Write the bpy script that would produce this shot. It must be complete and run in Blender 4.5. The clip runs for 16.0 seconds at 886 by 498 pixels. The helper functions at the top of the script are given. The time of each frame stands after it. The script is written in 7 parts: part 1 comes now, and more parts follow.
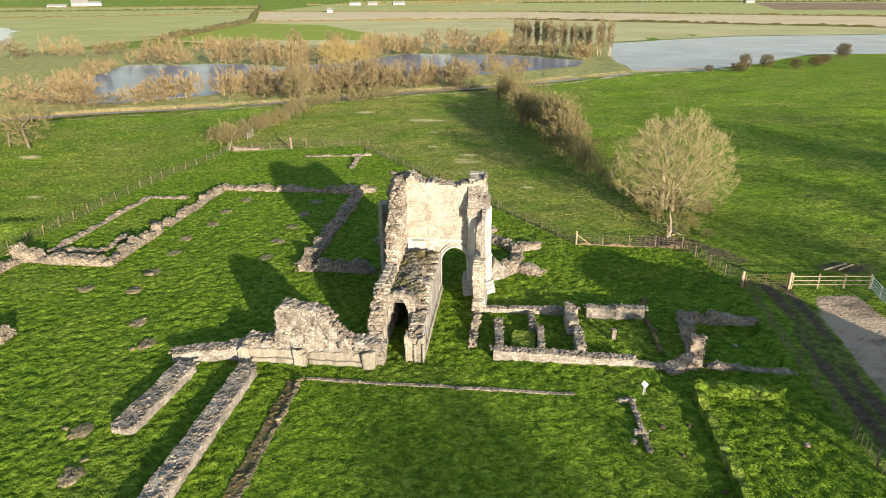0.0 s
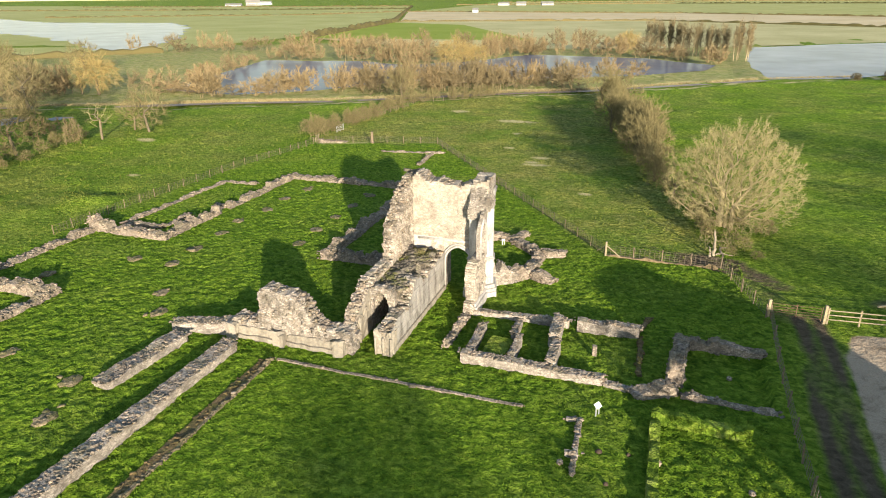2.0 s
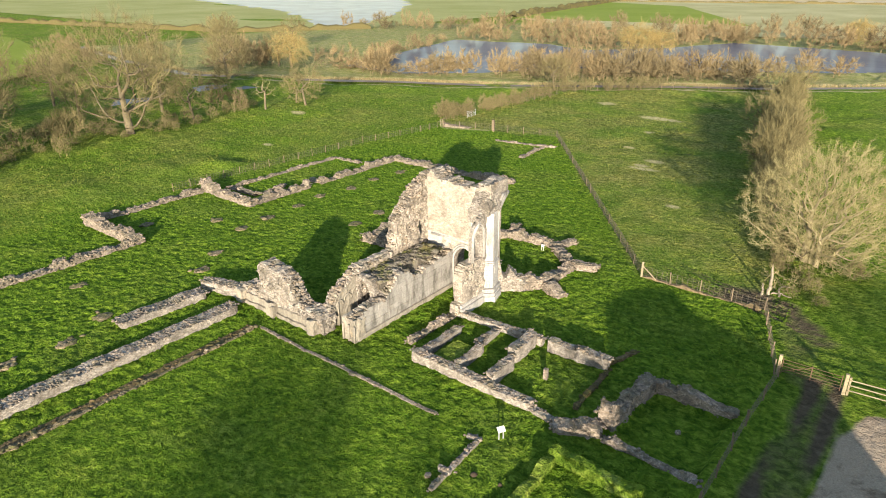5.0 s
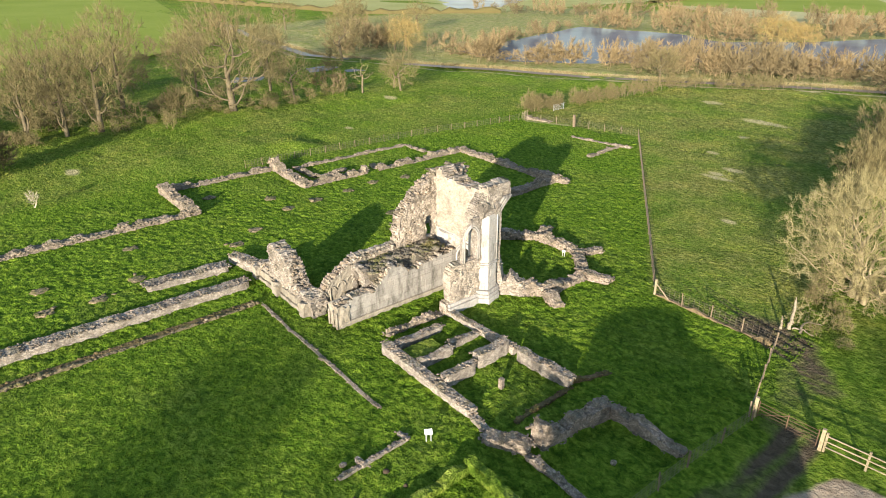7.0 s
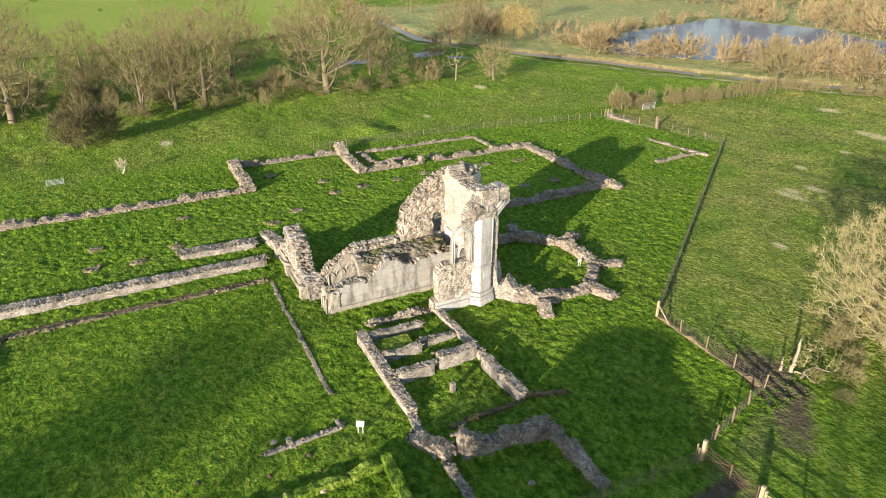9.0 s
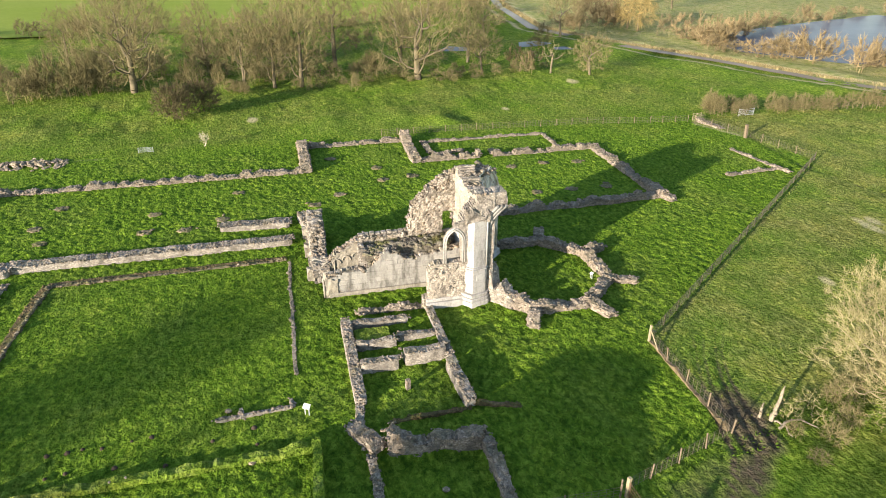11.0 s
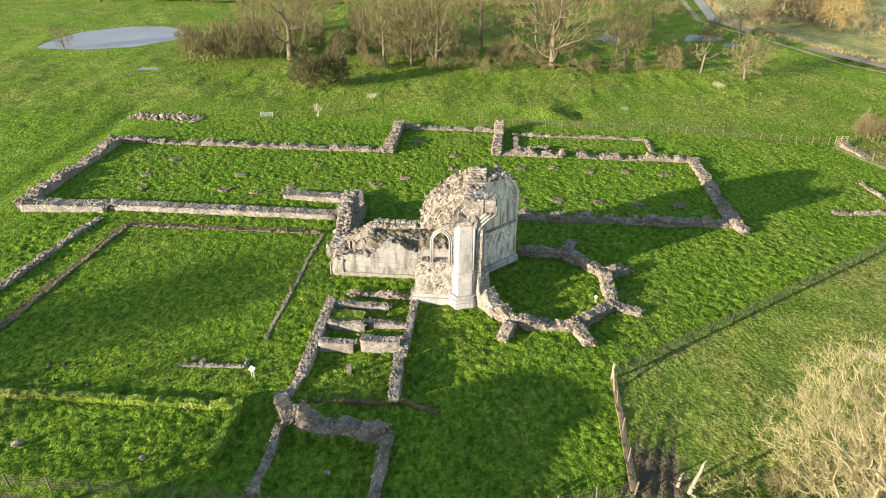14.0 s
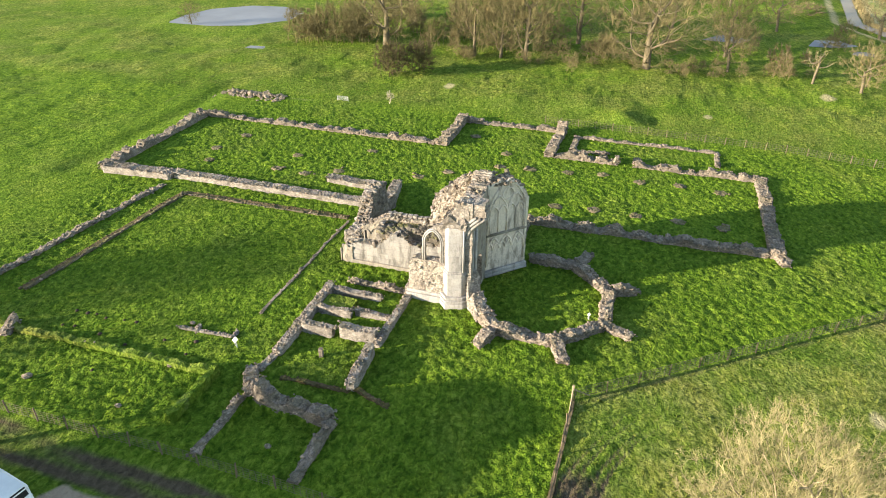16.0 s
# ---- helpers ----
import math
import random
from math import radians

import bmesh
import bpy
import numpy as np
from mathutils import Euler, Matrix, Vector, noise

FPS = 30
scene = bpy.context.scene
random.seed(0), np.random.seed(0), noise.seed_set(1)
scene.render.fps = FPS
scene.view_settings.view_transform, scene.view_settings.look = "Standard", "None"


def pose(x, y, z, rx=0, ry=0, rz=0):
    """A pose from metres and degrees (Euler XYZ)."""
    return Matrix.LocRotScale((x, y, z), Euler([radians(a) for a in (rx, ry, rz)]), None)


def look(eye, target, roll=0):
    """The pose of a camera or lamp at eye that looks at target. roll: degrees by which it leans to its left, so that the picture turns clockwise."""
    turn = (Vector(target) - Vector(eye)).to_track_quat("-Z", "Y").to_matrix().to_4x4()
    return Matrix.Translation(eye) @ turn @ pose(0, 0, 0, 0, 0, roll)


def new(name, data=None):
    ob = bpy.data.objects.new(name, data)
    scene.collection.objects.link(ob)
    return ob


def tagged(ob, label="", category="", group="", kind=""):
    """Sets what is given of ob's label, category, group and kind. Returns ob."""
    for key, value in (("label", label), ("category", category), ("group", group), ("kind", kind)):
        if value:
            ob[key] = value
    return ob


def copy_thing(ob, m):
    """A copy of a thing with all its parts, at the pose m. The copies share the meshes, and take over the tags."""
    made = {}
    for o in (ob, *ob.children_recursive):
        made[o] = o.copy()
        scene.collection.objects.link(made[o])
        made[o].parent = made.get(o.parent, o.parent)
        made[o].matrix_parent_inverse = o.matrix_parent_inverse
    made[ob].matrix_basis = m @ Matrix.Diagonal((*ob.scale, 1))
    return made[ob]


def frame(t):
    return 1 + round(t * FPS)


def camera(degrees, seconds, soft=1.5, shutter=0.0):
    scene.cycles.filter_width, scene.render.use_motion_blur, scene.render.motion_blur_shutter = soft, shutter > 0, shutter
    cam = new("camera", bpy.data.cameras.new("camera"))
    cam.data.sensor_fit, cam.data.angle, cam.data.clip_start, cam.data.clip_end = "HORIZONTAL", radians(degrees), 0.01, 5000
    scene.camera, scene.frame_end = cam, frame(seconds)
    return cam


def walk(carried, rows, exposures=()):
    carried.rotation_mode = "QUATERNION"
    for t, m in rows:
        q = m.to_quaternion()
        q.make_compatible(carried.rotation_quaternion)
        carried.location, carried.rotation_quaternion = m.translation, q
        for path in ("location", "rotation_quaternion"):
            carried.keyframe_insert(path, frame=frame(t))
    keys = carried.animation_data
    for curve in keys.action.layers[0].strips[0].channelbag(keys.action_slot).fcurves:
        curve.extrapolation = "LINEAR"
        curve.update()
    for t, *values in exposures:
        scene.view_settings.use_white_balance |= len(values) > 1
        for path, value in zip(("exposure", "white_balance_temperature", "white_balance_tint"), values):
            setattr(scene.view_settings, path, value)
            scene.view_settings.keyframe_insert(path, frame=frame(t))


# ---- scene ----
cam = camera(68.8, 16.0, soft=1.0)
METRES, EYE, TILT, LEAN, TURN = 84.18, 22.7, 0.0, 0.0, 6.4
ROWS = [
    (0.0, 0.0, 0.0, 0.0, -0.16, -21.57, 0.4),
    (0.5, 0.0312, 0.0003, -0.0011, 3.02, -21.47, 0.4),
    (1.0, 0.0622, 0.002, -0.002, 6.2, -21.4, 0.41),
    (1.5, 0.0927, 0.0057, -0.0019, 9.33, -21.38, 0.41),
    (2.0, 0.1233, 0.0111, -0.001, 12.5, -21.46, 0.41),
    (2.5, 0.1537, 0.0181, 0.0014, 15.71, -21.63, 0.39),
    (3.0, 0.1834, 0.0265, 0.005, 18.94, -21.94, 0.39),
    (3.5, 0.2124, 0.0372, 0.0082, 22.09, -22.23, 0.37),
    (4.0, 0.2408, 0.05, 0.0112, 25.29, -22.53, 0.34),
    (4.5, 0.2685, 0.0641, 0.0143, 28.5, -22.83, 0.32),
    (7.0, 0.3946, 0.1561, 0.0319, 44.46, -24.53, 0.22),
    (7.5, 0.4165, 0.1786, 0.0357, 47.66, -24.88, 0.19),
    (8.0, 0.4371, 0.2024, 0.0394, 50.8, -25.23, 0.15),
    (8.5, 0.4567, 0.227, 0.0432, 53.98, -25.56, 0.11),
    (9.0, 0.4745, 0.2523, 0.0471, 57.16, -25.9, 0.09),
    (11.5, 0.5403, 0.391, 0.0674, 73.0, -27.7, -0.08),
    (12.0, 0.5485, 0.4208, 0.0711, 76.15, -28.05, -0.1),
    (12.5, 0.5551, 0.4512, 0.0752, 79.31, -28.4, -0.13),
    (13.0, 0.5601, 0.4819, 0.0792, 82.49, -28.75, -0.15),
    (13.5, 0.563, 0.5126, 0.0835, 85.66, -29.11, -0.18),
    (14.0, 0.5642, 0.5436, 0.0878, 88.81, -29.46, -0.21),
    (14.5, 0.5639, 0.5749, 0.0923, 92.02, -29.83, -0.2),
    (15.0, 0.5624, 0.606, 0.0964, 95.18, -30.17, -0.18),
    (15.5, 0.5587, 0.6372, 0.1005, 98.35, -30.49, -0.17),
    (16.0, 0.5537, 0.6669, 0.1043, 101.42, -30.8, -0.16),
]
walk(cam, [(t, pose(0, 0, EYE, TILT, LEAN, TURN) @ pose(METRES * x, METRES * y, METRES * z, 90 + pitch, roll, yaw)) for t, x, y, z, yaw, pitch, roll in ROWS],
     [(0.0, 1.61, 6950, 10), (4.5, 1.6, 6850, 10), (9.0, 1.71, 6650, 10), (12.5, 1.85, 6650, 10), (16.0, 2.02, 6950, 10)])

# ---- light ----
SUN_TO = Vector((0.555, -0.832, math.tan(radians(11.3))))
world = bpy.data.worlds.new("sky")
scene.world = world
world.use_nodes = True
wn = world.node_tree
sky = wn.nodes.new("ShaderNodeTexSky")
sky.sky_type = "NISHITA"
sky.sun_disc = False
sky.sun_elevation = radians(11.3)
sky.sun_rotation = math.atan2(0.555, -0.832)
sky.air_density, sky.dust_density, sky.ozone_density = 1.0, 0.4, 1.0
wn.links.new(sky.outputs[0], wn.nodes["Background"].inputs[0])
wn.nodes["Background"].inputs[1].default_value = 0.116
sun_data = bpy.data.lights.new("sun", "SUN")
sun_data.energy, sun_data.angle, sun_data.color = 4.3, radians(0.6), (1.0, 0.90, 0.74)
sun = new("sun", sun_data)
sun.matrix_world = look(SUN_TO * 200, (0, 0, 0))


# ---- materials ----
def mat_base(name, rough=0.9, level=0.2):
    m = bpy.data.materials.new(name)
    m.use_nodes = True
    nt = m.node_tree
    b = nt.nodes["Principled BSDF"]
    b.inputs["Roughness"].default_value = rough
    b.inputs["Specular IOR Level"].default_value = level
    geo = nt.nodes.new("ShaderNodeNewGeometry")
    return m, nt, b, geo


def noise_tex(nt, vec, scale, detail=4.0, rough=0.6, dist=0.0):
    n = nt.nodes.new("ShaderNodeTexNoise")
    n.inputs["Scale"].default_value = scale
    n.inputs["Detail"].default_value = detail
    n.inputs["Roughness"].default_value = rough
    n.inputs["Distortion"].default_value = dist
    nt.links.new(vec, n.inputs["Vector"])
    return n.outputs["Fac"]


def ramp(nt, fac, stops):
    r = nt.nodes.new("ShaderNodeValToRGB")
    e = r.color_ramp.elements
    while len(e) < len(stops):
        e.new(0.5)
    for k, (p, c) in zip(e, stops):
        k.position, k.color = p, (*c, 1)
    nt.links.new(fac, r.inputs[0])
    return r.outputs[0]


def mixc(nt, fac, a, b, mode="MIX"):
    n = nt.nodes.new("ShaderNodeMix")
    n.data_type, n.blend_type = "RGBA", mode
    for sock, v in ((n.inputs[0], fac), (n.inputs[6], a), (n.inputs[7], b)):
        if isinstance(v, (int, float)):
            sock.default_value = v
        elif isinstance(v, tuple):
            sock.default_value = (*v, 1)
        else:
            nt.links.new(v, sock)
    return n.outputs[2]


def math_n(nt, op, a, b=0.0, clamp=False):
    n = nt.nodes.new("ShaderNodeMath")
    n.operation, n.use_clamp = op, clamp
    for s, v in zip(n.inputs, (a, b)):
        if isinstance(v, (int, float)):
            s.default_value = v
        else:
            nt.links.new(v, s)
    return n.outputs[0]


def bump(nt, b, height, strength, dist):
    n = nt.nodes.new("ShaderNodeBump")
    n.inputs["Strength"].default_value = strength
    n.inputs["Distance"].default_value = dist
    nt.links.new(height, n.inputs["Height"])
    nt.links.new(n.outputs[0], b.inputs["Normal"])


def voro(nt, vec, scale, feature="F1", rand=1.0):
    n = nt.nodes.new("ShaderNodeTexVoronoi")
    n.feature = feature
    n.inputs["Scale"].default_value = scale
    n.inputs["Randomness"].default_value = rand
    nt.links.new(vec, n.inputs["Vector"])
    return n


def stone_mat(name, light, mid, dark, cell=4.0, lichen=0.35, joint=0.6, bumpd=0.05, iso_var=0.14, moss=0.0):
    """Limestone rubble: flat-bedded stones that differ in tone, recessed mortar, grey lichen in patches."""
    m, nt, b, geo = mat_base(name, 0.92)
    pos = geo.outputs["Position"]
    wob = nt.nodes.new("ShaderNodeTexNoise")
    wob.inputs["Scale"].default_value, wob.inputs["Detail"].default_value = 2.2, 3.0
    nt.links.new(pos, wob.inputs["Vector"])
    mp = nt.nodes.new("ShaderNodeMapping")
    mp.inputs["Scale"].default_value = (1.0, 1.0, 1.9)
    nt.links.new(mixc(nt, 0.14, pos, wob.outputs["Color"], "ADD"), mp.inputs[0])
    vec = mp.outputs[0]
    v = voro(nt, vec, cell, rand=0.85)
    ve = voro(nt, vec, cell, "DISTANCE_TO_EDGE", 0.85)
    sep = nt.nodes.new("ShaderNodeSeparateColor")
    nt.links.new(v.outputs["Color"], sep.inputs[0])
    tone = ramp(nt, sep.outputs[0], ((0.0, mid), (0.35, light), (0.75, mid), (1.0, tuple(0.75 * a + 0.25 * c for a, c in zip(mid, dark)))))
    iso = ramp(nt, geo.outputs["Random Per Island"], ((0.0, (1 - iso_var, 1 - iso_var, 1 - iso_var)), (0.5, (1, 1, 1)), (1.0, (1 + iso_var, 1 + 0.8 * iso_var, 1 + 0.5 * iso_var))))
    tone = mixc(nt, 1.0, tone, iso, "MULTIPLY")
    n1 = noise_tex(nt, pos, 0.8, 7, 0.7, 0.4)
    patch = ramp(nt, n1, ((0.46, (0, 0, 0)), (0.64, (1, 1, 1))))
    tone = mixc(nt, math_n(nt, "MULTIPLY", patch, lichen), tone, dark)
    if moss:
        up = nt.nodes.new("ShaderNodeSeparateXYZ")
        nt.links.new(geo.outputs["Normal"], up.inputs[0])
        grown_over = ramp(nt, noise_tex(nt, pos, 0.9, 5, 0.65), ((0.47, (0, 0, 0)), (0.58, (moss, moss, moss))))
        grown_over = math_n(nt, "MULTIPLY", grown_over, math_n(nt, "MULTIPLY", up.outputs[2], 1.4, True), True)
        tone = mixc(nt, grown_over, tone, (0.115, 0.12, 0.03))
    n2 = noise_tex(nt, pos, 17, 5, 0.7)
    tone = mixc(nt, 0.75, tone, ramp(nt, n2, ((0.32, (0.32, 0.29, 0.25)), (0.5, (0.92, 0.9, 0.87)), (0.68, (1.2, 1.2, 1.17)))), "MULTIPLY")
    n3 = noise_tex(nt, pos, 3.5, 4, 0.6)
    edge = ramp(nt, ve.outputs["Distance"], ((0.0, (0, 0, 0)), (0.11, (1, 1, 1))))
    jt = math_n(nt, "MULTIPLY", math_n(nt, "SUBTRACT", 1.0, edge), ramp(nt, n3, ((0.36, (0.3 * joint,) * 3), (0.55, (joint,) * 3))))
    tone = mixc(nt, jt, tone, tuple(0.2 * c + 0.4 * d for c, d in zip(mid, dark)))
    nt.links.new(tone, b.inputs["Base Color"])
    h = math_n(nt, "ADD", math_n(nt, "MULTIPLY", edge, 0.3), math_n(nt, "ADD", math_n(nt, "MULTIPLY", n2, 0.75), math_n(nt, "MULTIPLY", n3, 0.4)))
    bump(nt, b, h, 0.85, bumpd)
    return m


def plain_mat(name, col, var=0.25, scale=6.0, rough=0.8, bumpd=0.01, metal=0.0, streak=1.0):
    m, nt, b, geo = mat_base(name, rough)
    mp = nt.nodes.new("ShaderNodeMapping")
    mp.inputs["Scale"].default_value = (1, 1, streak)
    nt.links.new(geo.outputs["Position"], mp.inputs[0])
    n1 = noise_tex(nt, mp.outputs[0], scale, 5, 0.65)
    n2 = noise_tex(nt, mp.outputs[0], scale * 0.13, 3, 0.5)
    lo, hi = tuple(c * (1 - var) for c in col), tuple(min(1, c * (1 + var)) for c in col)
    c = ramp(nt, n1, ((0.3, lo), (0.7, hi)))
    c = mixc(nt, 0.6, c, ramp(nt, n2, ((0.3, (0.7, 0.7, 0.7)), (0.7, (1.0, 1.0, 1.0)))), "MULTIPLY")
    nt.links.new(c, b.inputs["Base Color"])
    b.inputs["Metallic"].default_value = metal
    bump(nt, b, n1, 0.6, bumpd)
    return m


def twig_mat(name, a, c2):
    """Bark and twigs, differing from twig to twig."""
    m, nt, b, geo = mat_base(name, 0.85, 0.06)
    c = ramp(nt, geo.outputs["Random Per Island"], ((0.0, a), (1.0, c2)))
    n = noise_tex(nt, geo.outputs["Position"], 5.0, 4, 0.7)
    c = mixc(nt, 0.6, c, ramp(nt, n, ((0.3, (0.55, 0.52, 0.48)), (0.7, (1, 1, 1)))), "MULTIPLY")
    nt.links.new(c, b.inputs["Base Color"])
    return m


def ground_mat():
    m, nt, b, geo = mat_base("grass", 0.95, 0.04)
    pos = geo.outputs["Position"]

    def attr(nm):
        a = nt.nodes.new("ShaderNodeAttribute")
        a.attribute_name = nm
        return a.outputs["Fac"]
    mp = nt.nodes.new("ShaderNodeMapping")
    mp.inputs["Rotation"].default_value = (0, 0, radians(-25))
    mp.inputs["Scale"].default_value = (1.0, 1.35, 1.0)
    nt.links.new(pos, mp.inputs[0])
    fine = noise_tex(nt, mp.outputs[0], 1.5, 6, 0.72, 0.6)
    tiny = noise_tex(nt, pos, 11.0, 4, 0.7)
    clump = noise_tex(nt, pos, 3.4, 3, 0.55, 0.3)
    big = noise_tex(nt, pos, 0.09, 5, 0.6)
    mid = noise_tex(nt, pos, 0.5, 5, 0.6)
    dry = noise_tex(nt, mp.outputs[0], 0.22, 8, 0.75, 0.6)
    lush = ramp(nt, fine, ((0.39, (0.05, 0.107, 0.0092)), (0.5, (0.104, 0.183, 0.0158)), (0.61, (0.182, 0.27, 0.0305))))
    lush = mixc(nt, ramp(nt, mid, ((0.52, (0, 0, 0)), (0.8, (0.7, 0.7, 0.7)))), lush, (0.125, 0.205, 0.025))
    past = ramp(nt, fine, ((0.37, (0.085, 0.095, 0.02)), (0.5, (0.2, 0.203, 0.052)), (0.63, (0.36, 0.335, 0.118))))
    past = mixc(nt, ramp(nt, mid, ((0.5, (0, 0, 0)), (0.72, (0.6, 0.6, 0.6)))), past, (0.275, 0.255, 0.098))
    past = mixc(nt, ramp(nt, big, ((0.4, (0, 0, 0)), (0.65, (0.65, 0.65, 0.65)))), past, (0.10, 0.19, 0.02))
    past = mixc(nt, 0.85, past, ramp(nt, dry, ((0.32, (0.45, 0.55, 0.4)), (0.5, (0.95, 1, 0.9)), (0.66, (1.5, 1.35, 1.15)))), "MULTIPLY")
    lush = mixc(nt, 0.4, lush, ramp(nt, dry, ((0.38, (0.55, 0.66, 0.6)), (0.5, (1, 1, 1)), (0.62, (1.5, 1.28, 1.2)))), "MULTIPLY")
    # Shading of tuft relief put into colour: low clump noise darkened, high brightened.
    tuft_shade = ramp(nt, clump, ((0.36, (0.55, 0.6, 0.5)), (0.5, (1, 1, 1)), (0.64, (1.38, 1.36, 1.4))))
    lush = mixc(nt, 0.5, lush, tuft_shade, "MULTIPLY")
    past = mixc(nt, 0.6, past, tuft_shade, "MULTIPLY")
    past = mixc(nt, 1.0, past, (0.96, 0.98, 1.0), "MULTIPLY")
    wob = math_n(nt, "MULTIPLY", math_n(nt, "SUBTRACT", mid, 0.5), 0.5)
    drift = math_n(nt, "MULTIPLY", math_n(nt, "SUBTRACT", big, 0.5), 1.5)
    col = mixc(nt, math_n(nt, "ADD", attr("lush"), math_n(nt, "ADD", math_n(nt, "MULTIPLY", wob, 0.3), drift), True), past, lush)
    straw = ramp(nt, tiny, ((0.3, (0.30, 0.26, 0.13)), (0.7, (0.54, 0.48, 0.28))))
    s = math_n(nt, "MULTIPLY", math_n(nt, "SUBTRACT", math_n(nt, "ADD", attr("straw"), wob), 0.35), 3.5, True)
    col = mixc(nt, s, col, straw)
    # Mud colour, also laid where the mask holds the painted fence shade.
    mud = ramp(nt, fine, ((0.3, (0.055, 0.042, 0.028)), (0.55, (0.12, 0.094, 0.064)), (0.8, (0.19, 0.155, 0.11))))
    d = math_n(nt, "MULTIPLY", math_n(nt, "SUBTRACT", math_n(nt, "ADD", attr("dirt_and_shade"), wob), 0.35), 3.0, True)
    col = mixc(nt, d, col, mud)
    chalk = ramp(nt, tiny, ((0.3, (0.36, 0.275, 0.20)), (0.7, (0.52, 0.415, 0.31))))
    chalk = mixc(nt, ramp(nt, dry, ((0.5, (0, 0, 0)), (0.62, (0.8, 0.8, 0.8)))), chalk, (0.17, 0.125, 0.085))
    c = math_n(nt, "MULTIPLY", math_n(nt, "SUBTRACT", math_n(nt, "ADD", attr("chalk"), wob), 0.35), 5.0, True)
    col = mixc(nt, c, col, chalk)
    nt.links.new(col, b.inputs["Base Color"])
    h = math_n(nt, "ADD", math_n(nt, "MULTIPLY", fine, 0.6), math_n(nt, "ADD", math_n(nt, "MULTIPLY", tiny, 0.4), math_n(nt, "MULTIPLY", clump, 1.4)))
    bump(nt, b, h, 1.0, 0.36)
    return m


def ashlar_mat(name, col, dark, stain):
    """Dressed limestone: tone from block to block, pitting, grey weather stains that run down."""
    m, nt, b, geo = mat_base(name, 0.9)
    pos = geo.outputs["Position"]
    mp = nt.nodes.new("ShaderNodeMapping")
    mp.inputs["Scale"].default_value = (1, 1, 0.3)
    nt.links.new(pos, mp.inputs[0])
    info = nt.nodes.new("ShaderNodeObjectInfo")
    c = ramp(nt, info.outputs["Random"], ((0.0, tuple(0.9 * a for a in col)), (0.6, col), (1.0, tuple(min(1, 1.07 * a) for a in col))))
    n1 = noise_tex(nt, mp.outputs[0], 1.5, 6, 0.7, 0.3)
    c = mixc(nt, math_n(nt, "MULTIPLY", ramp(nt, n1, ((0.48, (0, 0, 0)), (0.66, (1, 1, 1)))), stain), c, dark)
    n2 = noise_tex(nt, pos, 9.0, 6, 0.75)
    c = mixc(nt, 0.65, c, ramp(nt, n2, ((0.3, (0.45, 0.43, 0.4)), (0.52, (0.95, 0.94, 0.92)), (0.75, (1.1, 1.1, 1.08)))), "MULTIPLY")
    nt.links.new(c, b.inputs["Base Color"])
    bump(nt, b, n2, 0.9, 0.04)
    return m


GRASS = ground_mat()
RUBBLE = stone_mat("rubble_stone", (0.375, 0.32, 0.272), (0.245, 0.204, 0.17), (0.082, 0.072, 0.062), 6.5, 0.6, 1.0, 0.06, 0.42, 0.3)
KERB = stone_mat("stony_earth", (0.19, 0.135, 0.075), (0.115, 0.082, 0.042), (0.06, 0.06, 0.022), 5.0, 0.7, 0.7, 0.05, 0.3, 0.5)
FACE = stone_mat("pale_wall_face", (0.425, 0.386, 0.35), (0.312, 0.277, 0.247), (0.1, 0.087, 0.075), 4.6, 0.8, 0.95, 0.07, 0.2, 0.3)
CREAM = stone_mat("cream_wall_face", (0.44, 0.402, 0.355), (0.365, 0.327, 0.282), (0.165, 0.142, 0.115), 4.2, 0.6, 0.6, 0.05, 0.14, 0.25)
VAULT = stone_mat("grey_vault_rubble", (0.21, 0.188, 0.158), (0.15, 0.132, 0.11), (0.07, 0.065, 0.055), 4.5, 0.5, 0.9, 0.06, 0.22, 0.9)
ASHLAR = ashlar_mat("ashlar", (0.395, 0.377, 0.362), (0.16, 0.15, 0.14), 0.7)
ASHLAR_PALE = ashlar_mat("stained_pale_ashlar", (0.30, 0.285, 0.267), (0.105, 0.097, 0.088), 0.95)
# Pale tracery wall stone, base colour lightened and warmed to offset its shade.
LIFTED_ASHLAR = ashlar_mat("pale_ashlar_lifted_for_shade", (0.80, 0.705, 0.605), (0.21, 0.172, 0.138), 0.85)
ASHLAR_GREY = ashlar_mat("weathered_ashlar", (0.27, 0.243, 0.203), (0.11, 0.097, 0.08), 0.8)
SUNK = stone_mat("sunk_stone", (0.23, 0.19, 0.14), (0.15, 0.125, 0.085), (0.06, 0.065, 0.03), 5.0, 0.8, 0.9, 0.05, 0.3, 0.6)
BROWN_TURF = plain_mat("worn_turf", (0.16, 0.12, 0.07), 0.45, 3.0, 0.95, 0.06)
BARK = plain_mat("bark", (0.14, 0.115, 0.075), 0.4, 5.0, 0.9, 0.03)
DEADWOOD = plain_mat("dead_wood", (0.25, 0.21, 0.155), 0.4, 9.0, 0.9, 0.02)
BARK_PALE = plain_mat("pale_bark", (0.28, 0.23, 0.14), 0.35, 4.0, 0.9, 0.03)
TWIG = twig_mat("twigs", (0.12, 0.104, 0.05), (0.245, 0.21, 0.108))
TWIG_PALE = twig_mat("pale_twigs", (0.195, 0.17, 0.082), (0.37, 0.328, 0.175))
TWIG_GOLD = twig_mat("golden_twigs", (0.26, 0.19, 0.072), (0.40, 0.31, 0.135))
TWIG_RUST = twig_mat("rust_twigs", (0.175, 0.128, 0.068), (0.315, 0.245, 0.14))
TWIG_BROWN = twig_mat("brown_twigs", (0.125, 0.10, 0.056), (0.255, 0.205, 0.12))
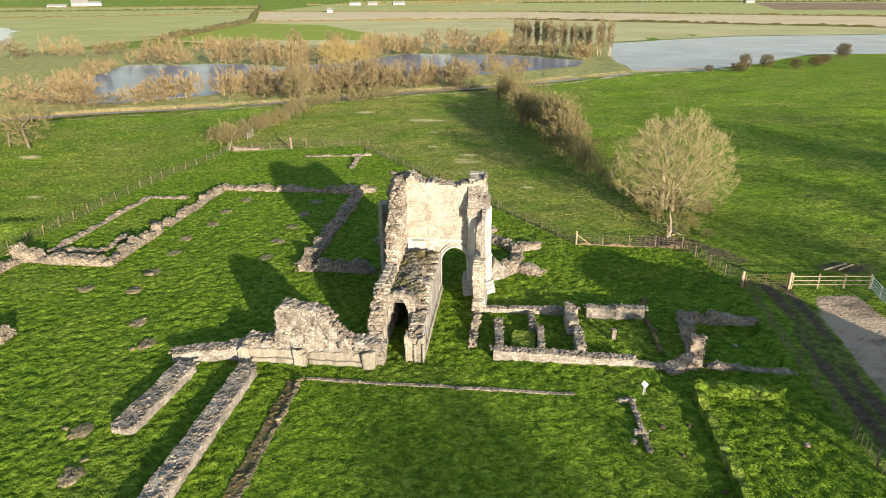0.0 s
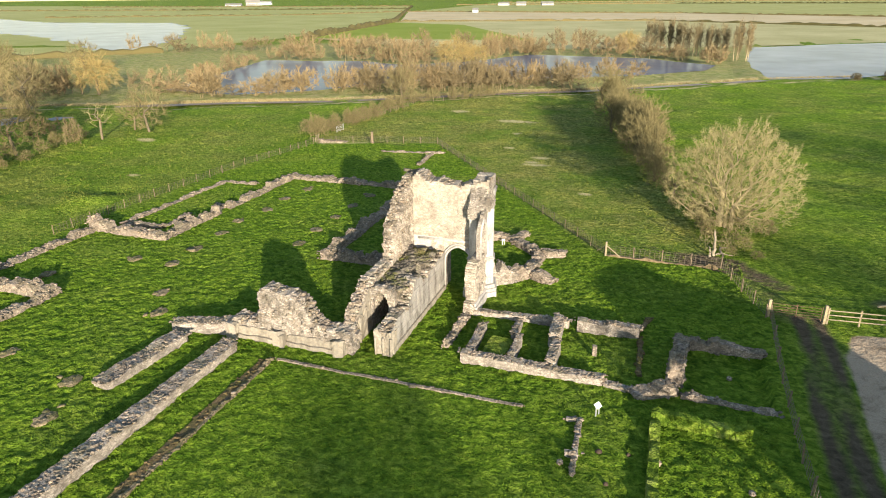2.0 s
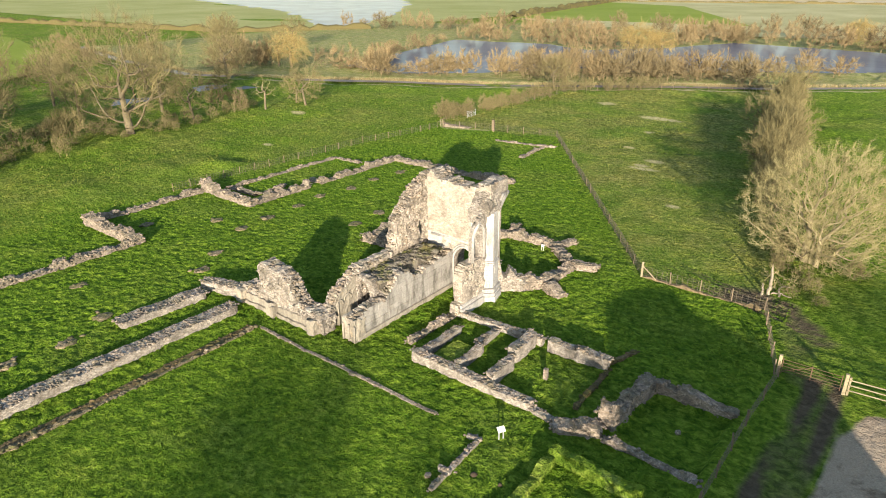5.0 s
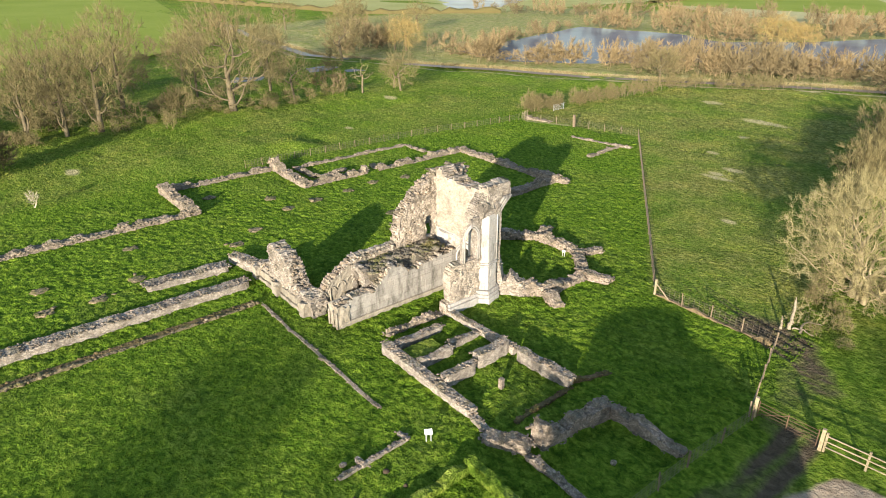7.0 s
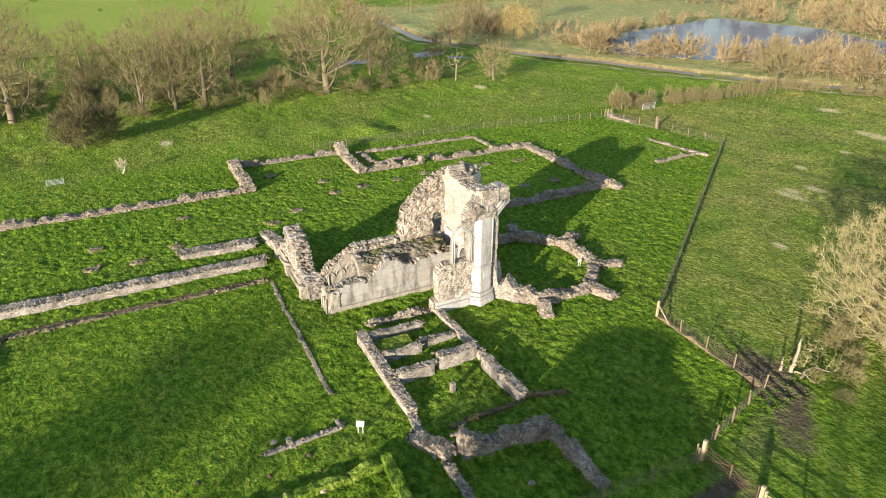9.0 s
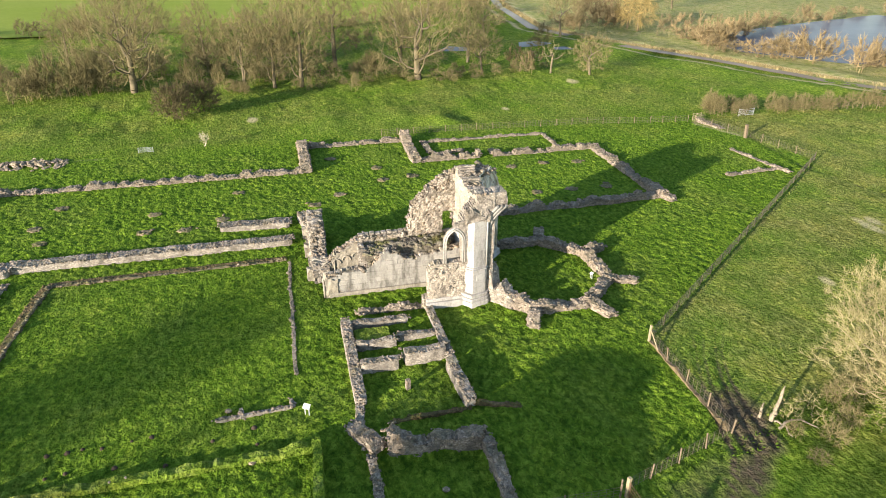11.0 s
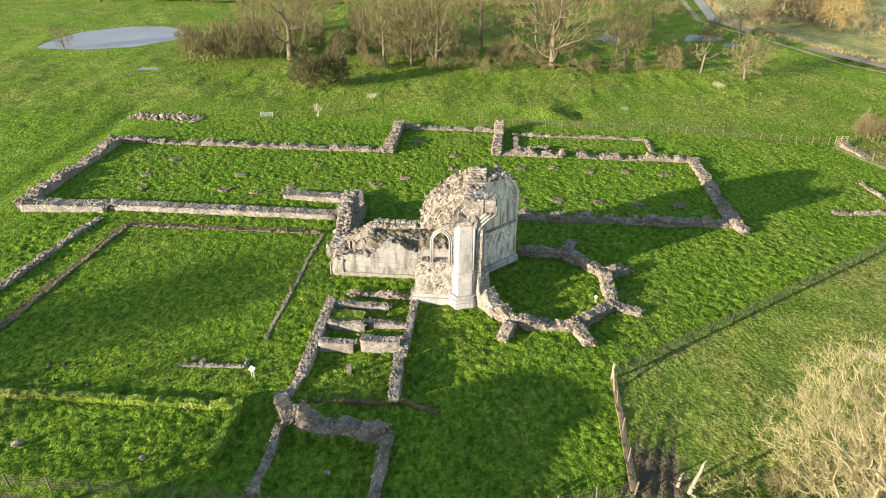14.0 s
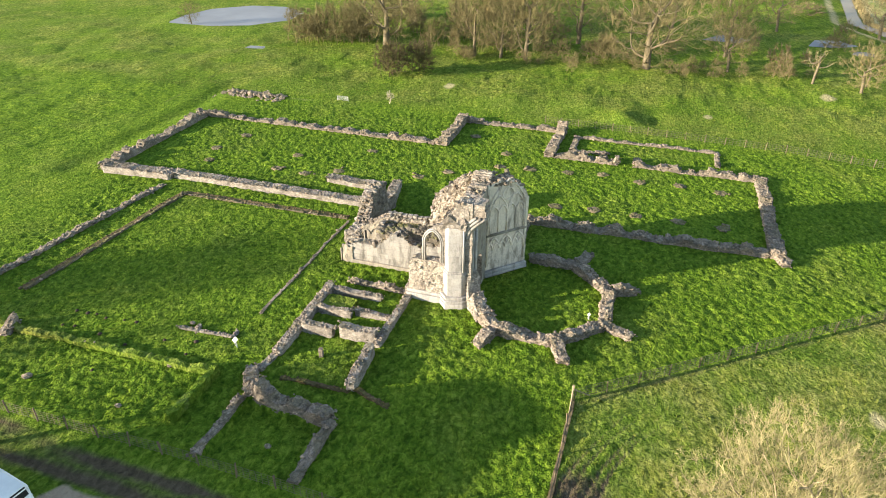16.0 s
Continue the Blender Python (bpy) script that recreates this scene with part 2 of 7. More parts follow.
TWIG_DARK = twig_mat("dark_twigs", (0.07, 0.06, 0.035), (0.16, 0.13, 0.07))
WOOD = plain_mat("grey_wood", (0.17, 0.13, 0.09), 0.3, 7.0, 0.85, 0.01)
WOOD_PALE = plain_mat("pale_wood", (0.29, 0.24, 0.155), 0.25, 7.0, 0.85, 0.01)
WIRE = plain_mat("wire", (0.16, 0.13, 0.10), 0.2, 3.0, 0.6, 0.002, 0.3)
RUST = plain_mat("rusty_steel", (0.10, 0.062, 0.04), 0.3, 6.0, 0.8, 0.002)
STEEL = plain_mat("galvanised_steel", (0.6, 0.62, 0.64), 0.12, 3.0, 0.45, 0.002, 0.6)
WHITE = plain_mat("white_paint", (0.78, 0.78, 0.76), 0.06, 2.0, 0.6, 0.002)
BLACK = plain_mat("black_hide", (0.02, 0.02, 0.02), 0.2, 9.0, 0.8, 0.01)
REED = twig_mat("dry_reed", (0.22, 0.175, 0.085), (0.34, 0.28, 0.15))
BLADE = twig_mat("grass_blades", (0.05, 0.098, 0.009), (0.12, 0.195, 0.02))
BLADE_DRY = twig_mat("coarse_grass_blades", (0.085, 0.11, 0.018), (0.16, 0.18, 0.04))
PALE = plain_mat("pale_stucco", (0.19, 0.185, 0.175), 0.1, 0.5, 0.8, 0.002)
ROOF = plain_mat("clay_roof", (0.22, 0.13, 0.09), 0.3, 3.0, 0.9, 0.02)
BRICK = plain_mat("brick_wall", (0.35, 0.2, 0.14), 0.2, 3.0, 0.9, 0.02)
EARTH = plain_mat("fresh_earth", (0.055, 0.04, 0.028), 0.4, 9.0, 0.95, 0.03)
HEDGE = twig_mat("hedge_foliage", (0.05, 0.055, 0.02), (0.16, 0.13, 0.06))


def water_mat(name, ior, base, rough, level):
    """Shallow water over mud: body colour, sky-toned for lake and flood, under rippled gloss."""
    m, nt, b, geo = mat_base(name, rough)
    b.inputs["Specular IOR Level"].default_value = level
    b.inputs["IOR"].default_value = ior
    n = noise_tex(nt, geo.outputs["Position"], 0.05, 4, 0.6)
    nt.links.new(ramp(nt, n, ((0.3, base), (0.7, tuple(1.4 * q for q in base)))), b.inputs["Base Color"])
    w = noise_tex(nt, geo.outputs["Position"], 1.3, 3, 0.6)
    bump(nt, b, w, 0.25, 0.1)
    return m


TWIG_WHITE = twig_mat("bleached_twigs", (0.36, 0.32, 0.24), (0.54, 0.49, 0.38))
# Grey-blue of the reflected sky is put into these two body colours.
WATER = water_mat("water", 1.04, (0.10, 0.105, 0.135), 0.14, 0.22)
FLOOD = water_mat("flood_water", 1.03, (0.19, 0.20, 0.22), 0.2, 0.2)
MUDDY_WATER = water_mat("muddy_water", 1.05, (0.19, 0.16, 0.135), 0.25, 0.3)


def field_mat(name, a, c2, scale=0.02, stripe=0.0, turn=0.0):
    m, nt, b, geo = mat_base(name, 0.95, 0.04)
    n1 = noise_tex(nt, geo.outputs["Position"], scale, 6, 0.65)
    n2 = noise_tex(nt, geo.outputs["Position"], 0.6, 4, 0.7)
    c = ramp(nt, n1, ((0.35, a), (0.65, c2)))
    c = mixc(nt, 0.5, c, ramp(nt, n2, ((0.3, (0.7, 0.7, 0.7)), (0.7, (1, 1, 1)))), "MULTIPLY")
    nt.links.new(c, b.inputs["Base Color"])
    bump(nt, b, n2, 0.5, 0.15)
    return m


FIELD_GREEN = field_mat("field_green", (0.29, 0.30, 0.105), (0.39, 0.375, 0.165))
FIELD_BRIGHT = field_mat("field_bright_green", (0.20, 0.255, 0.037), (0.25, 0.295, 0.058))
FIELD_STRAW = field_mat("field_stubble", (0.46, 0.37, 0.225), (0.56, 0.46, 0.30))
FIELD_OLIVE = field_mat("field_olive", (0.34, 0.32, 0.15), (0.48, 0.43, 0.24))
FIELD_BROWN = field_mat("field_ploughed", (0.20, 0.14, 0.09), (0.28, 0.20, 0.13))


# ---- builders ----
def link_mesh(name, verts, faces, material, parent=None, label="", smooth=False):
    me = bpy.data.meshes.new(name)
    if isinstance(faces, np.ndarray):
        n, k = faces.shape
        me.vertices.add(len(verts))
        me.vertices.foreach_set("co", np.asarray(verts, np.float32).ravel())
        me.loops.add(n * k)
        me.loops.foreach_set("vertex_index", faces.astype(np.int32).ravel())
        me.polygons.add(n)
        me.polygons.foreach_set("loop_start", np.arange(0, n * k, k, dtype=np.int32))
        me.update(calc_edges=True)
    else:
        me.from_pydata([tuple(v) for v in verts], [], [tuple(f) for f in faces])
        me.update()
    for mt in material if isinstance(material, (list, tuple)) else [material]:
        me.materials.append(mt)
    if smooth:
        me.shade_smooth()
    ob = new(name, me)
    if parent is not None:
        ob.parent = parent
    if label:
        tagged(ob, label)
    return ob


def part(name, bm, material, parent, label="", smooth=False):
    me = bpy.data.meshes.new(name)
    bm.to_mesh(me)
    bm.free()
    me.materials.append(material)
    if smooth:
        me.shade_smooth()
    ob = new(name, me)
    if parent is not None:
        ob.parent = parent
    if label:
        tagged(ob, label)
    return ob


def thing(name, at, label, category, group="", kind="", rz=0.0):
    ob = new(name)
    ob.empty_display_size = 0.3
    ob.matrix_basis = pose(*at, 0, 0, rz)
    return tagged(ob, label, category, group, kind)


def box_bm(size, at=(0, 0, 0), bevel=0.0, m=None, bm=None):
    bm = bm or bmesh.new()
    mm = Matrix.Translation(at) @ (m or Matrix()) @ Matrix.Diagonal((*size, 1))
    made = bmesh.ops.create_cube(bm, size=1, matrix=mm)
    if bevel:
        es = list({e for v in made["verts"] for e in v.link_edges})
        bmesh.ops.bevel(bm, geom=es, offset=bevel, segments=1, affect="EDGES")
    return bm


def fbm(p, s, seed=0.0, octaves=4):
    return noise.fractal((p[0] * s + seed, p[1] * s - seed, p[2] * s + 0.37 * seed), 1.0, 2.0, octaves)


BOX_F = np.array([(0, 3, 2, 1), (4, 5, 6, 7), (0, 1, 5, 4), (1, 2, 6, 5), (2, 3, 7, 6), (3, 0, 4, 7)])
BOX_V = np.array([(-1, -1, -1), (1, -1, -1), (1, 1, -1), (-1, 1, -1), (-1, -1, 1), (1, -1, 1), (1, 1, 1), (-1, 1, 1)]) * 0.5


def stones_np(points, sizes, rng, flat=0.7):
    """Rough stones: jittered blocks, each turned its own way. points n x 3, sizes n."""
    n = len(points)
    v = BOX_V[None] * (1 + 0.0 * sizes[:, None, None])
    v = v + rng.uniform(-0.11, 0.11, (n, 8, 3))
    v[:, 4:, :2] *= rng.uniform(0.72, 0.98, (n, 1, 1))
    sizes = sizes * np.exp(rng.normal(0, 0.3, n))
    v = v * (sizes[:, None, None] * np.stack([rng.uniform(0.8, 1.7, n), rng.uniform(0.7, 1.1, n), rng.uniform(0.4, 0.75, n) * flat], 1)[:, None, :])
    a = rng.uniform(0, 6.28, n)
    tx, ty = rng.uniform(-0.22, 0.22, n), rng.uniform(-0.22, 0.22, n)
    ca, sa = np.cos(a), np.sin(a)
    x, y, z = v[..., 0], v[..., 1], v[..., 2]
    z = z + x * tx[:, None] + y * ty[:, None]
    xx, yy = x * ca[:, None] - y * sa[:, None], x * sa[:, None] + y * ca[:, None]
    v = np.stack([xx, yy, z], 2) + np.asarray(points)[:, None, :]
    f = BOX_F[None] + (np.arange(n) * 8)[:, None, None]
    return v.reshape(-1, 3), f.reshape(-1, 4)


BIG_STONES = []


def big_stone_mesh(k):
    if not BIG_STONES:
        for i in range(8):
            rng = np.random.default_rng(900 + i)
            bm = bmesh.new()
            bmesh.ops.create_icosphere(bm, subdivisions=1, radius=0.5)
            for v in bm.verts:
                q = v.co
                s = 1 / max(abs(q.x), abs(q.y), abs(q.z)) * 0.42
                v.co = q * (0.45 + 0.55 * s * 1.5) + Vector(rng.uniform(-0.05, 0.05, 3))
                v.co.y *= 0.75
                v.co.z *= 0.5
            me = bpy.data.meshes.new("stone")
            bm.to_mesh(me)
            bm.free()
            me.materials.append(RUBBLE)
            BIG_STONES.append(me)
    return BIG_STONES[k % 8]


def low_wall(name, pts, width, heights, label, seed, material=RUBBLE, stones=1.0, loose=0.5, rough=1.0, category="ruined wall", ragged=0.5, faced=False, foot=0.12):
    """A low ruined wall along pts: an uneven core with rubble bedded in its top and, unless its faces are dressed, its sides."""
    rng = np.random.default_rng(seed)
    pts = [np.array(p, float) for p in pts]
    seg = [np.linalg.norm(b - a) for a, b in zip(pts, pts[1:])]
    total = sum(seg)
    width *= 1.0 if faced else (0.88 if material is RUBBLE else 0.94)
    hs = heights if isinstance(heights, (list, tuple)) else (heights, heights)
    base = thing(name, (*pts[0], 0), label, category)
    n = max(3, int(total / 0.28))
    prof = np.array([(-0.51, -0.12), (-0.50, 0.3), (-0.49, 0.68), (-0.46, 0.98), (-0.16, 1.0), (0.16, 0.98), (0.46, 0.96), (0.49, 0.65), (0.50, 0.3), (0.51, -0.12)])
    vs, tops = [], []
    for i in range(n + 1):
        d = total * i / n
        k, rest = 0, d
        while k < len(seg) - 1 and rest > seg[k]:
            rest -= seg[k]
            k += 1
        t = (pts[k + 1] - pts[k]) / seg[k]
        c = pts[k] + t * rest
        nrm = np.array((t[1], -t[0]))
        c = c + nrm * (0.03 if faced else 0.12) * fbm((c[0], c[1], seed + 8), 0.35, seed + 6, 3)
        h = (0.93 if faced else 0.85) * np.interp(i / n, np.linspace(0, 1, len(hs)), hs)
        wv = width * (1 + (0.05 if faced else 0.16) * fbm((c[0], c[1], seed + 4), 0.6, seed + 2, 3))
        h *= 1 + ragged * fbm((c[0], c[1], seed), 0.9, seed, 3) * 1.6
        h = max(h, 0.06)
        taper = 0.8 if i in (0, n) else 1.0
        for j, (u, v) in enumerate(prof):
            q = c + nrm * wv * u * taper
            f = min(0.075, 0.17 * h) * rough
            o = np.array([fbm((q[0], q[1], v * h + 5 * a), 2.3, seed + a, 3) for a in range(3)]) * f
            vs.append((q[0] + o[0], q[1] + o[1], v * h + o[2] if v > 0 else -foot))
        tops.append((c, nrm * wv / width, t, h))
    m = len(prof)
    fs = [(i * m + j, i * m + j + 1, (i + 1) * m + j + 1, (i + 1) * m + j) for i in range(n) for j in range(m - 1)]
    vs = np.array(vs)
    org = np.array((*pts[0], 0))
    caps = [tuple(range(m - 1, -1, -1)), tuple(n * m + j for j in range(m))]
    core_ob = link_mesh("core", vs - org, fs + caps, material, base)
    if material is GRASS:
        core_ob.data.attributes.new("lush", "FLOAT", "POINT").data.foreach_set("value", np.full(len(vs), 0.48, np.float32))
        core_ob.data.attributes.new("straw", "FLOAT", "POINT").data.foreach_set("value", np.full(len(vs), 0.32 if name == "turf_bank" else 0.12, np.float32))
    if stones > 0:
        cnt = int(total * (width * 62 if faced else width * 52 + sum(hs) / len(hs) * 40) * stones)
        P, S = [], []
        wt, ws = width, 2 * sum(hs) / len(hs)
        for _ in range(cnt):
            c, nrm, t, h = tops[rng.integers(0, n + 1)]
            s = rng.uniform(0.07, 0.15 if faced else 0.185)
            j = rng.uniform(-0.25, 0.25)
            if faced or rng.random() < wt / (wt + ws):
                u, z = rng.uniform(-0.46, 0.46), h * 0.98 + rng.uniform(-0.05, 0.015)
            else:
                u, z = rng.choice((-1, 1)) * rng.uniform(0.42, 0.475), rng.uniform(0.05 - (foot if foot > 0.5 else 0) / max(h, 0.1), 0.96) * h
            q = c + nrm * u * width + t * j
            P.append((q[0] - org[0], q[1] - org[1], z))
            S.append(s)
        v, f = stones_np(np.array(P), np.array(S), rng)
        tagged(link_mesh("rubble", v, f, RUBBLE if faced else material, base), kind="stuff")
    for k in range(int(total * loose * 1.6)):
        c, nrm, t, h = tops[rng.integers(0, n + 1)]
        o = new("stone", big_stone_mesh(int(rng.integers(0, 8))))
        o.parent = base
        q = c + nrm * rng.uniform(-0.4, 0.4) * width - pts[0]
        s = rng.uniform(0.14, 0.32)
        o.matrix_basis = pose(q[0], q[1], h - 0.01, rng.uniform(-12, 12), rng.uniform(-12, 12), rng.uniform(0, 360)) @ Matrix.Diagonal((s, s, s, 1))
    return base


def slab(name, parent, origin, udir, thick, inside, umax, vmax, cell, mats, rough=(0.05, 0.05), label="", seed=1.0, snap=None):
    """A standing wall cut to any outline: cells of the plane (u along udir, v up) that lie inside; thick goes to the left of udir.
    mats: front (right-hand side), back, edges. snap(u, v) may move a point of the outline."""
    nu, nv = int(math.ceil(umax / cell)), int(math.ceil(vmax / cell))
    ux, uy = udir
    L = math.hypot(ux, uy)
    ux, uy = ux / L, uy / L
    nx, ny = -uy, ux
    cells = {(i, j) for i in range(nu) for j in range(nv) if inside((i + 0.5) * cell, (j + 0.5) * cell)}
    idx, vs = {}, []

    def vert(i, j, side):
        key = (i, j, side)
        if key not in idx:
            u, v = i * cell, j * cell
            bd = any(((i + a, j + b) in cells) != ((i, j) in cells) or (i + a, j + b) not in cells for a in (-1, 0) for b in (-1, 0))
            if bd and snap:
                u, v = snap(u, v)
            r = rough[side]
            w = thick if side else 0.0
            p = (origin[0] + ux * u + nx * w, origin[1] + uy * u + ny * w, origin[2] + v)
            d = fbm(p, 1.7, seed + side * 7, 4) * r * 2 + fbm(p, 5.0, seed + side, 2) * r
            jit = 0.35 * cell if (bd and not snap) else 0.0
            a = fbm(p, 3.1, seed + 11, 2) * jit
            b = fbm(p, 3.1, seed + 23, 2) * jit if v > 0.01 else 0
            vs.append((p[0] + nx * d + ux * a, p[1] + ny * d + uy * a, p[2] + b))
            idx[key] = len(vs) - 1
        return idx[key]
    layers = max(2, int(thick / 0.22))

    def edge_vert(i, j, k):
        if k in (0, layers):
            return vert(i, j, 1 if k else 0)
        key = (i, j, "e", k)
        if key not in idx:
            p, q = Vector(vs[vert(i, j, 0)]), Vector(vs[vert(i, j, 1)])
            e = p.lerp(q, k / layers)
            r = max(rough) * 1.1 + 0.02
            calm = 0.3 if snap and snap(i * cell, j * cell) != (i * cell, j * cell) else 1.0
            o = [(fbm(e, 2.2, seed + 31 + c, 3) * 1.1 + fbm(e, 6.5, seed + 41 + c, 2) * 1.0) * r * calm for c in range(3)]
            if j == 0:
                o[2] = 0
            vs.append((e.x + o[0], e.y + o[1], e.z + o[2]))
            idx[key] = len(vs) - 1
        return idx[key]
    faces, mi = [], []
    for i, j in sorted(cells):
        faces.append([vert(i, j, 0), vert(i + 1, j, 0), vert(i + 1, j + 1, 0), vert(i, j + 1, 0)])
        mi.append(0)
        faces.append([vert(i, j + 1, 1), vert(i + 1, j + 1, 1), vert(i + 1, j, 1), vert(i, j, 1)])
        mi.append(1)
        for di, dj, a, b in ((-1, 0, (0, 0), (0, 1)), (1, 0, (1, 1), (1, 0)), (0, -1, (1, 0), (0, 0)), (0, 1, (0, 1), (1, 1))):
            if (i + di, j + dj) not in cells:
                for k in range(layers):
                    faces.append([edge_vert(i + a[0], j + a[1], k), edge_vert(i + b[0], j + b[1], k), edge_vert(i + b[0], j + b[1], k + 1), edge_vert(i + a[0], j + a[1], k + 1)])
                    mi.append(2)
    ob = link_mesh(name, vs, faces, list(mats), parent, label)
    ob.data.polygons.foreach_set("material_index", mi)
    return ob


def face_rubble(parent, origin, udir, inside, umax, vmax, count, off, seed, size=(0.14, 0.36), material=RUBBLE, name="rubble"):
    """Stones bedded in the face of a standing wall."""
    rng = np.random.default_rng(seed)
    L = math.hypot(*udir)
    ux, uy = udir[0] / L, udir[1] / L
    P, S = [], []
    while len(P) < count:
        u, v = rng.uniform(0, umax), rng.uniform(0, vmax)
        if inside(u, v):
            o = off + rng.uniform(0.0, 0.07)
            P.append((origin[0] + ux * u - uy * o, origin[1] + uy * u + ux * o, origin[2] + v))
            S.append(rng.uniform(*size))
    v, f = stones_np(np.array(P), np.array(S), rng, 1.0)
    return tagged(link_mesh(name, v, f, material, parent), kind="stuff")


def crest_rubble(parent, origin, udir, thick, top, umax, count, seed, size=(0.1, 0.24), material=RUBBLE, shift=(0, 0, 0)):
    """Loose core stones along the broken top of a standing wall."""
    rng = np.random.default_rng(seed)
    L = math.hypot(*udir)
    ux, uy = udir[0] / L, udir[1] / L
    P, S = [], []
    for _ in range(count):
        u, w = rng.uniform(0.05, umax - 0.05), rng.uniform(0.08, 0.92) * thick
        lo, hi = sorted((top(max(0, u - 0.15)), top(min(umax, u + 0.15))))
        P.append((origin[0] + ux * u - uy * w + shift[0], origin[1] + uy * u + ux * w + shift[1], origin[2] + rng.uniform(lo, hi) - 0.04 + shift[2]))
        S.append(rng.uniform(*size))
    v, f = stones_np(np.array(P), np.array(S), rng, 1.0)
    return tagged(link_mesh("rubble", v, f, material, parent), kind="stuff")


def sweep(path, prof_r, sides=6, closed=False):
    """A moulding: a round bar of radius prof_r along path, as verts and faces."""
    path = [Vector(p) for p in path]
    vs, fs = [], []
    for i, p in enumerate(path):
        t = (path[min(i + 1, len(path) - 1)] - path[max(i - 1, 0)]).normalized()
        a = t.cross(Vector((0.31, 0.17, 0.93)))
        a = a.normalized() if a.length > 1e-4 else t.cross(Vector((1, 0, 0))).normalized()
        b = t.cross(a)
        for k in range(sides):
            w = 2 * math.pi * k / sides
            vs.append(p + a * math.cos(w) * prof_r + b * math.sin(w) * prof_r)
    for i in range(len(path) - 1):
        for k in range(sides):
            fs.append((i * sides + k, i * sides + (k + 1) % sides, (i + 1) * sides + (k + 1) % sides, (i + 1) * sides + k))
    fs += [tuple(range(sides - 1, -1, -1)), tuple((len(path) - 1) * sides + k for k in range(sides))]
    return vs, fs


def pointed_arch(width, rise, n=8):
    """Points (u, v) of a pointed arch from (-w/2, 0) over (0, rise) to (w/2, 0)."""
    w = width / 2
    r = (w * w + rise * rise) / (2 * w)
    top = math.asin(min(1, rise / r))
    half = [(-w + r - r * math.cos(top * k / n), r * math.sin(top * k / n)) for k in range(n + 1)]
    return half + [(-u, v) for u, v in reversed(half[:-1])]


def in_arch(u, v, width, spring, rise):
    w = width / 2
    if abs(u) > w or v > spring + rise:
        return False
    if v <= spring:
        return True
    r = (w * w + rise * rise) / (2 * w)
    return math.hypot(abs(u) + (r - w), v - spring) <= r


def arch_snap(arches, tol):
    """Pulls points of a wall's outline onto arches (centre u, foot v, width, spring above the foot, rise)."""
    def f(u, v):
        for uc, v0, width, spring, ri in arches:
            w, d, y = width / 2, u - uc, v - v0
            if -0.01 <= y <= spring and abs(abs(d) - w) < tol:
                return uc + math.copysign(w, d), v
            if spring < y < spring + ri + tol and abs(d) < w + tol:
                r = (w * w + ri * ri) / (2 * w)
                cx = -(r - w) * (1 if d >= 0 else -1)
                L = math.hypot(d - cx, y - spring)
                if abs(L - r) < tol:
                    return uc + cx + (d - cx) * r / L, v0 + spring + (y - spring) * r / L
        return u, v
    return f


def prism_poly(name, poly, z0, z1, material, parent, label="", bevel=0.02):
    bm = bmesh.new()
    vs = [bm.verts.new((x, y, z0)) for x, y in poly]
    f = bm.faces.new(vs)
    if f.normal.z > 0:
        f.normal_flip()
    r = bmesh.ops.extrude_face_region(bm, geom=[f])
    bmesh.ops.translate(bm, verts=[v for v in r["geom"] if isinstance(v, bmesh.types.BMVert)], vec=(0, 0, z1 - z0))
    bmesh.ops.recalc_face_normals(bm, faces=bm.faces)
    if bevel:
        bmesh.ops.bevel(bm, geom=list(bm.edges), offset=bevel, segments=1, affect="EDGES")
    return part(name, bm, material, parent, label)


def rough_block(name, x0, x1, y0, y1, z0, z1, material, parent, org, label="", seed=1.0, amp=0.06, ragged=0.25):
    """A weathered block of masonry: a box cut fine, worn on its faces and broken along its top."""
    bm = bmesh.new()
    n = [max(2, int(d / 0.22)) for d in (x1 - x0, y1 - y0, z1 - z0)]
    idx = {}

    def vert(i, j, k):
        if (i, j, k) not in idx:
            p = Vector((x0 + (x1 - x0) * i / n[0], y0 + (y1 - y0) * j / n[1], z0 + (z1 - z0) * k / n[2]))
            q = p + Vector((fbm(p, 2.2, seed, 3), fbm(p, 2.2, seed + 5, 3), 0)) * amp * 1.5
            q.z -= max(0.0, ragged * (0.35 + fbm((p.x, p.y, 0), 1.4, seed + 9, 3) * 1.3)) * (k / n[2]) ** 2
            c = (i in (0, n[0])) + (j in (0, n[1])) + (k == n[2])
            if c >= 2:
                q = q.lerp(Vector(((x0 + x1) / 2, (y0 + y1) / 2, q.z - 0.04)), 0.04)
            idx[(i, j, k)] = bm.verts.new(q - org)
        return idx[(i, j, k)]
    quad = lambda *c: bm.faces.new([vert(*q) for q in c])
    for i in range(n[0]):
        for j in range(n[1]):
            quad((i, j, n[2]), (i + 1, j, n[2]), (i + 1, j + 1, n[2]), (i, j + 1, n[2]))
        for k in range(n[2]):
            quad((i, 0, k), (i + 1, 0, k), (i + 1, 0, k + 1), (i, 0, k + 1))
            quad((i + 1, n[1], k), (i, n[1], k), (i, n[1], k + 1), (i + 1, n[1], k + 1))
    for j in range(n[1]):
        for k in range(n[2]):
            quad((0, j + 1, k), (0, j, k), (0, j, k + 1), (0, j + 1, k + 1))
            quad((n[0], j, k), (n[0], j + 1, k), (n[0], j + 1, k + 1), (n[0], j, k + 1))
    return part(name, bm, material, parent, label)


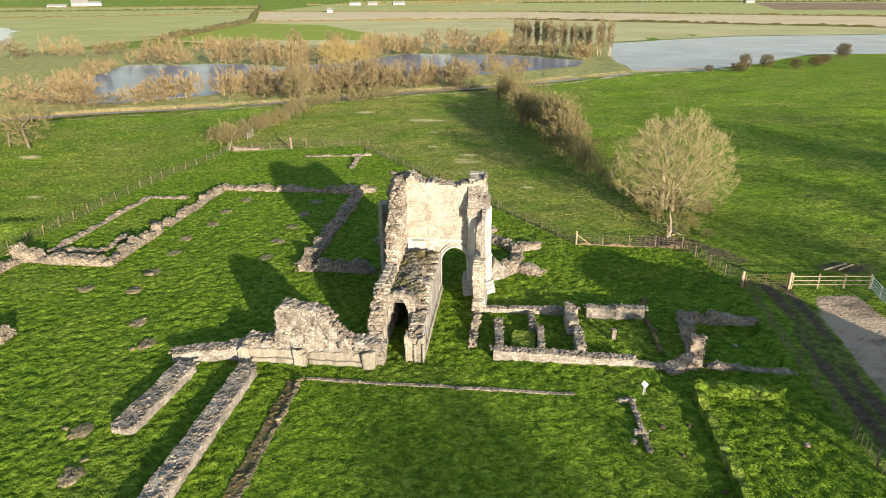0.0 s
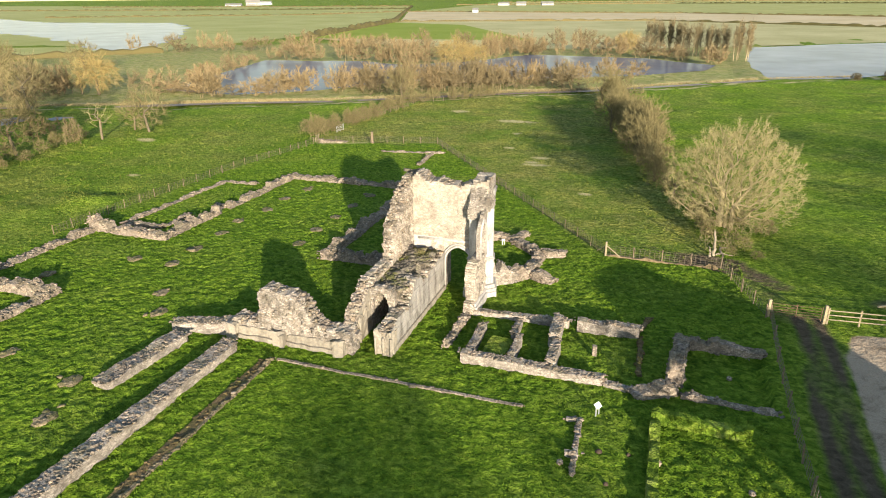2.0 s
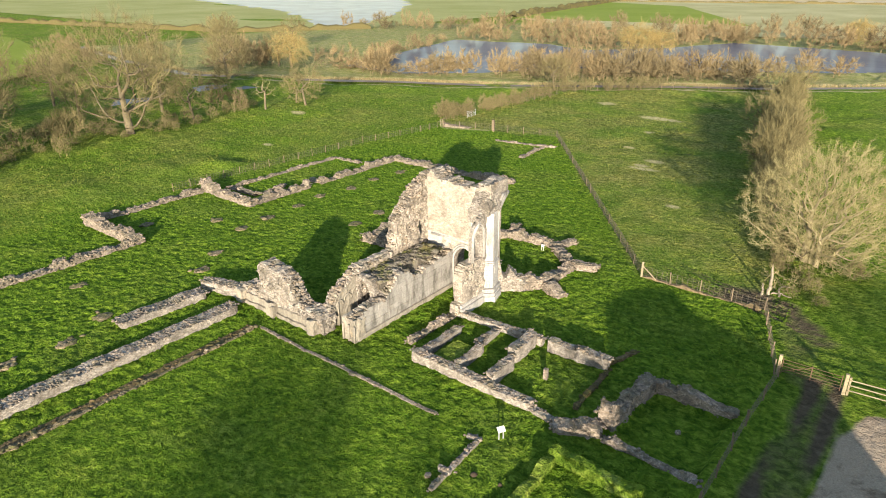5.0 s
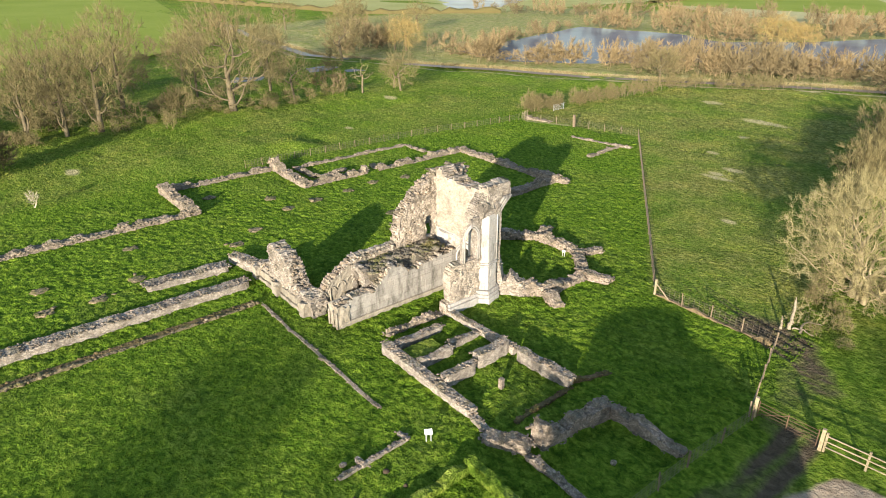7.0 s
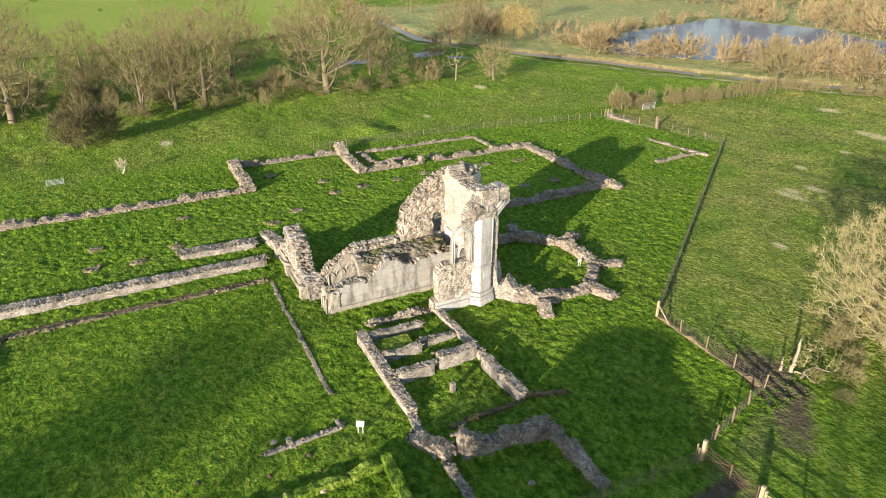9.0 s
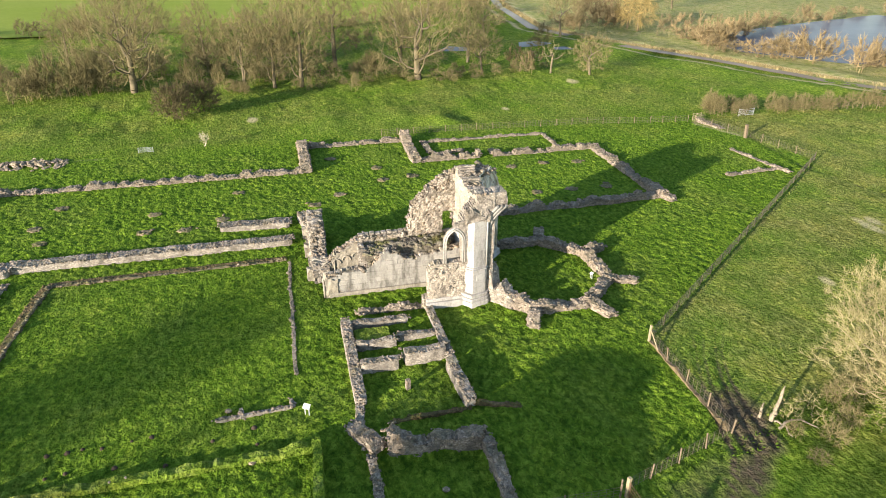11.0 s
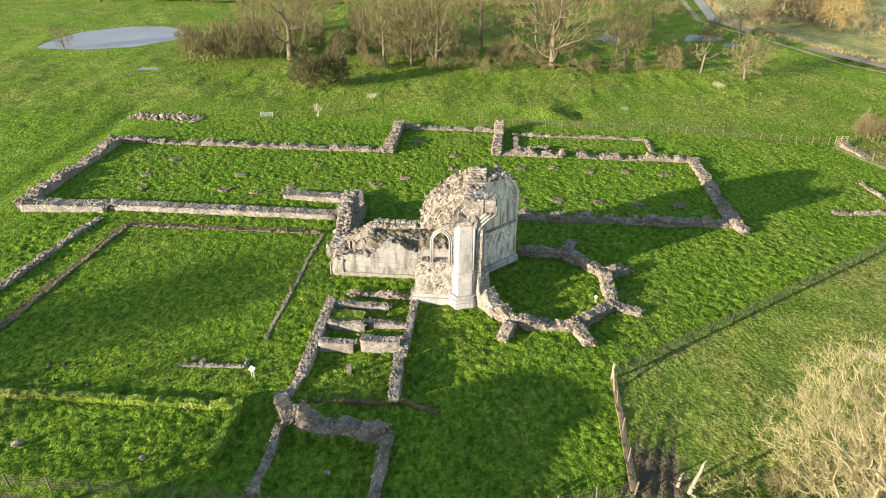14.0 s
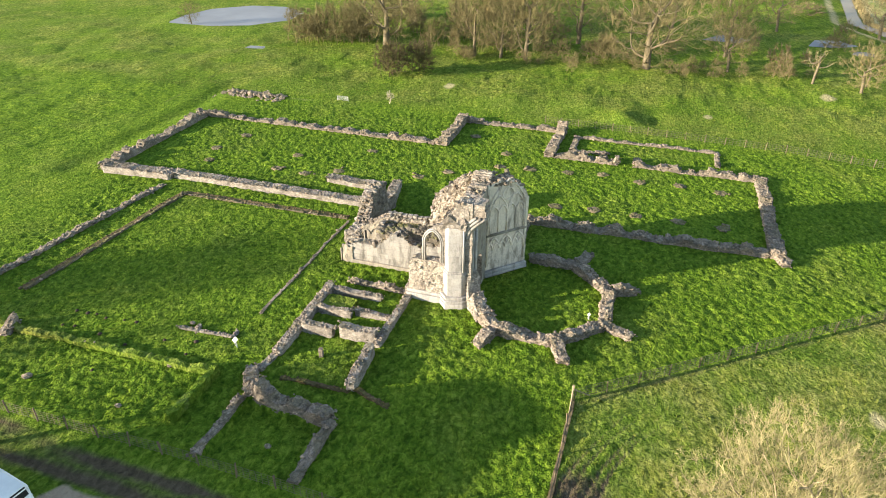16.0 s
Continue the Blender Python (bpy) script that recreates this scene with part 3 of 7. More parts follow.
# ---- ground, water and fields ----
def poly_sd(P, poly):
    """Signed distance of points P (n x 2) from a polygon, positive inside."""
    poly = np.array(poly, float)
    d = np.full(len(P), 1e9)
    ins = np.zeros(len(P), bool)
    for a, b in zip(poly, np.roll(poly, -1, 0)):
        e, w = b - a, P - a
        t = np.clip((w @ e) / (e @ e), 0, 1)
        d = np.minimum(d, np.hypot(*(w - t[:, None] * e).T))
        c = (a[1] > P[:, 1]) != (b[1] > P[:, 1])
        with np.errstate(divide="ignore", invalid="ignore"):
            xi = a[0] + (P[:, 1] - a[1]) * (b[0] - a[0]) / (b[1] - a[1])
        ins ^= c & (P[:, 0] < xi)
    return np.where(ins, d, -d)


def line_d(P, pts):
    d = np.full(len(P), 1e9)
    for a, b in zip(pts, pts[1:]):
        a, b = np.array(a, float), np.array(b, float)
        e, w = b - a, P - a
        t = np.clip((w @ e) / (e @ e), 0, 1)
        d = np.minimum(d, np.hypot(*(w - t[:, None] * e).T))
    return d


def grid_axis(lo, hi, step, out, wide, grow=1.2):
    mid = list(np.arange(lo - wide[0], lo - 0.35, 0.72)) + list(np.arange(lo, hi + 1e-6, step)) + list(np.arange(hi + 0.72, hi + wide[1], 0.72))
    lo, hi = mid[0], mid[-1]
    up, dn, s = [], [], 0.72
    while (up[-1] if up else hi) < out:
        s *= grow
        up.append((up[-1] if up else hi) + s)
        dn.append((dn[-1] if dn else lo) - s)
    return np.array(dn[::-1] + mid + up)


soft01 = lambda d, w: np.clip(d / w + 0.5, 0, 1)
PADDOCK = [(6.2, 59.5), (-24.5, 100.4), (-36, 98.2), (-44, 95.3), (-46, 100), (-44.5, 121), (-43, 137), (-28, 153), (-9, 166), (-3, 168), (5, 113), (10.5, 84), (15.5, 64), (16.2, 59.6)]
STREAM = [(-230, 120), (-180, 109), (-135, 104), (-108, 113), (-84, 126), (-62, 135), (-28, 157), (-9, 168), (35, 202), (60, 214)]
TRACK = [(20.6, 8), (20.8, 25), (21.3, 38), (21.8, 47), (21.9, 51.5)]
PAD = [(24.4, 49.6), (27.6, 50.2), (28.2, 44), (28, 34), (25.5, 30), (22.6, 32), (23.0, 40), (23.4, 46)]
MUD = [(16.5, 60.4), (19.6, 55), (20.8, 51)]
MUDDY = [(13.6, 60.9), (15.0, 61.2), (17.2, 60.6)]

STRAW_SPOTS = [(-6.9, 95.7, 1.2), (1.9, 79.0, 0.8), (-31, 132, 2.0), (-12.9, 101.4, 0.9), (-7.3, 92.9, 1.0), (-60, 30, 1.2), (-72, 88, 1.6), (-58, 70, 1.0), (-14, 112, 0.9)]
DITCH = [(-36, 99.5), (-23.2, 97.9), (-14.9, 99.7), (-7.7, 101.3), (-3.5, 103.5)]
LAKE = [(-113, 140), (-100, 138), (-89, 137.5), (-74, 150), (-63, 168), (-50, 176), (-43, 174), (-34, 184), (-16, 194), (-2, 202), (20, 222), (24, 240), (1, 259), (-44, 266), (-55, 240), (-76, 214), (-97, 224), (-134, 217), (-124, 180)]
EAST_LAKE = [(43, 325), (114, 375), (199, 393), (400, 380), (420, 240), (260, 262), (137, 270), (109, 267), (80, 232), (57, 211), (36, 204), (34, 235), (35, 268)]
WEST_FLOOD = [(-217, 246), (-265, 330), (-325, 408), (-346, 440), (-427, 515), (-560, 500), (-745, 590), (-1128, 692), (-1200, 560), (-600, 400), (-360, 318), (-237, 241)]
POND = [(-86, -45), (-94, -47), (-103, -45), (-110, -38), (-111, -29), (-106, -21), (-97, -20), (-89, -26), (-86, -34)]
PUDDLES = [[(-107, 70), (-113, 74), (-110, 80), (-106, 77)], [(-108, 90), (-114, 92), (-115, 97), (-111, 100), (-108, 96)], [(-103, 97), (-106, 98), (-106, 101), (-102, 102)], [(-71.5, -16), (-73.5, -16), (-74, -12.5), (-72, -12)]]
gx, gy = grid_axis(-46, 19, 0.205, 4200, (85, 50)), grid_axis(4, 98, 0.205, 4200, (60, 96))
GX, GY = np.meshgrid(gx, gy, indexing="ij")
P2 = np.stack([GX.ravel(), GY.ravel()], 1)
core = np.clip(np.minimum.reduce([P2[:, 0] + 62, 34 - P2[:, 0], P2[:, 1] + 14, 112 - P2[:, 1]]) / 12, 0, 1)
near = np.abs(P2).max(1) < 420
zz = np.zeros(len(P2))
lawn = np.clip(np.minimum.reduce([P2[:, 0] + 47, 19.5 - P2[:, 0], P2[:, 1] - 3, 99 - P2[:, 1]]) / 2, 0, 1) * soft01(-poly_sd(P2, PADDOCK), 1.5) * (1 - 0.8 * soft01(poly_sd(P2, [(12.6, 38), (18.4, 38), (18.4, 44.6), (12.8, 44.6)]), 0.6))
garth = soft01(poly_sd(P2, [(-12.6, 13.5), (10, 12.5), (10.5, 33.4), (-12.6, 33.6)]), 3.0)
KERBS = ([(7.2, 12.6), (-12.8, 13.8), (-13.3, 33.5)], [(-12.6, 34.0), (4.1, 33.9)])
by_kerb = np.maximum.reduce([np.exp(-(line_d(P2, p) / 0.75) ** 2) for p in KERBS])
lump = lawn * (1 - 0.45 * garth) * (1 - by_kerb)
tufty = soft01(poly_sd(P2, PADDOCK), 1.5) * np.clip((125 - P2[:, 1]) / 20, 0, 1)
for i in np.nonzero(near)[0]:
    x, y = P2[i]
    if lawn[i] > 0:
        wx, wy = 0.35 * noise.noise((x * 1.1, y * 1.1, 4)), 0.35 * noise.noise((x * 1.1, y * 1.1, 8))
        d = noise.voronoi(((x + wx) * 1.75, (y + wy) * 1.75, 0.5))[0][0]
        e = noise.voronoi(((x - wy) * 3.3, (y + wx) * 3.3, 2.5))[0][0]
        zz[i] += lump[i] * (0.27 + 0.1 * noise.noise((x * 0.25, y * 0.25, 7))) * (0.45 - 0.75 * min(1.0, d) ** 1.5 - 0.4 * min(1.0, e))
    if tufty[i] > 0:
        d = noise.voronoi((x * 1.9 + 0.5 * noise.noise((x, y, 3)), y * 1.9, 6.5))[0][0]
        zz[i] += tufty[i] * 0.1 * (0.35 - min(1.0, d)) * (0.7 + 0.8 * noise.noise((x * 0.2, y * 0.2, 17)))
    zz[i] += 0.05 * noise.noise((x * 0.35, y * 0.35, 0)) + 0.035 * noise.noise((x * 1.6, y * 1.6, 3)) * core[i] + (1 - core[i]) * ((0.5 if x < -47 else 0.3) * noise.noise((x * 0.06, y * 0.06, 9)) + 0.22 * noise.noise((x * 0.17, y * 0.3, 5)) + (0.45 * noise.noise((x * 0.07 + y * 0.03, y * 0.16, 21)) if x > 8 else 0.0) + 0.1 * noise.noise((x * 0.5, y * 0.8, 2)) + 0.13 * noise.noise((x * 0.95, y * 0.7, 6)))
rise = lambda cx, cy, r, h: h * np.exp(-((P2[:, 0] - cx) ** 2 + (P2[:, 1] - cy) ** 2) / (r * r))
zz += rise(-51.6, 60.2, 1.9, 0.3) + rise(-52.6, 58.2, 2.2, 0.5) + rise(-54.6, 58.0, 2.2, 0.4) + rise(-56.2, 60.2, 2.0, 0.3) - rise(-54.0, 61.6, 2.2, 0.6) + rise(-57, 40, 5, 0.5) + rise(-62, 28, 5, 0.4) + rise(-58, 52, 4, 0.4)
zz += 0.35 * np.exp(-((line_d(P2, STREAM) - 7) / 3.5) ** 2)
zz -= 0.35 * np.exp(-(line_d(P2, [(-15, -3.6), (-40, -3.8), (-52, -5)]) / 1.5) ** 2)
zz -= 0.22 * np.exp(-(line_d(P2, DITCH) / 0.6) ** 2)
for pts in ([(17.6, 58.6), (14.4, 59.4), (11.5, 60.5), (9.4, 61.5), (6.5, 63.0)], [(17.6, 59.4), (14.4, 60.2), (11.5, 61.1), (8.8, 62.4), (6.5, 63.9)],
            [(17.6, 60.3), (14.4, 61.1), (11.5, 62.0), (8.9, 63.3), (5.9, 65.3)], [(17.6, 61.3), (14.4, 61.8), (11.5, 62.6), (8.9, 63.8), (6.8, 65.4)]):
    rut_d = line_d(P2, pts)
    zz += np.clip((P2[:, 0] - 4.5) / 7, 0, 1) * (0.06 * np.exp(-((rut_d - 0.42) / 0.2) ** 2) - 0.07 * np.exp(-(rut_d / 0.25) ** 2))
for off in (-0.75, 0.75):
    zz -= 0.07 * np.exp(-((line_d(P2, [(x + off, y) for x, y in TRACK])) / 0.3) ** 2)
for poly, zw in ((LAKE, 0.30), (EAST_LAKE, 0.32), (WEST_FLOOD, 0.34), (POND, 0.28), (PUDDLES[0], 0.24), (PUDDLES[1], 0.24), (PUDDLES[2], 0.24), (PUDDLES[3], 0.14)):
    sd = poly_sd(P2, poly)
    shore = zw + np.clip(-0.2 * sd, -0.3, 0.05)
    near_w = 1 - np.clip((-sd - 1.0) / 5.0, 0, 1)
    zz = zz * (1 - near_w) + shore * near_w
CELLAR = [(12.9, 38.1), (18.2, 38.1), (18.2, 44.6), (13.1, 44.6)]
zz -= 0.5 * np.clip(poly_sd(P2, CELLAR) / 0.3, 0, 1)
ni, nj = len(gx), len(gy)
ids = np.arange(ni * nj).reshape(ni, nj)
quads = np.stack([ids[:-1, :-1], ids[1:, :-1], ids[1:, 1:], ids[:-1, 1:]], -1).reshape(-1, 4)
ground = tagged(link_mesh("ground", np.column_stack([P2, zz]), quads, GRASS, smooth=True), "green winter grassland with paler grazed pasture", "ground", kind="structure")


def ground_z(x, y):
    return zz[np.clip(np.searchsorted(gx, x), 0, ni - 1) * nj + np.clip(np.searchsorted(gy, y), 0, nj - 1)]


def set_attr(name, values):
    a = ground.data.attributes.new(name, "FLOAT", "POINT")
    a.data.foreach_set("value", np.asarray(values, np.float32))


pad_in = soft01(poly_sd(P2, PADDOCK), 1.2)
east = soft01(P2[:, 0] - np.interp(P2[:, 1], (0, 60, 64, 84, 113, 156, 200), (19.6, 19.6, 15.5, 10.5, 5, -1, -4)), 2.0)
lush = 1.0 - 0.97 * pad_in
lush = np.minimum(lush, 1.0 - 0.25 * east)
lush *= 1 - 0.36 * soft01(-48 - P2[:, 0], 5.0)
flood_plain = soft01(poly_sd(P2, STREAM + [(60, 330), (-5, 330), (-200, 300), (-250, 240)]), 4.0)
lush = np.minimum(lush, 1 - 0.95 * flood_plain)
set_attr("lush", np.clip(lush, 0, 1.1))
straw = 0.9 * np.clip(1 - np.hypot((P2[:, 0] + 16.5) / 5.5, (P2[:, 1] - 123.5) / 1.7), 0, 1) ** 0.5
straw = np.maximum(straw, 0.8 * np.clip(1 - np.hypot((P2[:, 0] + 6.5) / 3.2, (P2[:, 1] - 91.5) / 1.0), 0, 1) ** 0.5)
for sx, sy, sr in STRAW_SPOTS:
    straw = np.maximum(straw, 0.8 * np.clip(1 - np.hypot((P2[:, 0] - sx) / (1.6 * sr), (P2[:, 1] - sy) / sr), 0, 1) ** 0.5)
straw = np.maximum(straw, 0.75 * np.clip(1 - np.abs(line_d(P2, STREAM) - 4.2) / 2.2, 0, 1))
straw = np.maximum(straw, 0.55 * np.clip(1 - line_d(P2, [(-36, 98), (-43, 95), (-47, 99)]) / 1.6, 0, 1))
straw = np.maximum(straw, 0.42 * np.clip(1 - line_d(P2, [(-46, -5), (-46.5, 12)]) / 2.0, 0, 1))
straw = np.maximum(straw, 0.47 * flood_plain)
set_attr("straw", straw)
dirt_and_shade = 0.47 * np.clip(1.3 - line_d(P2, TRACK) / 1.9, 0, 1)
for off in (-0.8, 0.8):
    dirt_and_shade = np.maximum(dirt_and_shade, 0.8 * np.clip(1.25 - line_d(P2, [(x + off, y) for x, y in TRACK]) / 0.55, 0, 1))
dirt_and_shade = np.maximum(dirt_and_shade, 0.44 * np.clip(1.3 - line_d(P2, MUD) / 2.4, 0, 1))
# Shade along the netting fence, put into the mask as a dark strip.
dirt_and_shade = np.maximum(dirt_and_shade, 0.46 * np.clip(1.2 - line_d(P2, [(6.5, 59.8), (-24.3, 100.8)]) / 0.6, 0, 1))
dirt_and_shade = np.maximum(dirt_and_shade, 0.68 * np.clip(1.5 - line_d(P2, MUDDY) / 1.8, 0, 1))
RUTS = ([(20.4, 56.4), (17.6, 58.6), (14.4, 59.4), (11.5, 60.5), (9.4, 61.5), (6.5, 63.0)], [(17.6, 59.4), (14.4, 60.2), (11.5, 61.1), (8.8, 62.4), (6.5, 63.9)],
        [(20.8, 57.6), (17.6, 60.3), (14.4, 61.1), (11.5, 62.0), (8.9, 63.3), (5.9, 65.3)], [(17.6, 61.3), (14.4, 61.8), (11.5, 62.6), (8.9, 63.8), (6.8, 65.4)])
for pts in RUTS:
    dirt_and_shade = np.maximum(dirt_and_shade, (0.48 + 0.3 * np.clip((P2[:, 0] - 8) / 6, 0, 1)) * np.clip(1.25 - line_d(P2, pts) / 0.25, 0, 1))
dirt_and_shade = np.maximum(dirt_and_shade, 0.62 * np.clip(1.4 - line_d(P2, [(13.4, 60.8), (17.8, 60.2), (20.6, 57)]) / 1.5, 0, 1))
dirt_and_shade = np.maximum(dirt_and_shade, 0.7 * np.clip(1.4 - np.hypot((P2[:, 0] - 29.5) / 3.4, (P2[:, 1] - 55.8) / 1.6), 0, 1))
dirt_and_shade = np.maximum(dirt_and_shade, 0.55 * np.clip(1.2 - line_d(P2, DITCH) / 0.5, 0, 1))
dirt_and_shade = np.maximum(dirt_and_shade, 0.5 * np.clip(1.2 - line_d(P2, KERBS[0]) / 0.5, 0, 1))
dirt_and_shade = np.maximum(dirt_and_shade, 0.4 * np.clip(1.2 - line_d(P2, KERBS[1]) / 0.25, 0, 1))
for pts in ([(-83, -18.6), (-72, -14.6), (-56, -9), (-49.7, -8.5), (-38, -9.5)], [(-83.3, -21.8), (-70, -16.5), (-56, -11), (-48, -10)]):
    dirt_and_shade = np.maximum(dirt_and_shade, 0.42 * np.clip(1.2 - line_d(P2, pts) / 0.7, 0, 1))
set_attr("dirt_and_shade", dirt_and_shade)
set_attr("chalk", soft01(poly_sd(P2, PAD), 1.2))


def sheet(name, poly, z, material, label, category, step=6.0, wob=1.0, seed=0):
    """A flat sheet with an uneven outline."""
    pts = []
    n = len(poly)
    for i in range(n):
        a, b = Vector(poly[i]), Vector(poly[(i + 1) % n])
        k = max(1, int((b - a).length / step))
        for j in range(k):
            p = a.lerp(b, j / k)
            pts.append((p.x + wob * noise.noise((p.x * 0.09, p.y * 0.09, seed)), p.y + wob * noise.noise((p.x * 0.09, p.y * 0.09, seed + 9)), z))
    bm = bmesh.new()
    f = bm.faces.new([bm.verts.new(p) for p in pts])
    bmesh.ops.triangulate(bm, faces=[f])
    bm.normal_update()
    for f in bm.faces:
        if f.normal.z < 0:
            f.normal_flip()
    return tagged(part(name, bm, material, None), label, category, kind="structure")


W = "still grey water reflecting the pale winter sky"
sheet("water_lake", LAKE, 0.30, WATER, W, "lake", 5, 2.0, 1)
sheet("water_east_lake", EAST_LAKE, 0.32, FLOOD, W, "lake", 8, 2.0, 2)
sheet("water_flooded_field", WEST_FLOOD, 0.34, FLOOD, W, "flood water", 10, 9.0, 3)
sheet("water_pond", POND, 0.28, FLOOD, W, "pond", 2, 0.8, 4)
sheet("water_puddle", PUDDLES[0], 0.24, FLOOD, W, "puddle", 1.5, 0.9, 5)
sheet("water_puddle", PUDDLES[1], 0.24, FLOOD, W, "puddle", 1.5, 0.9, 6)
sheet("water_puddle", PUDDLES[2], 0.24, FLOOD, W, "puddle", 1.5, 0.6, 7)
sheet("water_puddle", PUDDLES[3], 0.14, FLOOD, W, "puddle", 1.0, 0.5, 8)


def ribbon(pts, w):
    l, r = [], []
    for i, p in enumerate(pts):
        t = Vector(pts[min(i + 1, len(pts) - 1)]) - Vector(pts[max(0, i - 1)])
        n = Vector((t.y, -t.x)).normalized() * w / 2
        l.append(tuple(Vector(p) + n))
        r.append(tuple(Vector(p) - n))
    return l + r[::-1]


rl = ribbon(STREAM, 2.8)
ns = len(STREAM)
bm = bmesh.new()
lv = [bm.verts.new((*p, 0.22)) for p in rl[:ns]]
rv = [bm.verts.new((*p, 0.22)) for p in rl[ns:][::-1]]
for a, b2, c, d in zip(lv, lv[1:], rv[1:], rv):
    bm.faces.new((a, b2, c, d))
bmesh.ops.subdivide_edges(bm, edges=list(bm.edges), cuts=3, use_grid_fill=True)
for v in bm.verts:
    v.co.x += 0.7 * noise.noise((v.co.x * 0.2, v.co.y * 0.2, 4))
    v.co.y += 0.7 * noise.noise((v.co.x * 0.2, v.co.y * 0.2, 8))
bm.normal_update()
for f in bm.faces:
    if f.normal.z < 0:
        f.normal_flip()
tagged(part("water_stream", bm, MUDDY_WATER, None), W, "stream", kind="structure")
FIELDS = [
    ("field_olive", [(-190, 345), (-228, 572), (-9, 625), (234, 463), (700, 155), (600, 60), (430, 250), (405, 392), (199, 398), (114, 380), (43, 332), (5, 310), (-60, 290), (-120, 300)], FIELD_OLIVE, "pale olive grass field beyond the lake"),
    ("field_stubble", [(-228, 578), (-355, 915), (15, 858), (700, 420), (800, 160), (702, 160), (234, 469), (-9, 631)], FIELD_STRAW, "straw-coloured stubble field"),
    ("field_far", [(-357, 922), (-470, 1900), (0, 2600), (1800, 2400), (1700, 200), (810, 165), (702, 428), (15, 865)], FIELD_GREEN, "distant pale green field"),
    ("field_ploughed", [(330, 930), (1300, 500), (1500, 900), (480, 1480)], FIELD_BROWN, "distant brown ploughed field"),
    ("field_arable", [(-200, 350), (-237, 576), (-366, 918), (-520, 1350), (-1900, 1500), (-1300, 300), (-700, 200), (-240, 190), (-205, 240)], FIELD_GREEN, "wide green arable field"),
    ("field_bright", [(-150, -70), (-150, 55), (-180, 96), (-420, 150), (-800, 100), (-800, -400), (-200, -300)], FIELD_BRIGHT, "bright green sown field"),
    ("field_triangle", [(-186, 340), (-207, 385), (-225, 555), (-150, 520), (-60, 350)], FIELD_BRIGHT, "bright green wedge of sown field"),
]
for i, (nm, poly, mt, lab) in enumerate(FIELDS):
    sheet(nm, poly, 0.26 + 0.006 * i + (0.1 if nm == "field_ploughed" else 0) , mt, lab, "field", 30, 1.0, 20 + i)


# ---- the chapter house, vestibule and slype ----
ruin = thing("chapter_house_ruin", (-5.1, 49, 0), "tall broken limestone chapter house wall with doorway arch", "ruin")
RO = Vector((-5.1, 49, 0))


def ruin_part(ob):
    ob.location = ob.location - RO
    return ob


def bars(name, paths, r, material, parent, label="", sides=6):
    V, F = [], []
    for pth in paths:
        v, f = sweep(pth, r, sides)
        F += [tuple(k + len(V) for k in g) for g in f]
        V += v
    return link_mesh(name, [p - RO for p in V], F, material, parent, label, True)


def worn(u, s):
    """Uneven break along the top of a wall."""
    return 0.28 * noise.noise((u * 1.1, s, 0.3)) + 0.16 * noise.noise((u * 3.3, s, 3.1))


def prof(pairs):
    xs, ys = zip(*pairs)
    return lambda u: float(np.interp(u, xs, ys))


# west wall with the doorway, facing the slype
W0, WU = (-8.3, 48.4, 0), (1, 0)
top_w = prof([(0, 9.2), (0.4, 9.4), (1.0, 9.1), (1.5, 8.8), (2.6, 8.95), (3.5, 8.7), (4.5, 8.85), (5.2, 8.95), (5.8, 9.25), (6.4, 9.5)])
DOOR = 3.85


def in_west(u, v):
    if in_arch(u - DOOR, v, 2.3, 2.35, 1.35):
        return False
    return 0 < u < 6.2 and v < top_w(u) + worn(u, 1.0)


snap_door = arch_snap([(DOOR, 0, 2.3, 2.35, 1.35)], 0.16)
ruin_part(slab("doorway_wall", ruin, W0, WU, 1.5, in_west, 6.4, 10.2, 0.16, (CREAM, ASHLAR_GREY, FACE), (0.035, 0.03), seed=3, snap=snap_door))


def door_path(w, spring, rise, y, x0=-8.3 + DOOR):
    a = pointed_arch(w, rise, 9)
    return [(x0 - w / 2, y, 0.0)] + [(x0 + u, y, spring + v) for u, v in a] + [(x0 + w / 2, y, 0.0)]


bars("door_arch_moulding", [door_path(2.36, 2.35, 1.38, 48.36)], 0.11, ASHLAR, ruin, "pale dressed stone arch moulding")
bars("door_arch_moulding", [door_path(2.72, 2.35, 1.6, 48.33)], 0.09, ASHLAR, ruin)
bars("string_course", [[(-7.9, 48.34, 4.2), (-3.2, 48.34, 4.2)]], 0.09, ASHLAR, ruin, "projecting string course over the doorway")

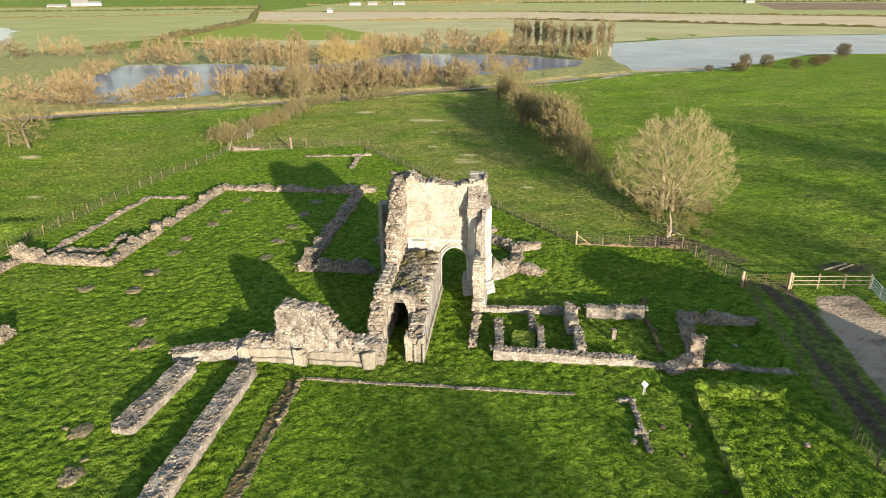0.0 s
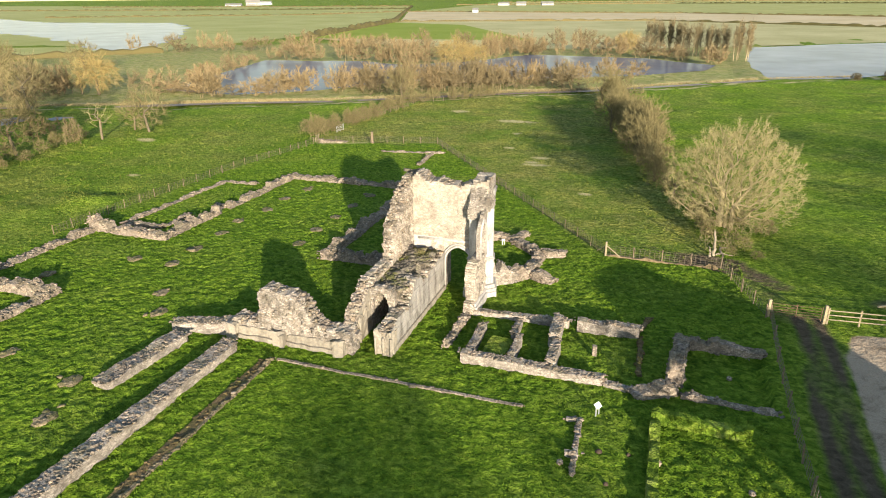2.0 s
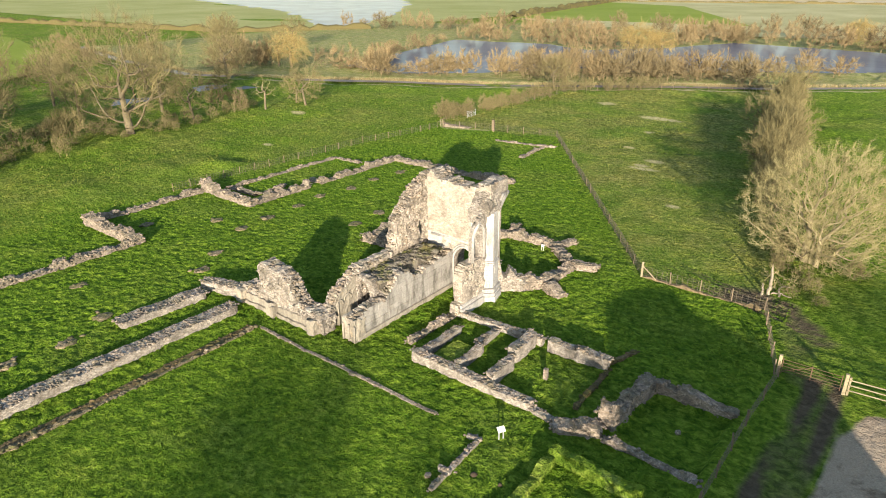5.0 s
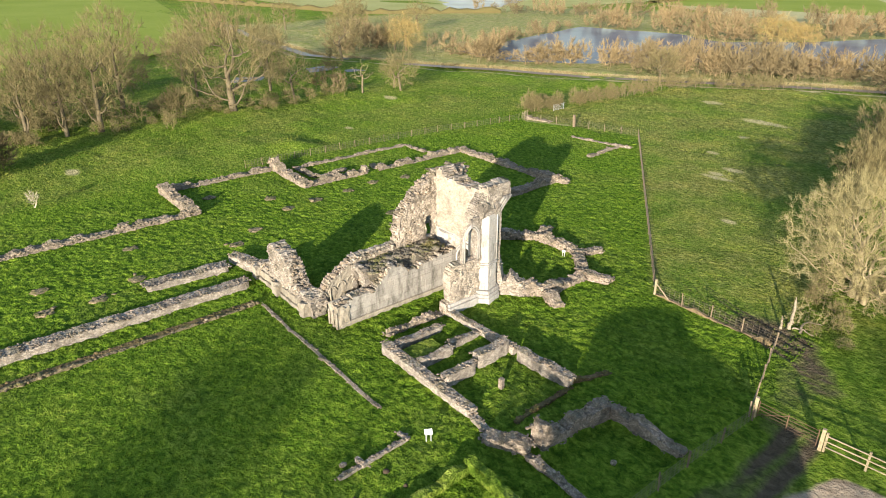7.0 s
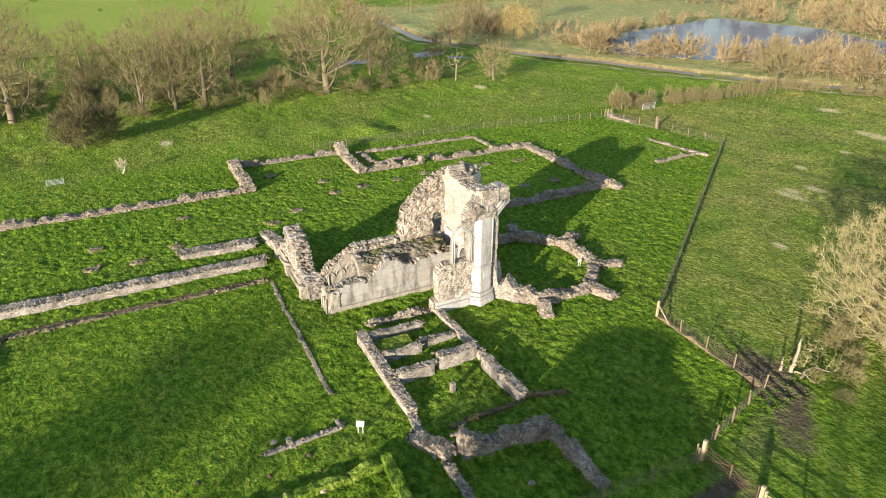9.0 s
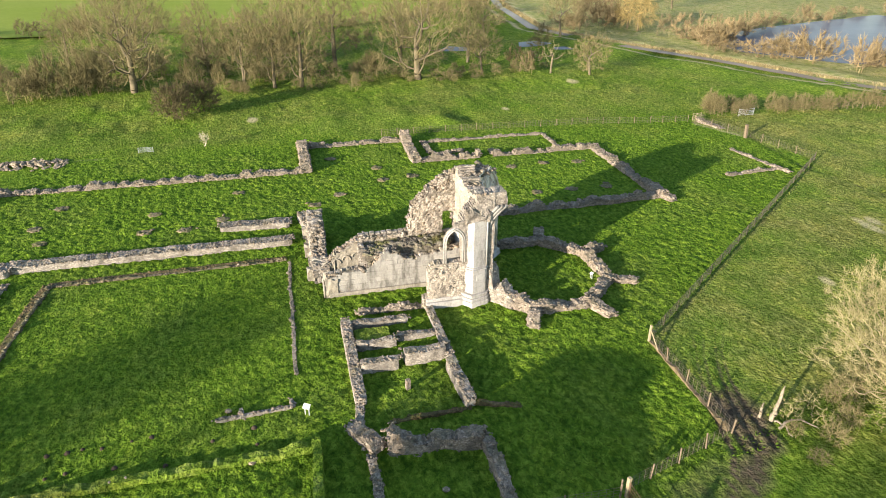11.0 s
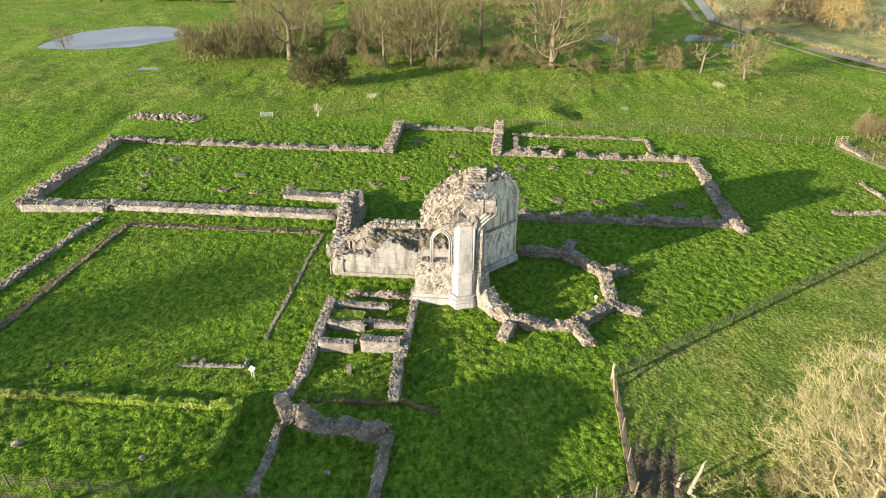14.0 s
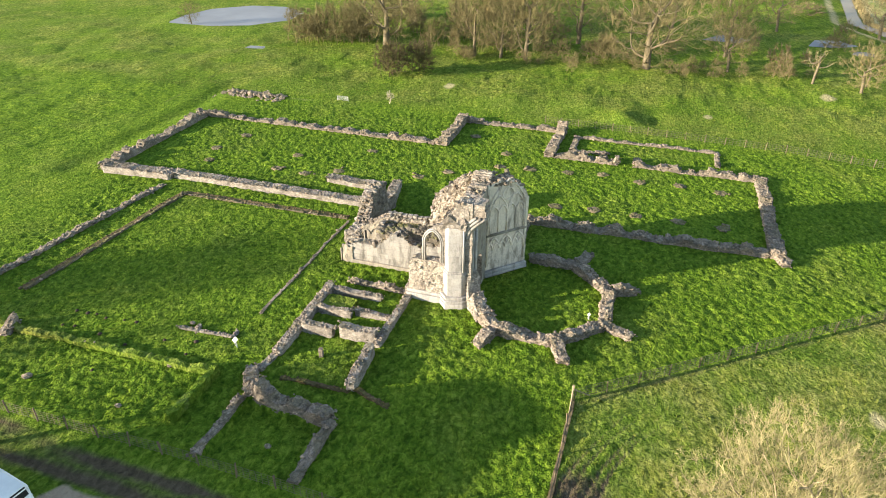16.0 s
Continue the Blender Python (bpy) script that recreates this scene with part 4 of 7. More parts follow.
# the ashlar band between door and string course


def ashlar_face(parent, org, udir, inside, umax, v0, vmax, course, length, off, material, offs0, seed, gap=0.012, depth=0.05):
    """Dressed blocks in courses, each its own mesh object, a little proud of the wall."""
    rng = np.random.default_rng(seed)
    L = math.hypot(*udir)
    ux, uy = udir[0] / L, udir[1] / L
    ang = math.degrees(math.atan2(uy, ux))
    cache = {}
    v = v0
    row = 0
    while v < vmax:
        h = course * rng.choice((0.85, 1.0, 1.15))
        u = -rng.uniform(0, length * 0.6)
        while u < umax:
            w = round(length * rng.uniform(0.7, 1.3), 1)
            if u < 0:
                u, w = 0.0, max(0.2, round(w + u, 1))
            if u + w > umax - 0.12:
                w = round(umax - u, 2)
            if w < 0.1:
                break
            if all(inside(a, b) for a in (u + 0.02, u + w - 0.02) for b in (v + 0.03, v + h - 0.03)):
                key = (w, round(h, 2))
                if key not in cache:
                    bm = box_bm((w - gap, depth, h - gap), bevel=0.012)
                    me = bpy.data.meshes.new("ashlar_block")
                    bm.to_mesh(me)
                    bm.free()
                    me.materials.append(material)
                    cache[key] = me
                o = new("ashlar_block", cache[key])
                o.parent = parent
                c, pr = u + w / 2, off + rng.uniform(-0.012, 0.012)
                p = Vector((org[0] + ux * c + uy * pr, org[1] + uy * c - ux * pr, org[2] + v + h / 2)) - Vector(offs0)
                o.matrix_basis = pose(*p, 0, 0, ang)
            u += w
        v += h
        row += 1


# north spur over the slype, with its window
S0, SU = (-8.3, 36.4, 0), (0, 1)
top_s = prof([(0, 1.2), (0.8, 1.7), (1.6, 2.4), (2.6, 3.1), (3.6, 3.6), (7.8, 3.7), (8.0, 4.6), (8.2, 6.0), (9.0, 6.9), (9.6, 7.5), (10.6, 8.3), (11.4, 8.8), (12.4, 9.1), (13.4, 9.2)])


def in_spur(u, v):
    if 10.8 < u < 11.95 and 3.3 < v < 5.5:
        return False
    return v < top_s(u) + worn(u, 5.0)


ruin_part(slab("slype_wall", ruin, S0, SU, 1.0, lambda u, v: u > 3.5 and in_spur(u, v), 13.4, 9.6, 0.16, (FACE, RUBBLE, FACE), (0.085, 0.10), seed=9))
ruin_part(slab("slype_arcade_wall", ruin, S0, SU, 1.0, lambda u, v: u < 3.5 and in_spur(u, v), 3.6, 4.0, 0.16, (ASHLAR_GREY, RUBBLE, FACE), (0.03, 0.10), "dressed passage wall with blind arcading", seed=10))
bars("blind_arcade", [[(-8.26, 36.75 + 0.85 * k + 0.4 + u, 1.35 + 0.22 * k + v) for u, v in pointed_arch(0.72, 0.42, 6)] for k in range(4)], 0.05, ASHLAR_GREY, ruin, "small blind arcade heads")
face_in = lambda u, v: in_spur(u, v) and v > 3.2 and not (10.8 < u < 12.1 and 3.1 < v < 5.6) and noise.noise((u * 0.8, v * 0.8, 3)) > -0.15
ruin_part(face_rubble(ruin, S0, SU, face_in, 12.0, 9.2, 520, 0.05, 31, (0.06, 0.15), RUBBLE))
for k in range(9):
    bm = box_bm((0.5, 0.42, 0.14 + 0.07 * (k % 3)), bevel=0.04)
    o = part("coping_block", bm, FACE, ruin)
    o.matrix_basis = pose(*(Vector((-8.95, 40.2 + k * 0.5, 3.75)) - RO), 0, 0, 7 * math.sin(k * 5))

# south wall of the slype: vestibule face in dressed stone
V0, VU = (-5.6, 36.9, 0), (0, 1)
top_v = prof([(0, 1.7), (0.9, 1.9), (1.6, 2.1), (3.2, 2.1), (3.9, 2.6), (4.6, 3.3), (5.2, 3.5), (5.9, 3.3), (6.4, 2.7), (7.4, 2.6), (8.4, 2.9), (10, 3.1), (11.3, 3.3)])
in_vest = lambda u, v: v < top_v(u) + 0.5 * worn(u, 9.0)
ruin_part(slab("vestibule_wall", ruin, V0, VU, 0.95, in_vest, 11.3, 3.8, 0.16, (ASHLAR_PALE, VAULT, FACE), (0.02, 0.06), seed=14))
ashlar_face(ruin, V0, VU, lambda u, v: v < top_v(u) - 0.1, 11.2, 0.45, 3.4, 0.46, 1.2, 0.012, ASHLAR_PALE, RO, 61, 0.005)
crest_rubble(ruin, V0, VU, 0.95, top_v, 11.2, 150, 15, shift=-RO)
ruin_part(prism_poly("plinth", [(-5.62, 37.0), (-5.42, 37.0), (-5.42, 48.1), (-5.62, 48.1)], -0.1, 0.32, ASHLAR_GREY, ruin, "chamfered plinth course", 0.05))
# end pier of that wall, with attached shafts
rough_block("end_pier", -6.75, -5.45, 36.75, 37.8, -0.1, 1.75, ASHLAR_GREY, ruin, RO, "broken shafted pier end", 5.0, 0.07, 0.5)
bars("shaft", [[(-6.6 + 0.28 * k, 36.66, 0), (-6.6 + 0.28 * k, 36.68, 1.3)] for k in range(0, 5, 2)], 0.085, ASHLAR_GREY, ruin)
bars("shaft", [[(-8.25, 36.6 + 0.3 * k, 0), (-8.25, 36.6 + 0.3 * k, 1.1 + 0.2 * k)] for k in range(0, 5, 2)], 0.08, ASHLAR_GREY, ruin)
# slype west arch wall and vault fill
A0, AU = (-8.35, 39.8, 0), (1, 0)
in_sl = lambda u, v: v < 3.55 - 0.25 * abs(u - 0.8) and not in_arch(u - 0.75, v, 1.3, 1.75, 1.45)
ruin_part(slab("slype_arch_wall", ruin, A0, AU, 0.5, in_sl, 1.9, 4.0, 0.1, (FACE, VAULT, FACE), (0.06, 0.05), seed=21))


def rubble_top(name, x0, x1, y0, y1, zf, seed, material, cell=0.22, amp=0.16, floor=-0.3):
    nx, ny = int((x1 - x0) / cell), int((y1 - y0) / cell)
    vs = [(x0 + (x1 - x0) * i / nx, y0 + (y1 - y0) * j / ny, 0) for i in range(nx + 1) for j in range(ny + 1)]
    top = []
    for x, y, _ in vs:
        z = zf(x, y) + amp * fbm((x, y, seed), 1.9, seed, 4) * 1.6
        top.append((x + 0.08 * noise.noise((x * 3, y * 3, seed)), y + 0.08 * noise.noise((x * 3, y * 3, seed + 5)), z))
    idx = lambda i, j: i * (ny + 1) + j
    n = len(top)
    bot = [(x, y, floor) for x, y, _ in vs]
    f = [(idx(i, j), idx(i + 1, j), idx(i + 1, j + 1), idx(i, j + 1)) for i in range(nx) for j in range(ny)]
    rim = [idx(i, 0) for i in range(nx)] + [idx(nx, j) for j in range(ny)] + [idx(i, ny) for i in range(nx, 0, -1)] + [idx(0, j) for j in range(ny, 0, -1)]
    for a, b in zip(rim, rim[1:] + rim[:1]):
        f.append((a, a + n, b + n, b))
    f.append(tuple(r + n for r in reversed(rim)))
    return link_mesh(name, [Vector(p) - RO for p in top + bot], f, material, ruin)


zf_vault = lambda x, y: 3.25 + 0.05 * (y - 40) - 0.35 * ((x + 7) / 2) ** 2 - (0.8 if (x > -6.6 and 42.9 < y < 44.6) else 0)
crest_rubble(ruin, S0, SU, 1.0, top_s, 13.3, 420, 35, shift=-RO)
rubble_top("vault_fill", -8.35, -6.3, 40.2, 47.2, zf_vault, 77, VAULT, floor=2.55)
vv, ff = stones_np(np.column_stack([np.random.default_rng(8).uniform(-8.5, -5.8, 420), np.random.default_rng(9).uniform(40.2, 47.3, 420), np.zeros(420)]), np.random.default_rng(10).uniform(0.12, 0.32, 420), np.random.default_rng(11))
pts_z = np.array([zf_vault(max(-8.3, min(-6.3, x)), y) + 0.03 for x, y in vv.reshape(-1, 8, 3).mean(1)[:, :2]])
vv = vv + np.repeat(np.column_stack([0 * pts_z, 0 * pts_z, pts_z]), 8, 0) - np.array(RO)
tagged(link_mesh("rubble", vv, ff, VAULT, ruin), kind="stuff")

# south wall of the vestibule with the tall lancet
L0, LU = (-1.95, 44.2, 0), (0, 1)
top_l = prof([(0, 0.9), (0.35, 1.0), (0.4, 3.2), (0.7, 3.8), (1.3, 4.0), (1.45, 4.1), (1.5, 6.2), (1.9, 6.9), (2.4, 7.2), (3.2, 7.3), (3.6, 7.3)])


def in_lan(u, v):
    if in_arch(u - 2.5, v - 3.9, 1.3, 1.75, 1.0) and v > 3.9:
        return False
    if v > 3.9 and u < 2.5 and not in_arch(u - 2.5, v - 3.9, 1.74, 1.75, 1.25):
        return False
    if v > 3.9 and u < 2.5:
        return True
    return v < top_l(u)


ruin_part(slab("lancet_arch", ruin, L0, LU, 0.3, lambda u, v: v > 3.9 and in_lan(u, v), 3.6, 7.6, 0.1, (FACE, FACE, FACE), (0.03, 0.03), "free-standing lancet arch", seed=36, snap=arch_snap([(2.5, 3.9, 1.3, 1.75, 1.0), (2.5, 3.9, 1.74, 1.75, 1.25)], 0.11)))
ruin_part(slab("lancet_wall", ruin, L0, LU, 0.8, lambda u, v: v < 3.9 and in_lan(u, v), 3.6, 7.6, 0.1, (FACE, RUBBLE, FACE), (0.045, 0.05), seed=33, snap=arch_snap([(2.5, 3.9, 1.3, 1.75, 1.0), (2.5, 3.9, 1.74, 1.75, 1.25)], 0.11)))
ruin_part(face_rubble(ruin, L0, LU, lambda u, v: in_lan(u, v) and 0.8 < v < 3.8 and u < 3.2, 3.6, 4, 130, 0.045, 34, (0.07, 0.17), FACE))
for rr, w, ri in ((0.07, 1.36, 1.03), (0.06, 1.66, 1.2)):
    a = pointed_arch(w, ri, 8)
    bars("lancet_moulding", [[(-1.93, 46.7 - w / 2, 3.9)] + [(-1.93, 46.7 + u, 5.65 + v) for u, v in a] + [(-1.93, 46.7 + w / 2, 3.9)]], rr, ASHLAR, ruin, "pale roll moulding round the lancet")
ruin_part(prism_poly("plinth", [(-2.2, 44.35), (-1.72, 44.35), (-1.72, 47.6), (-2.2, 47.6)], -0.1, 0.55, ASHLAR, ruin, "", 0.05))
ruin_part(prism_poly("plinth", [(-2.2, 44.4), (-1.82, 44.4), (-1.82, 47.6), (-2.2, 47.6)], 0.55, 0.85, ASHLAR, ruin, "", 0.06))

# corner pier with set-offs and shafts
PIER = [(-3.4, 47.5), (-2.15, 47.45), (-1.48, 48.1), (-1.75, 49.2), (-2.75, 49.9), (-3.6, 49.4)]


def grown(poly, k):
    c = Vector((sum(p[0] for p in poly) / len(poly), sum(p[1] for p in poly) / len(poly)))
    return [tuple(c + (Vector(p) - c) * k) for p in poly]


for z0, z1, k in ((-0.1, 0.42, 1.34), (0.42, 0.62, 1.27), (0.62, 0.72, 1.31), (0.72, 0.92, 1.2), (0.92, 1.05, 1.24), (1.05, 3.1, 1.0), (3.1, 3.22, 1.1), (3.22, 3.36, 1.02), (3.35, 7.3, 0.93)):
    ruin_part(prism_poly("pier_stage", grown(PIER, k), z0, z1, ASHLAR, ruin, "", 0.04))
UP = grown(PIER, 0.93)
for (ax, ay), (bx, by) in zip(UP[1:3], UP[2:4]):
    L = math.hypot(bx - ax, by - ay)
    ashlar_face(ruin, (ax, ay, 0), (bx - ax, by - ay), lambda u, v: 0 <= u <= L and 3.4 < v < 7.2, L, 3.4, 7.1, 0.6, 1.3, -0.016, ASHLAR, RO, 171 + int(10 * L), 0.004, 0.06)
for (ax, ay), (bx, by) in zip(PIER[1:4], PIER[2:5]):
    L = math.hypot(bx - ax, by - ay)
    ashlar_face(ruin, (ax, ay, 0), (bx - ax, by - ay), lambda u, v: 0 <= u <= L and 1.05 < v < 3.1, L, 1.06, 3.1, 0.5, 1.2, -0.012, ASHLAR, RO, 71 + int(10 * L), 0.004, 0.06)
bars("shaft", [[(-1.95, 49.25, 1.2), (-1.95, 49.25, 6.9)], [(-2.25, 49.55, 1.2), (-2.25, 49.55, 6.9)], [(-2.55, 49.85, 1.2), (-2.55, 49.85, 6.9)], [(-2.9, 50.0, 1.2), (-2.9, 50.0, 6.9)]], 0.12, ASHLAR, ruin, "slender vault shaft")
# vault springer that leans out over the octagon
spr = []
for k in range(4):
    spr.append([(-2.12 - 0.33 * k, 49.48 + s * s * 1.42, 6.3 + 2.0 * s) for s in [i / 8 for i in range(9)]])
for k in range(2):
    spr.append([(-2.07, 49.2 - 0.26 * k + s * s * (1.35 - 0.1 * k), 6.3 + 2.0 * s) for s in [i / 8 for i in range(9)]])
bars("vault_rib", spr, 0.15, ASHLAR_PALE, ruin, "broken springing vault rib")
rough_block("pier_head", -3.1, -1.72, 47.6, 49.5, 7.2, 8.35, FACE, ruin, RO, "broken head of the corner pier", 8.0, 0.1, 0.75)
rough_block("arch_jamb", -2.7, -1.93, 47.28, 47.85, 3.6, 7.35, FACE, ruin, RO, "", 9.0, 0.05, 0.3)
rolls = grown(PIER, 0.985)
for (ax, ay), (bx, by) in zip(rolls[3:4], rolls[4:5]):
    bars("shaft", [[(ax + (bx - ax) * q, ay + (by - ay) * q, 3.36), (ax + (bx - ax) * q, ay + (by - ay) * q, 7.25)] for q in (0.12, 0.5)], 0.09, ASHLAR, ruin, "", 8)
SP0 = (-2.15, 47.3, 6.5)


def in_spr(u, v):
    right = 2.2 + 1.4 * min(1, v / 1.8) ** 2 if v < 1.8 else 3.6 - 0.12 * (v - 1.8)
    left = float(np.interp(v, (0.7, 1.5, 2.4), (0.0, 0.45, 1.25)))
    return left < u < right + 0.03 * math.sin(v * 9) and v < 2.55 + 0.12 * u + 0.25 * worn(u, 17.0)


ruin_part(slab("springer_mass", ruin, SP0, (0, 1), 1.25, in_spr, 3.8, 3.6, 0.1, (FACE, FACE, FACE), (0.02, 0.04), "corbelled broken masonry at the vault springing", seed=45))
crest_rubble(ruin, W0, WU, 1.5, top_w, 6.3, 260, 47, size=(0.08, 0.2), shift=-RO)
rubble_top("broken_wall_end", -3.2, -2.0, 47.5, 49.6, lambda x, y: 7.15 + 1.75 * min(1.0, max(0.0, (y - 47.4) / 1.2)) ** 1.3, 91, FACE, 0.14, 0.14, 6.9)
rng_p = np.random.default_rng(48)
py = rng_p.uniform(0, 1, 110)
v, f = stones_np(np.column_stack([rng_p.uniform(-3.2, -2.05, 110), 47.5 + 1.2 * py, 7.1 + 1.75 * py ** 1.3]), rng_p.uniform(0.08, 0.2, 110), rng_p, 1.0)
tagged(link_mesh("rubble", v - np.array(RO), f, FACE, ruin), kind="stuff")
# coursed facing left on the west wall
ashlar_face(ruin, W0, WU, lambda u, v: in_west(u, v) and v < top_w(u) - 0.9 and 0.5 < u < 5.3 and not in_arch(u - DOOR, v, 3.0, 2.35, 1.8) and noise.noise((u * 0.7, v * 0.7, 2)) > -0.25, 5.3, 4.32, 8.2, 0.25, 0.5, -0.012, CREAM, RO, 64, 0.008, 0.06)
ashlar_face(ruin, W0, WU, lambda u, v: in_west(u, v) and not in_arch(u - DOOR, v, 3.0, 2.35, 1.8), 5.3, 2.6, 4.1, 0.3, 0.7, 0.0, ASHLAR, RO, 65, 0.008, 0.06)

# north-west side of the octagon with its blind tracery
CX, CY, AP = -5.1, 55.0, 5.1
n0, n1 = Vector((-6.7, 49.75)), Vector((-9.75, 52.8))
NU = (n1 - n0).normalized()
NL = (n1 - n0).length
top_n = lambda u: 9.05 - (0.2 if u < NL / 2 else 2.1) * abs((u - NL / 2) / (NL / 2)) ** 2.0
in_n = lambda u, v: v < top_n(u) + 0.05 * math.sin(u * 11)
ruin_part(slab("tracery_wall", ruin, (n0.x, n0.y, 0), tuple(NU), 1.2, in_n, NL, 9.6, 0.16, (LIFTED_ASHLAR, RUBBLE, RUBBLE), (0.012, 0.12), seed=51))
INW = Vector((NU.y, -NU.x))


def on_n(u, v, out=0.03):
    q = n0 + NU * u + INW * out
    return (q.x, q.y, v)


trac = []
big = pointed_arch(NL - 0.5, 3.3, 12)
trac.append([on_n(0.25, 1.0)] + [on_n(NL / 2 + u, 5.75 + v) for u, v in big] + [on_n(NL - 0.25, 1.0)])
bars("wall_rib", trac, 0.11, LIFTED_ASHLAR, ruin, "moulded wall rib framing the panel")
mul = []
bay = (NL - 0.9) / 4
for k in range(5):
    u = 0.45 + bay * k
    mul.append([on_n(u, 4.2), on_n(u, 6.0 if k in (0, 4) else 6.4)])
for k in range(4):
    u = 0.45 + bay * (k + 0.5)
    mul.append([on_n(u + a, 6.0 + b) for a, b in pointed_arch(bay, 0.75, 6)])
for k in range(2):
    u = 0.45 + bay * (1 + 2 * k)
    mul.append([on_n(u + a, 6.0 + b) for a, b in pointed_arch(2 * bay, 1.7, 8)])
mul.append([on_n(NL / 2 + 0.55 * math.cos(w), 7.75 + 0.55 * math.sin(w)) for w in [2 * math.pi * i / 16 for i in range(17)]])
bars("blind_tracery", mul, 0.075, LIFTED_ASHLAR, ruin, "blind window tracery in relief")
arc = []
b3 = (NL - 0.5) / 3
for k in range(3):
    u = 0.25 + b3 * (k + 0.5)
    arc.append([on_n(u + a, 2.65 + b, 0.06) for a, b in pointed_arch(b3 * 0.96, 1.15, 8)])
    arc.append([on_n(u - b3 * 0.25 + a, 2.65 + b, 0.04) for a, b in pointed_arch(b3 * 0.42, 0.6, 6)])
    arc.append([on_n(u + b3 * 0.25 + a, 2.65 + b, 0.04) for a, b in pointed_arch(b3 * 0.42, 0.6, 6)])
bars("wall_arcade", arc, 0.085, LIFTED_ASHLAR, ruin, "blind wall arcade in relief")
bars("string_course", [[on_n(0.1, 4.12, 0.08), on_n(NL - 0.1, 4.12, 0.08)]], 0.13, ASHLAR_GREY, ruin)
bars("wall_bench", [[on_n(0.0, 0.45, 0.15), on_n(NL, 0.45, 0.15)], [on_n(0.0, 0.2, 0.22), on_n(NL, 0.2, 0.22)]], 0.22, ASHLAR, ruin, "stone bench course along the foot")
# outer north pier
ruin_part(prism_poly("dressed_pier", [(-11.25, 51.3), (-10.85, 50.9), (-10.2, 51.6), (-10.3, 52.4), (-11.25, 52.4)], -0.1, 6.2, ASHLAR_GREY, ruin, "dressed corner pier", 0.05))
ruin_part(face_rubble(ruin, (n1.x - 0.85, n1.y - 0.85, 0), tuple(-NU), lambda u, v: v < top_n(NL - u) and v > 0.5, NL, 9.0, 260, 0.0, 54, (0.1, 0.28)))
# broken crest of the walls
rngc = np.random.default_rng(71)
P, S = [], []
for k in range(160):
    u = rngc.uniform(0, NL)
    q = n0 + NU * u - INW * rngc.uniform(0.1, 1.2)
    P.append((q.x, q.y, top_n(u) + rngc.uniform(-0.2, 0.05)))
    S.append(rngc.uniform(0.1, 0.3))
for k in range(60):
    P.append((-8.5 + rngc.normal(0, 0.45), 51.0 + rngc.normal(0, 0.4), 9.05 + rngc.uniform(-0.3, 0.02)))
    S.append(rngc.uniform(0.12, 0.32))
v, f = stones_np(np.array(P), np.array(S), rngc)
tagged(link_mesh("rubble", v - np.array(RO), f, RUBBLE, ruin), kind="stuff")

# ---- transept front beside the slype ----
front = thing("transept_wall", (-17.6, 36, 0), "broken ashlar-faced transept wall with pilaster buttresses", "ruined wall")
FO = Vector((-17.6, 36, 0))
top_f = prof([(0, 1.15), (0.7, 1.35), (2.4, 1.35), (2.6, 3.6), (3.0, 4.0), (4.2, 3.85), (5.6, 3.65), (6.1, 3.1), (6.7, 2.2), (7.2, 1.7), (8.4, 1.5), (9.3, 1.6), (9.6, 1.3)])
o = slab("wall", front, (-17.6, 36.0, 0), (1, 0), 1.3, lambda u, v: v < top_f(u) + worn(u, 13.0), 9.6, 4.3, 0.16, (FACE, RUBBLE, FACE), (0.07, 0.1), seed=81)
o.location = -FO
o = face_rubble(front, (-17.6, 36.0, 0), (1, 0), lambda u, v: 1.1 < v < top_f(u), 9.6, 4.0, 220, 0.02, 82, (0.09, 0.24), FACE)
o.location = -FO
crest_rubble(front, (-17.6, 36.0, 0), (1, 0), 1.3, top_f, 9.5, 420, 83, shift=-FO)
for x0, x1, y, z in ((-16.9, -13.9, 35.86, 0.95), (-13.0, -9.3, 35.86, 0.9)):
    rough_block("plinth", x0, x1, y, 36.15, -0.1, z, ASHLAR_GREY, front, FO, "dressed plinth facing", x0, 0.03, 0.2)
    rough_block("plinth", x0, x1, y - 0.18, 36.1, -0.1, 0.36, ASHLAR_GREY, front, FO, "", x0 + 3, 0.025, 0.1)
for x in (-17.6, -13.8, -9.2):
    rough_block("buttress", x - 0.1, x + 0.75, 35.45, 36.3, -0.1, 1.2, ASHLAR_GREY, front, FO, "weathered pilaster buttress", x, 0.05, 0.4)

# ---- low walls of the church, cloister and rooms ----
WALL_LABELS = {
    "nave_wall": "low flat-topped nave wall of pale rubble",
    "church_end_wall": "low rubble end wall of the ruined church",
    "transept_footing": "low broken transept footing of pale rubble",
    "choir_wall": "low choir wall of rough limestone rubble",
    "wall_buttress": "stub of a corner buttress in rubble",
    "link_wall": "broken rubble wall between church and chapter house",
    "chapel_footing": "thin rubble footing of a small chapel",
    "screen_footing": "short thick stub of rubble church wall",
    "cloister_wall": "low rubble wall beside the cloister lawn",
    "room_wall": "low rubble wall of a small roofless room",
    "vestibule_footing": "thin rubble footing beside the vestibule",
    "undercroft_wall": "thick broken rubble wall of a sunken room",
    "short_wall": "short thin stub of wall in grass",
    "building_footing": "thin line of footing stones in grass",
}
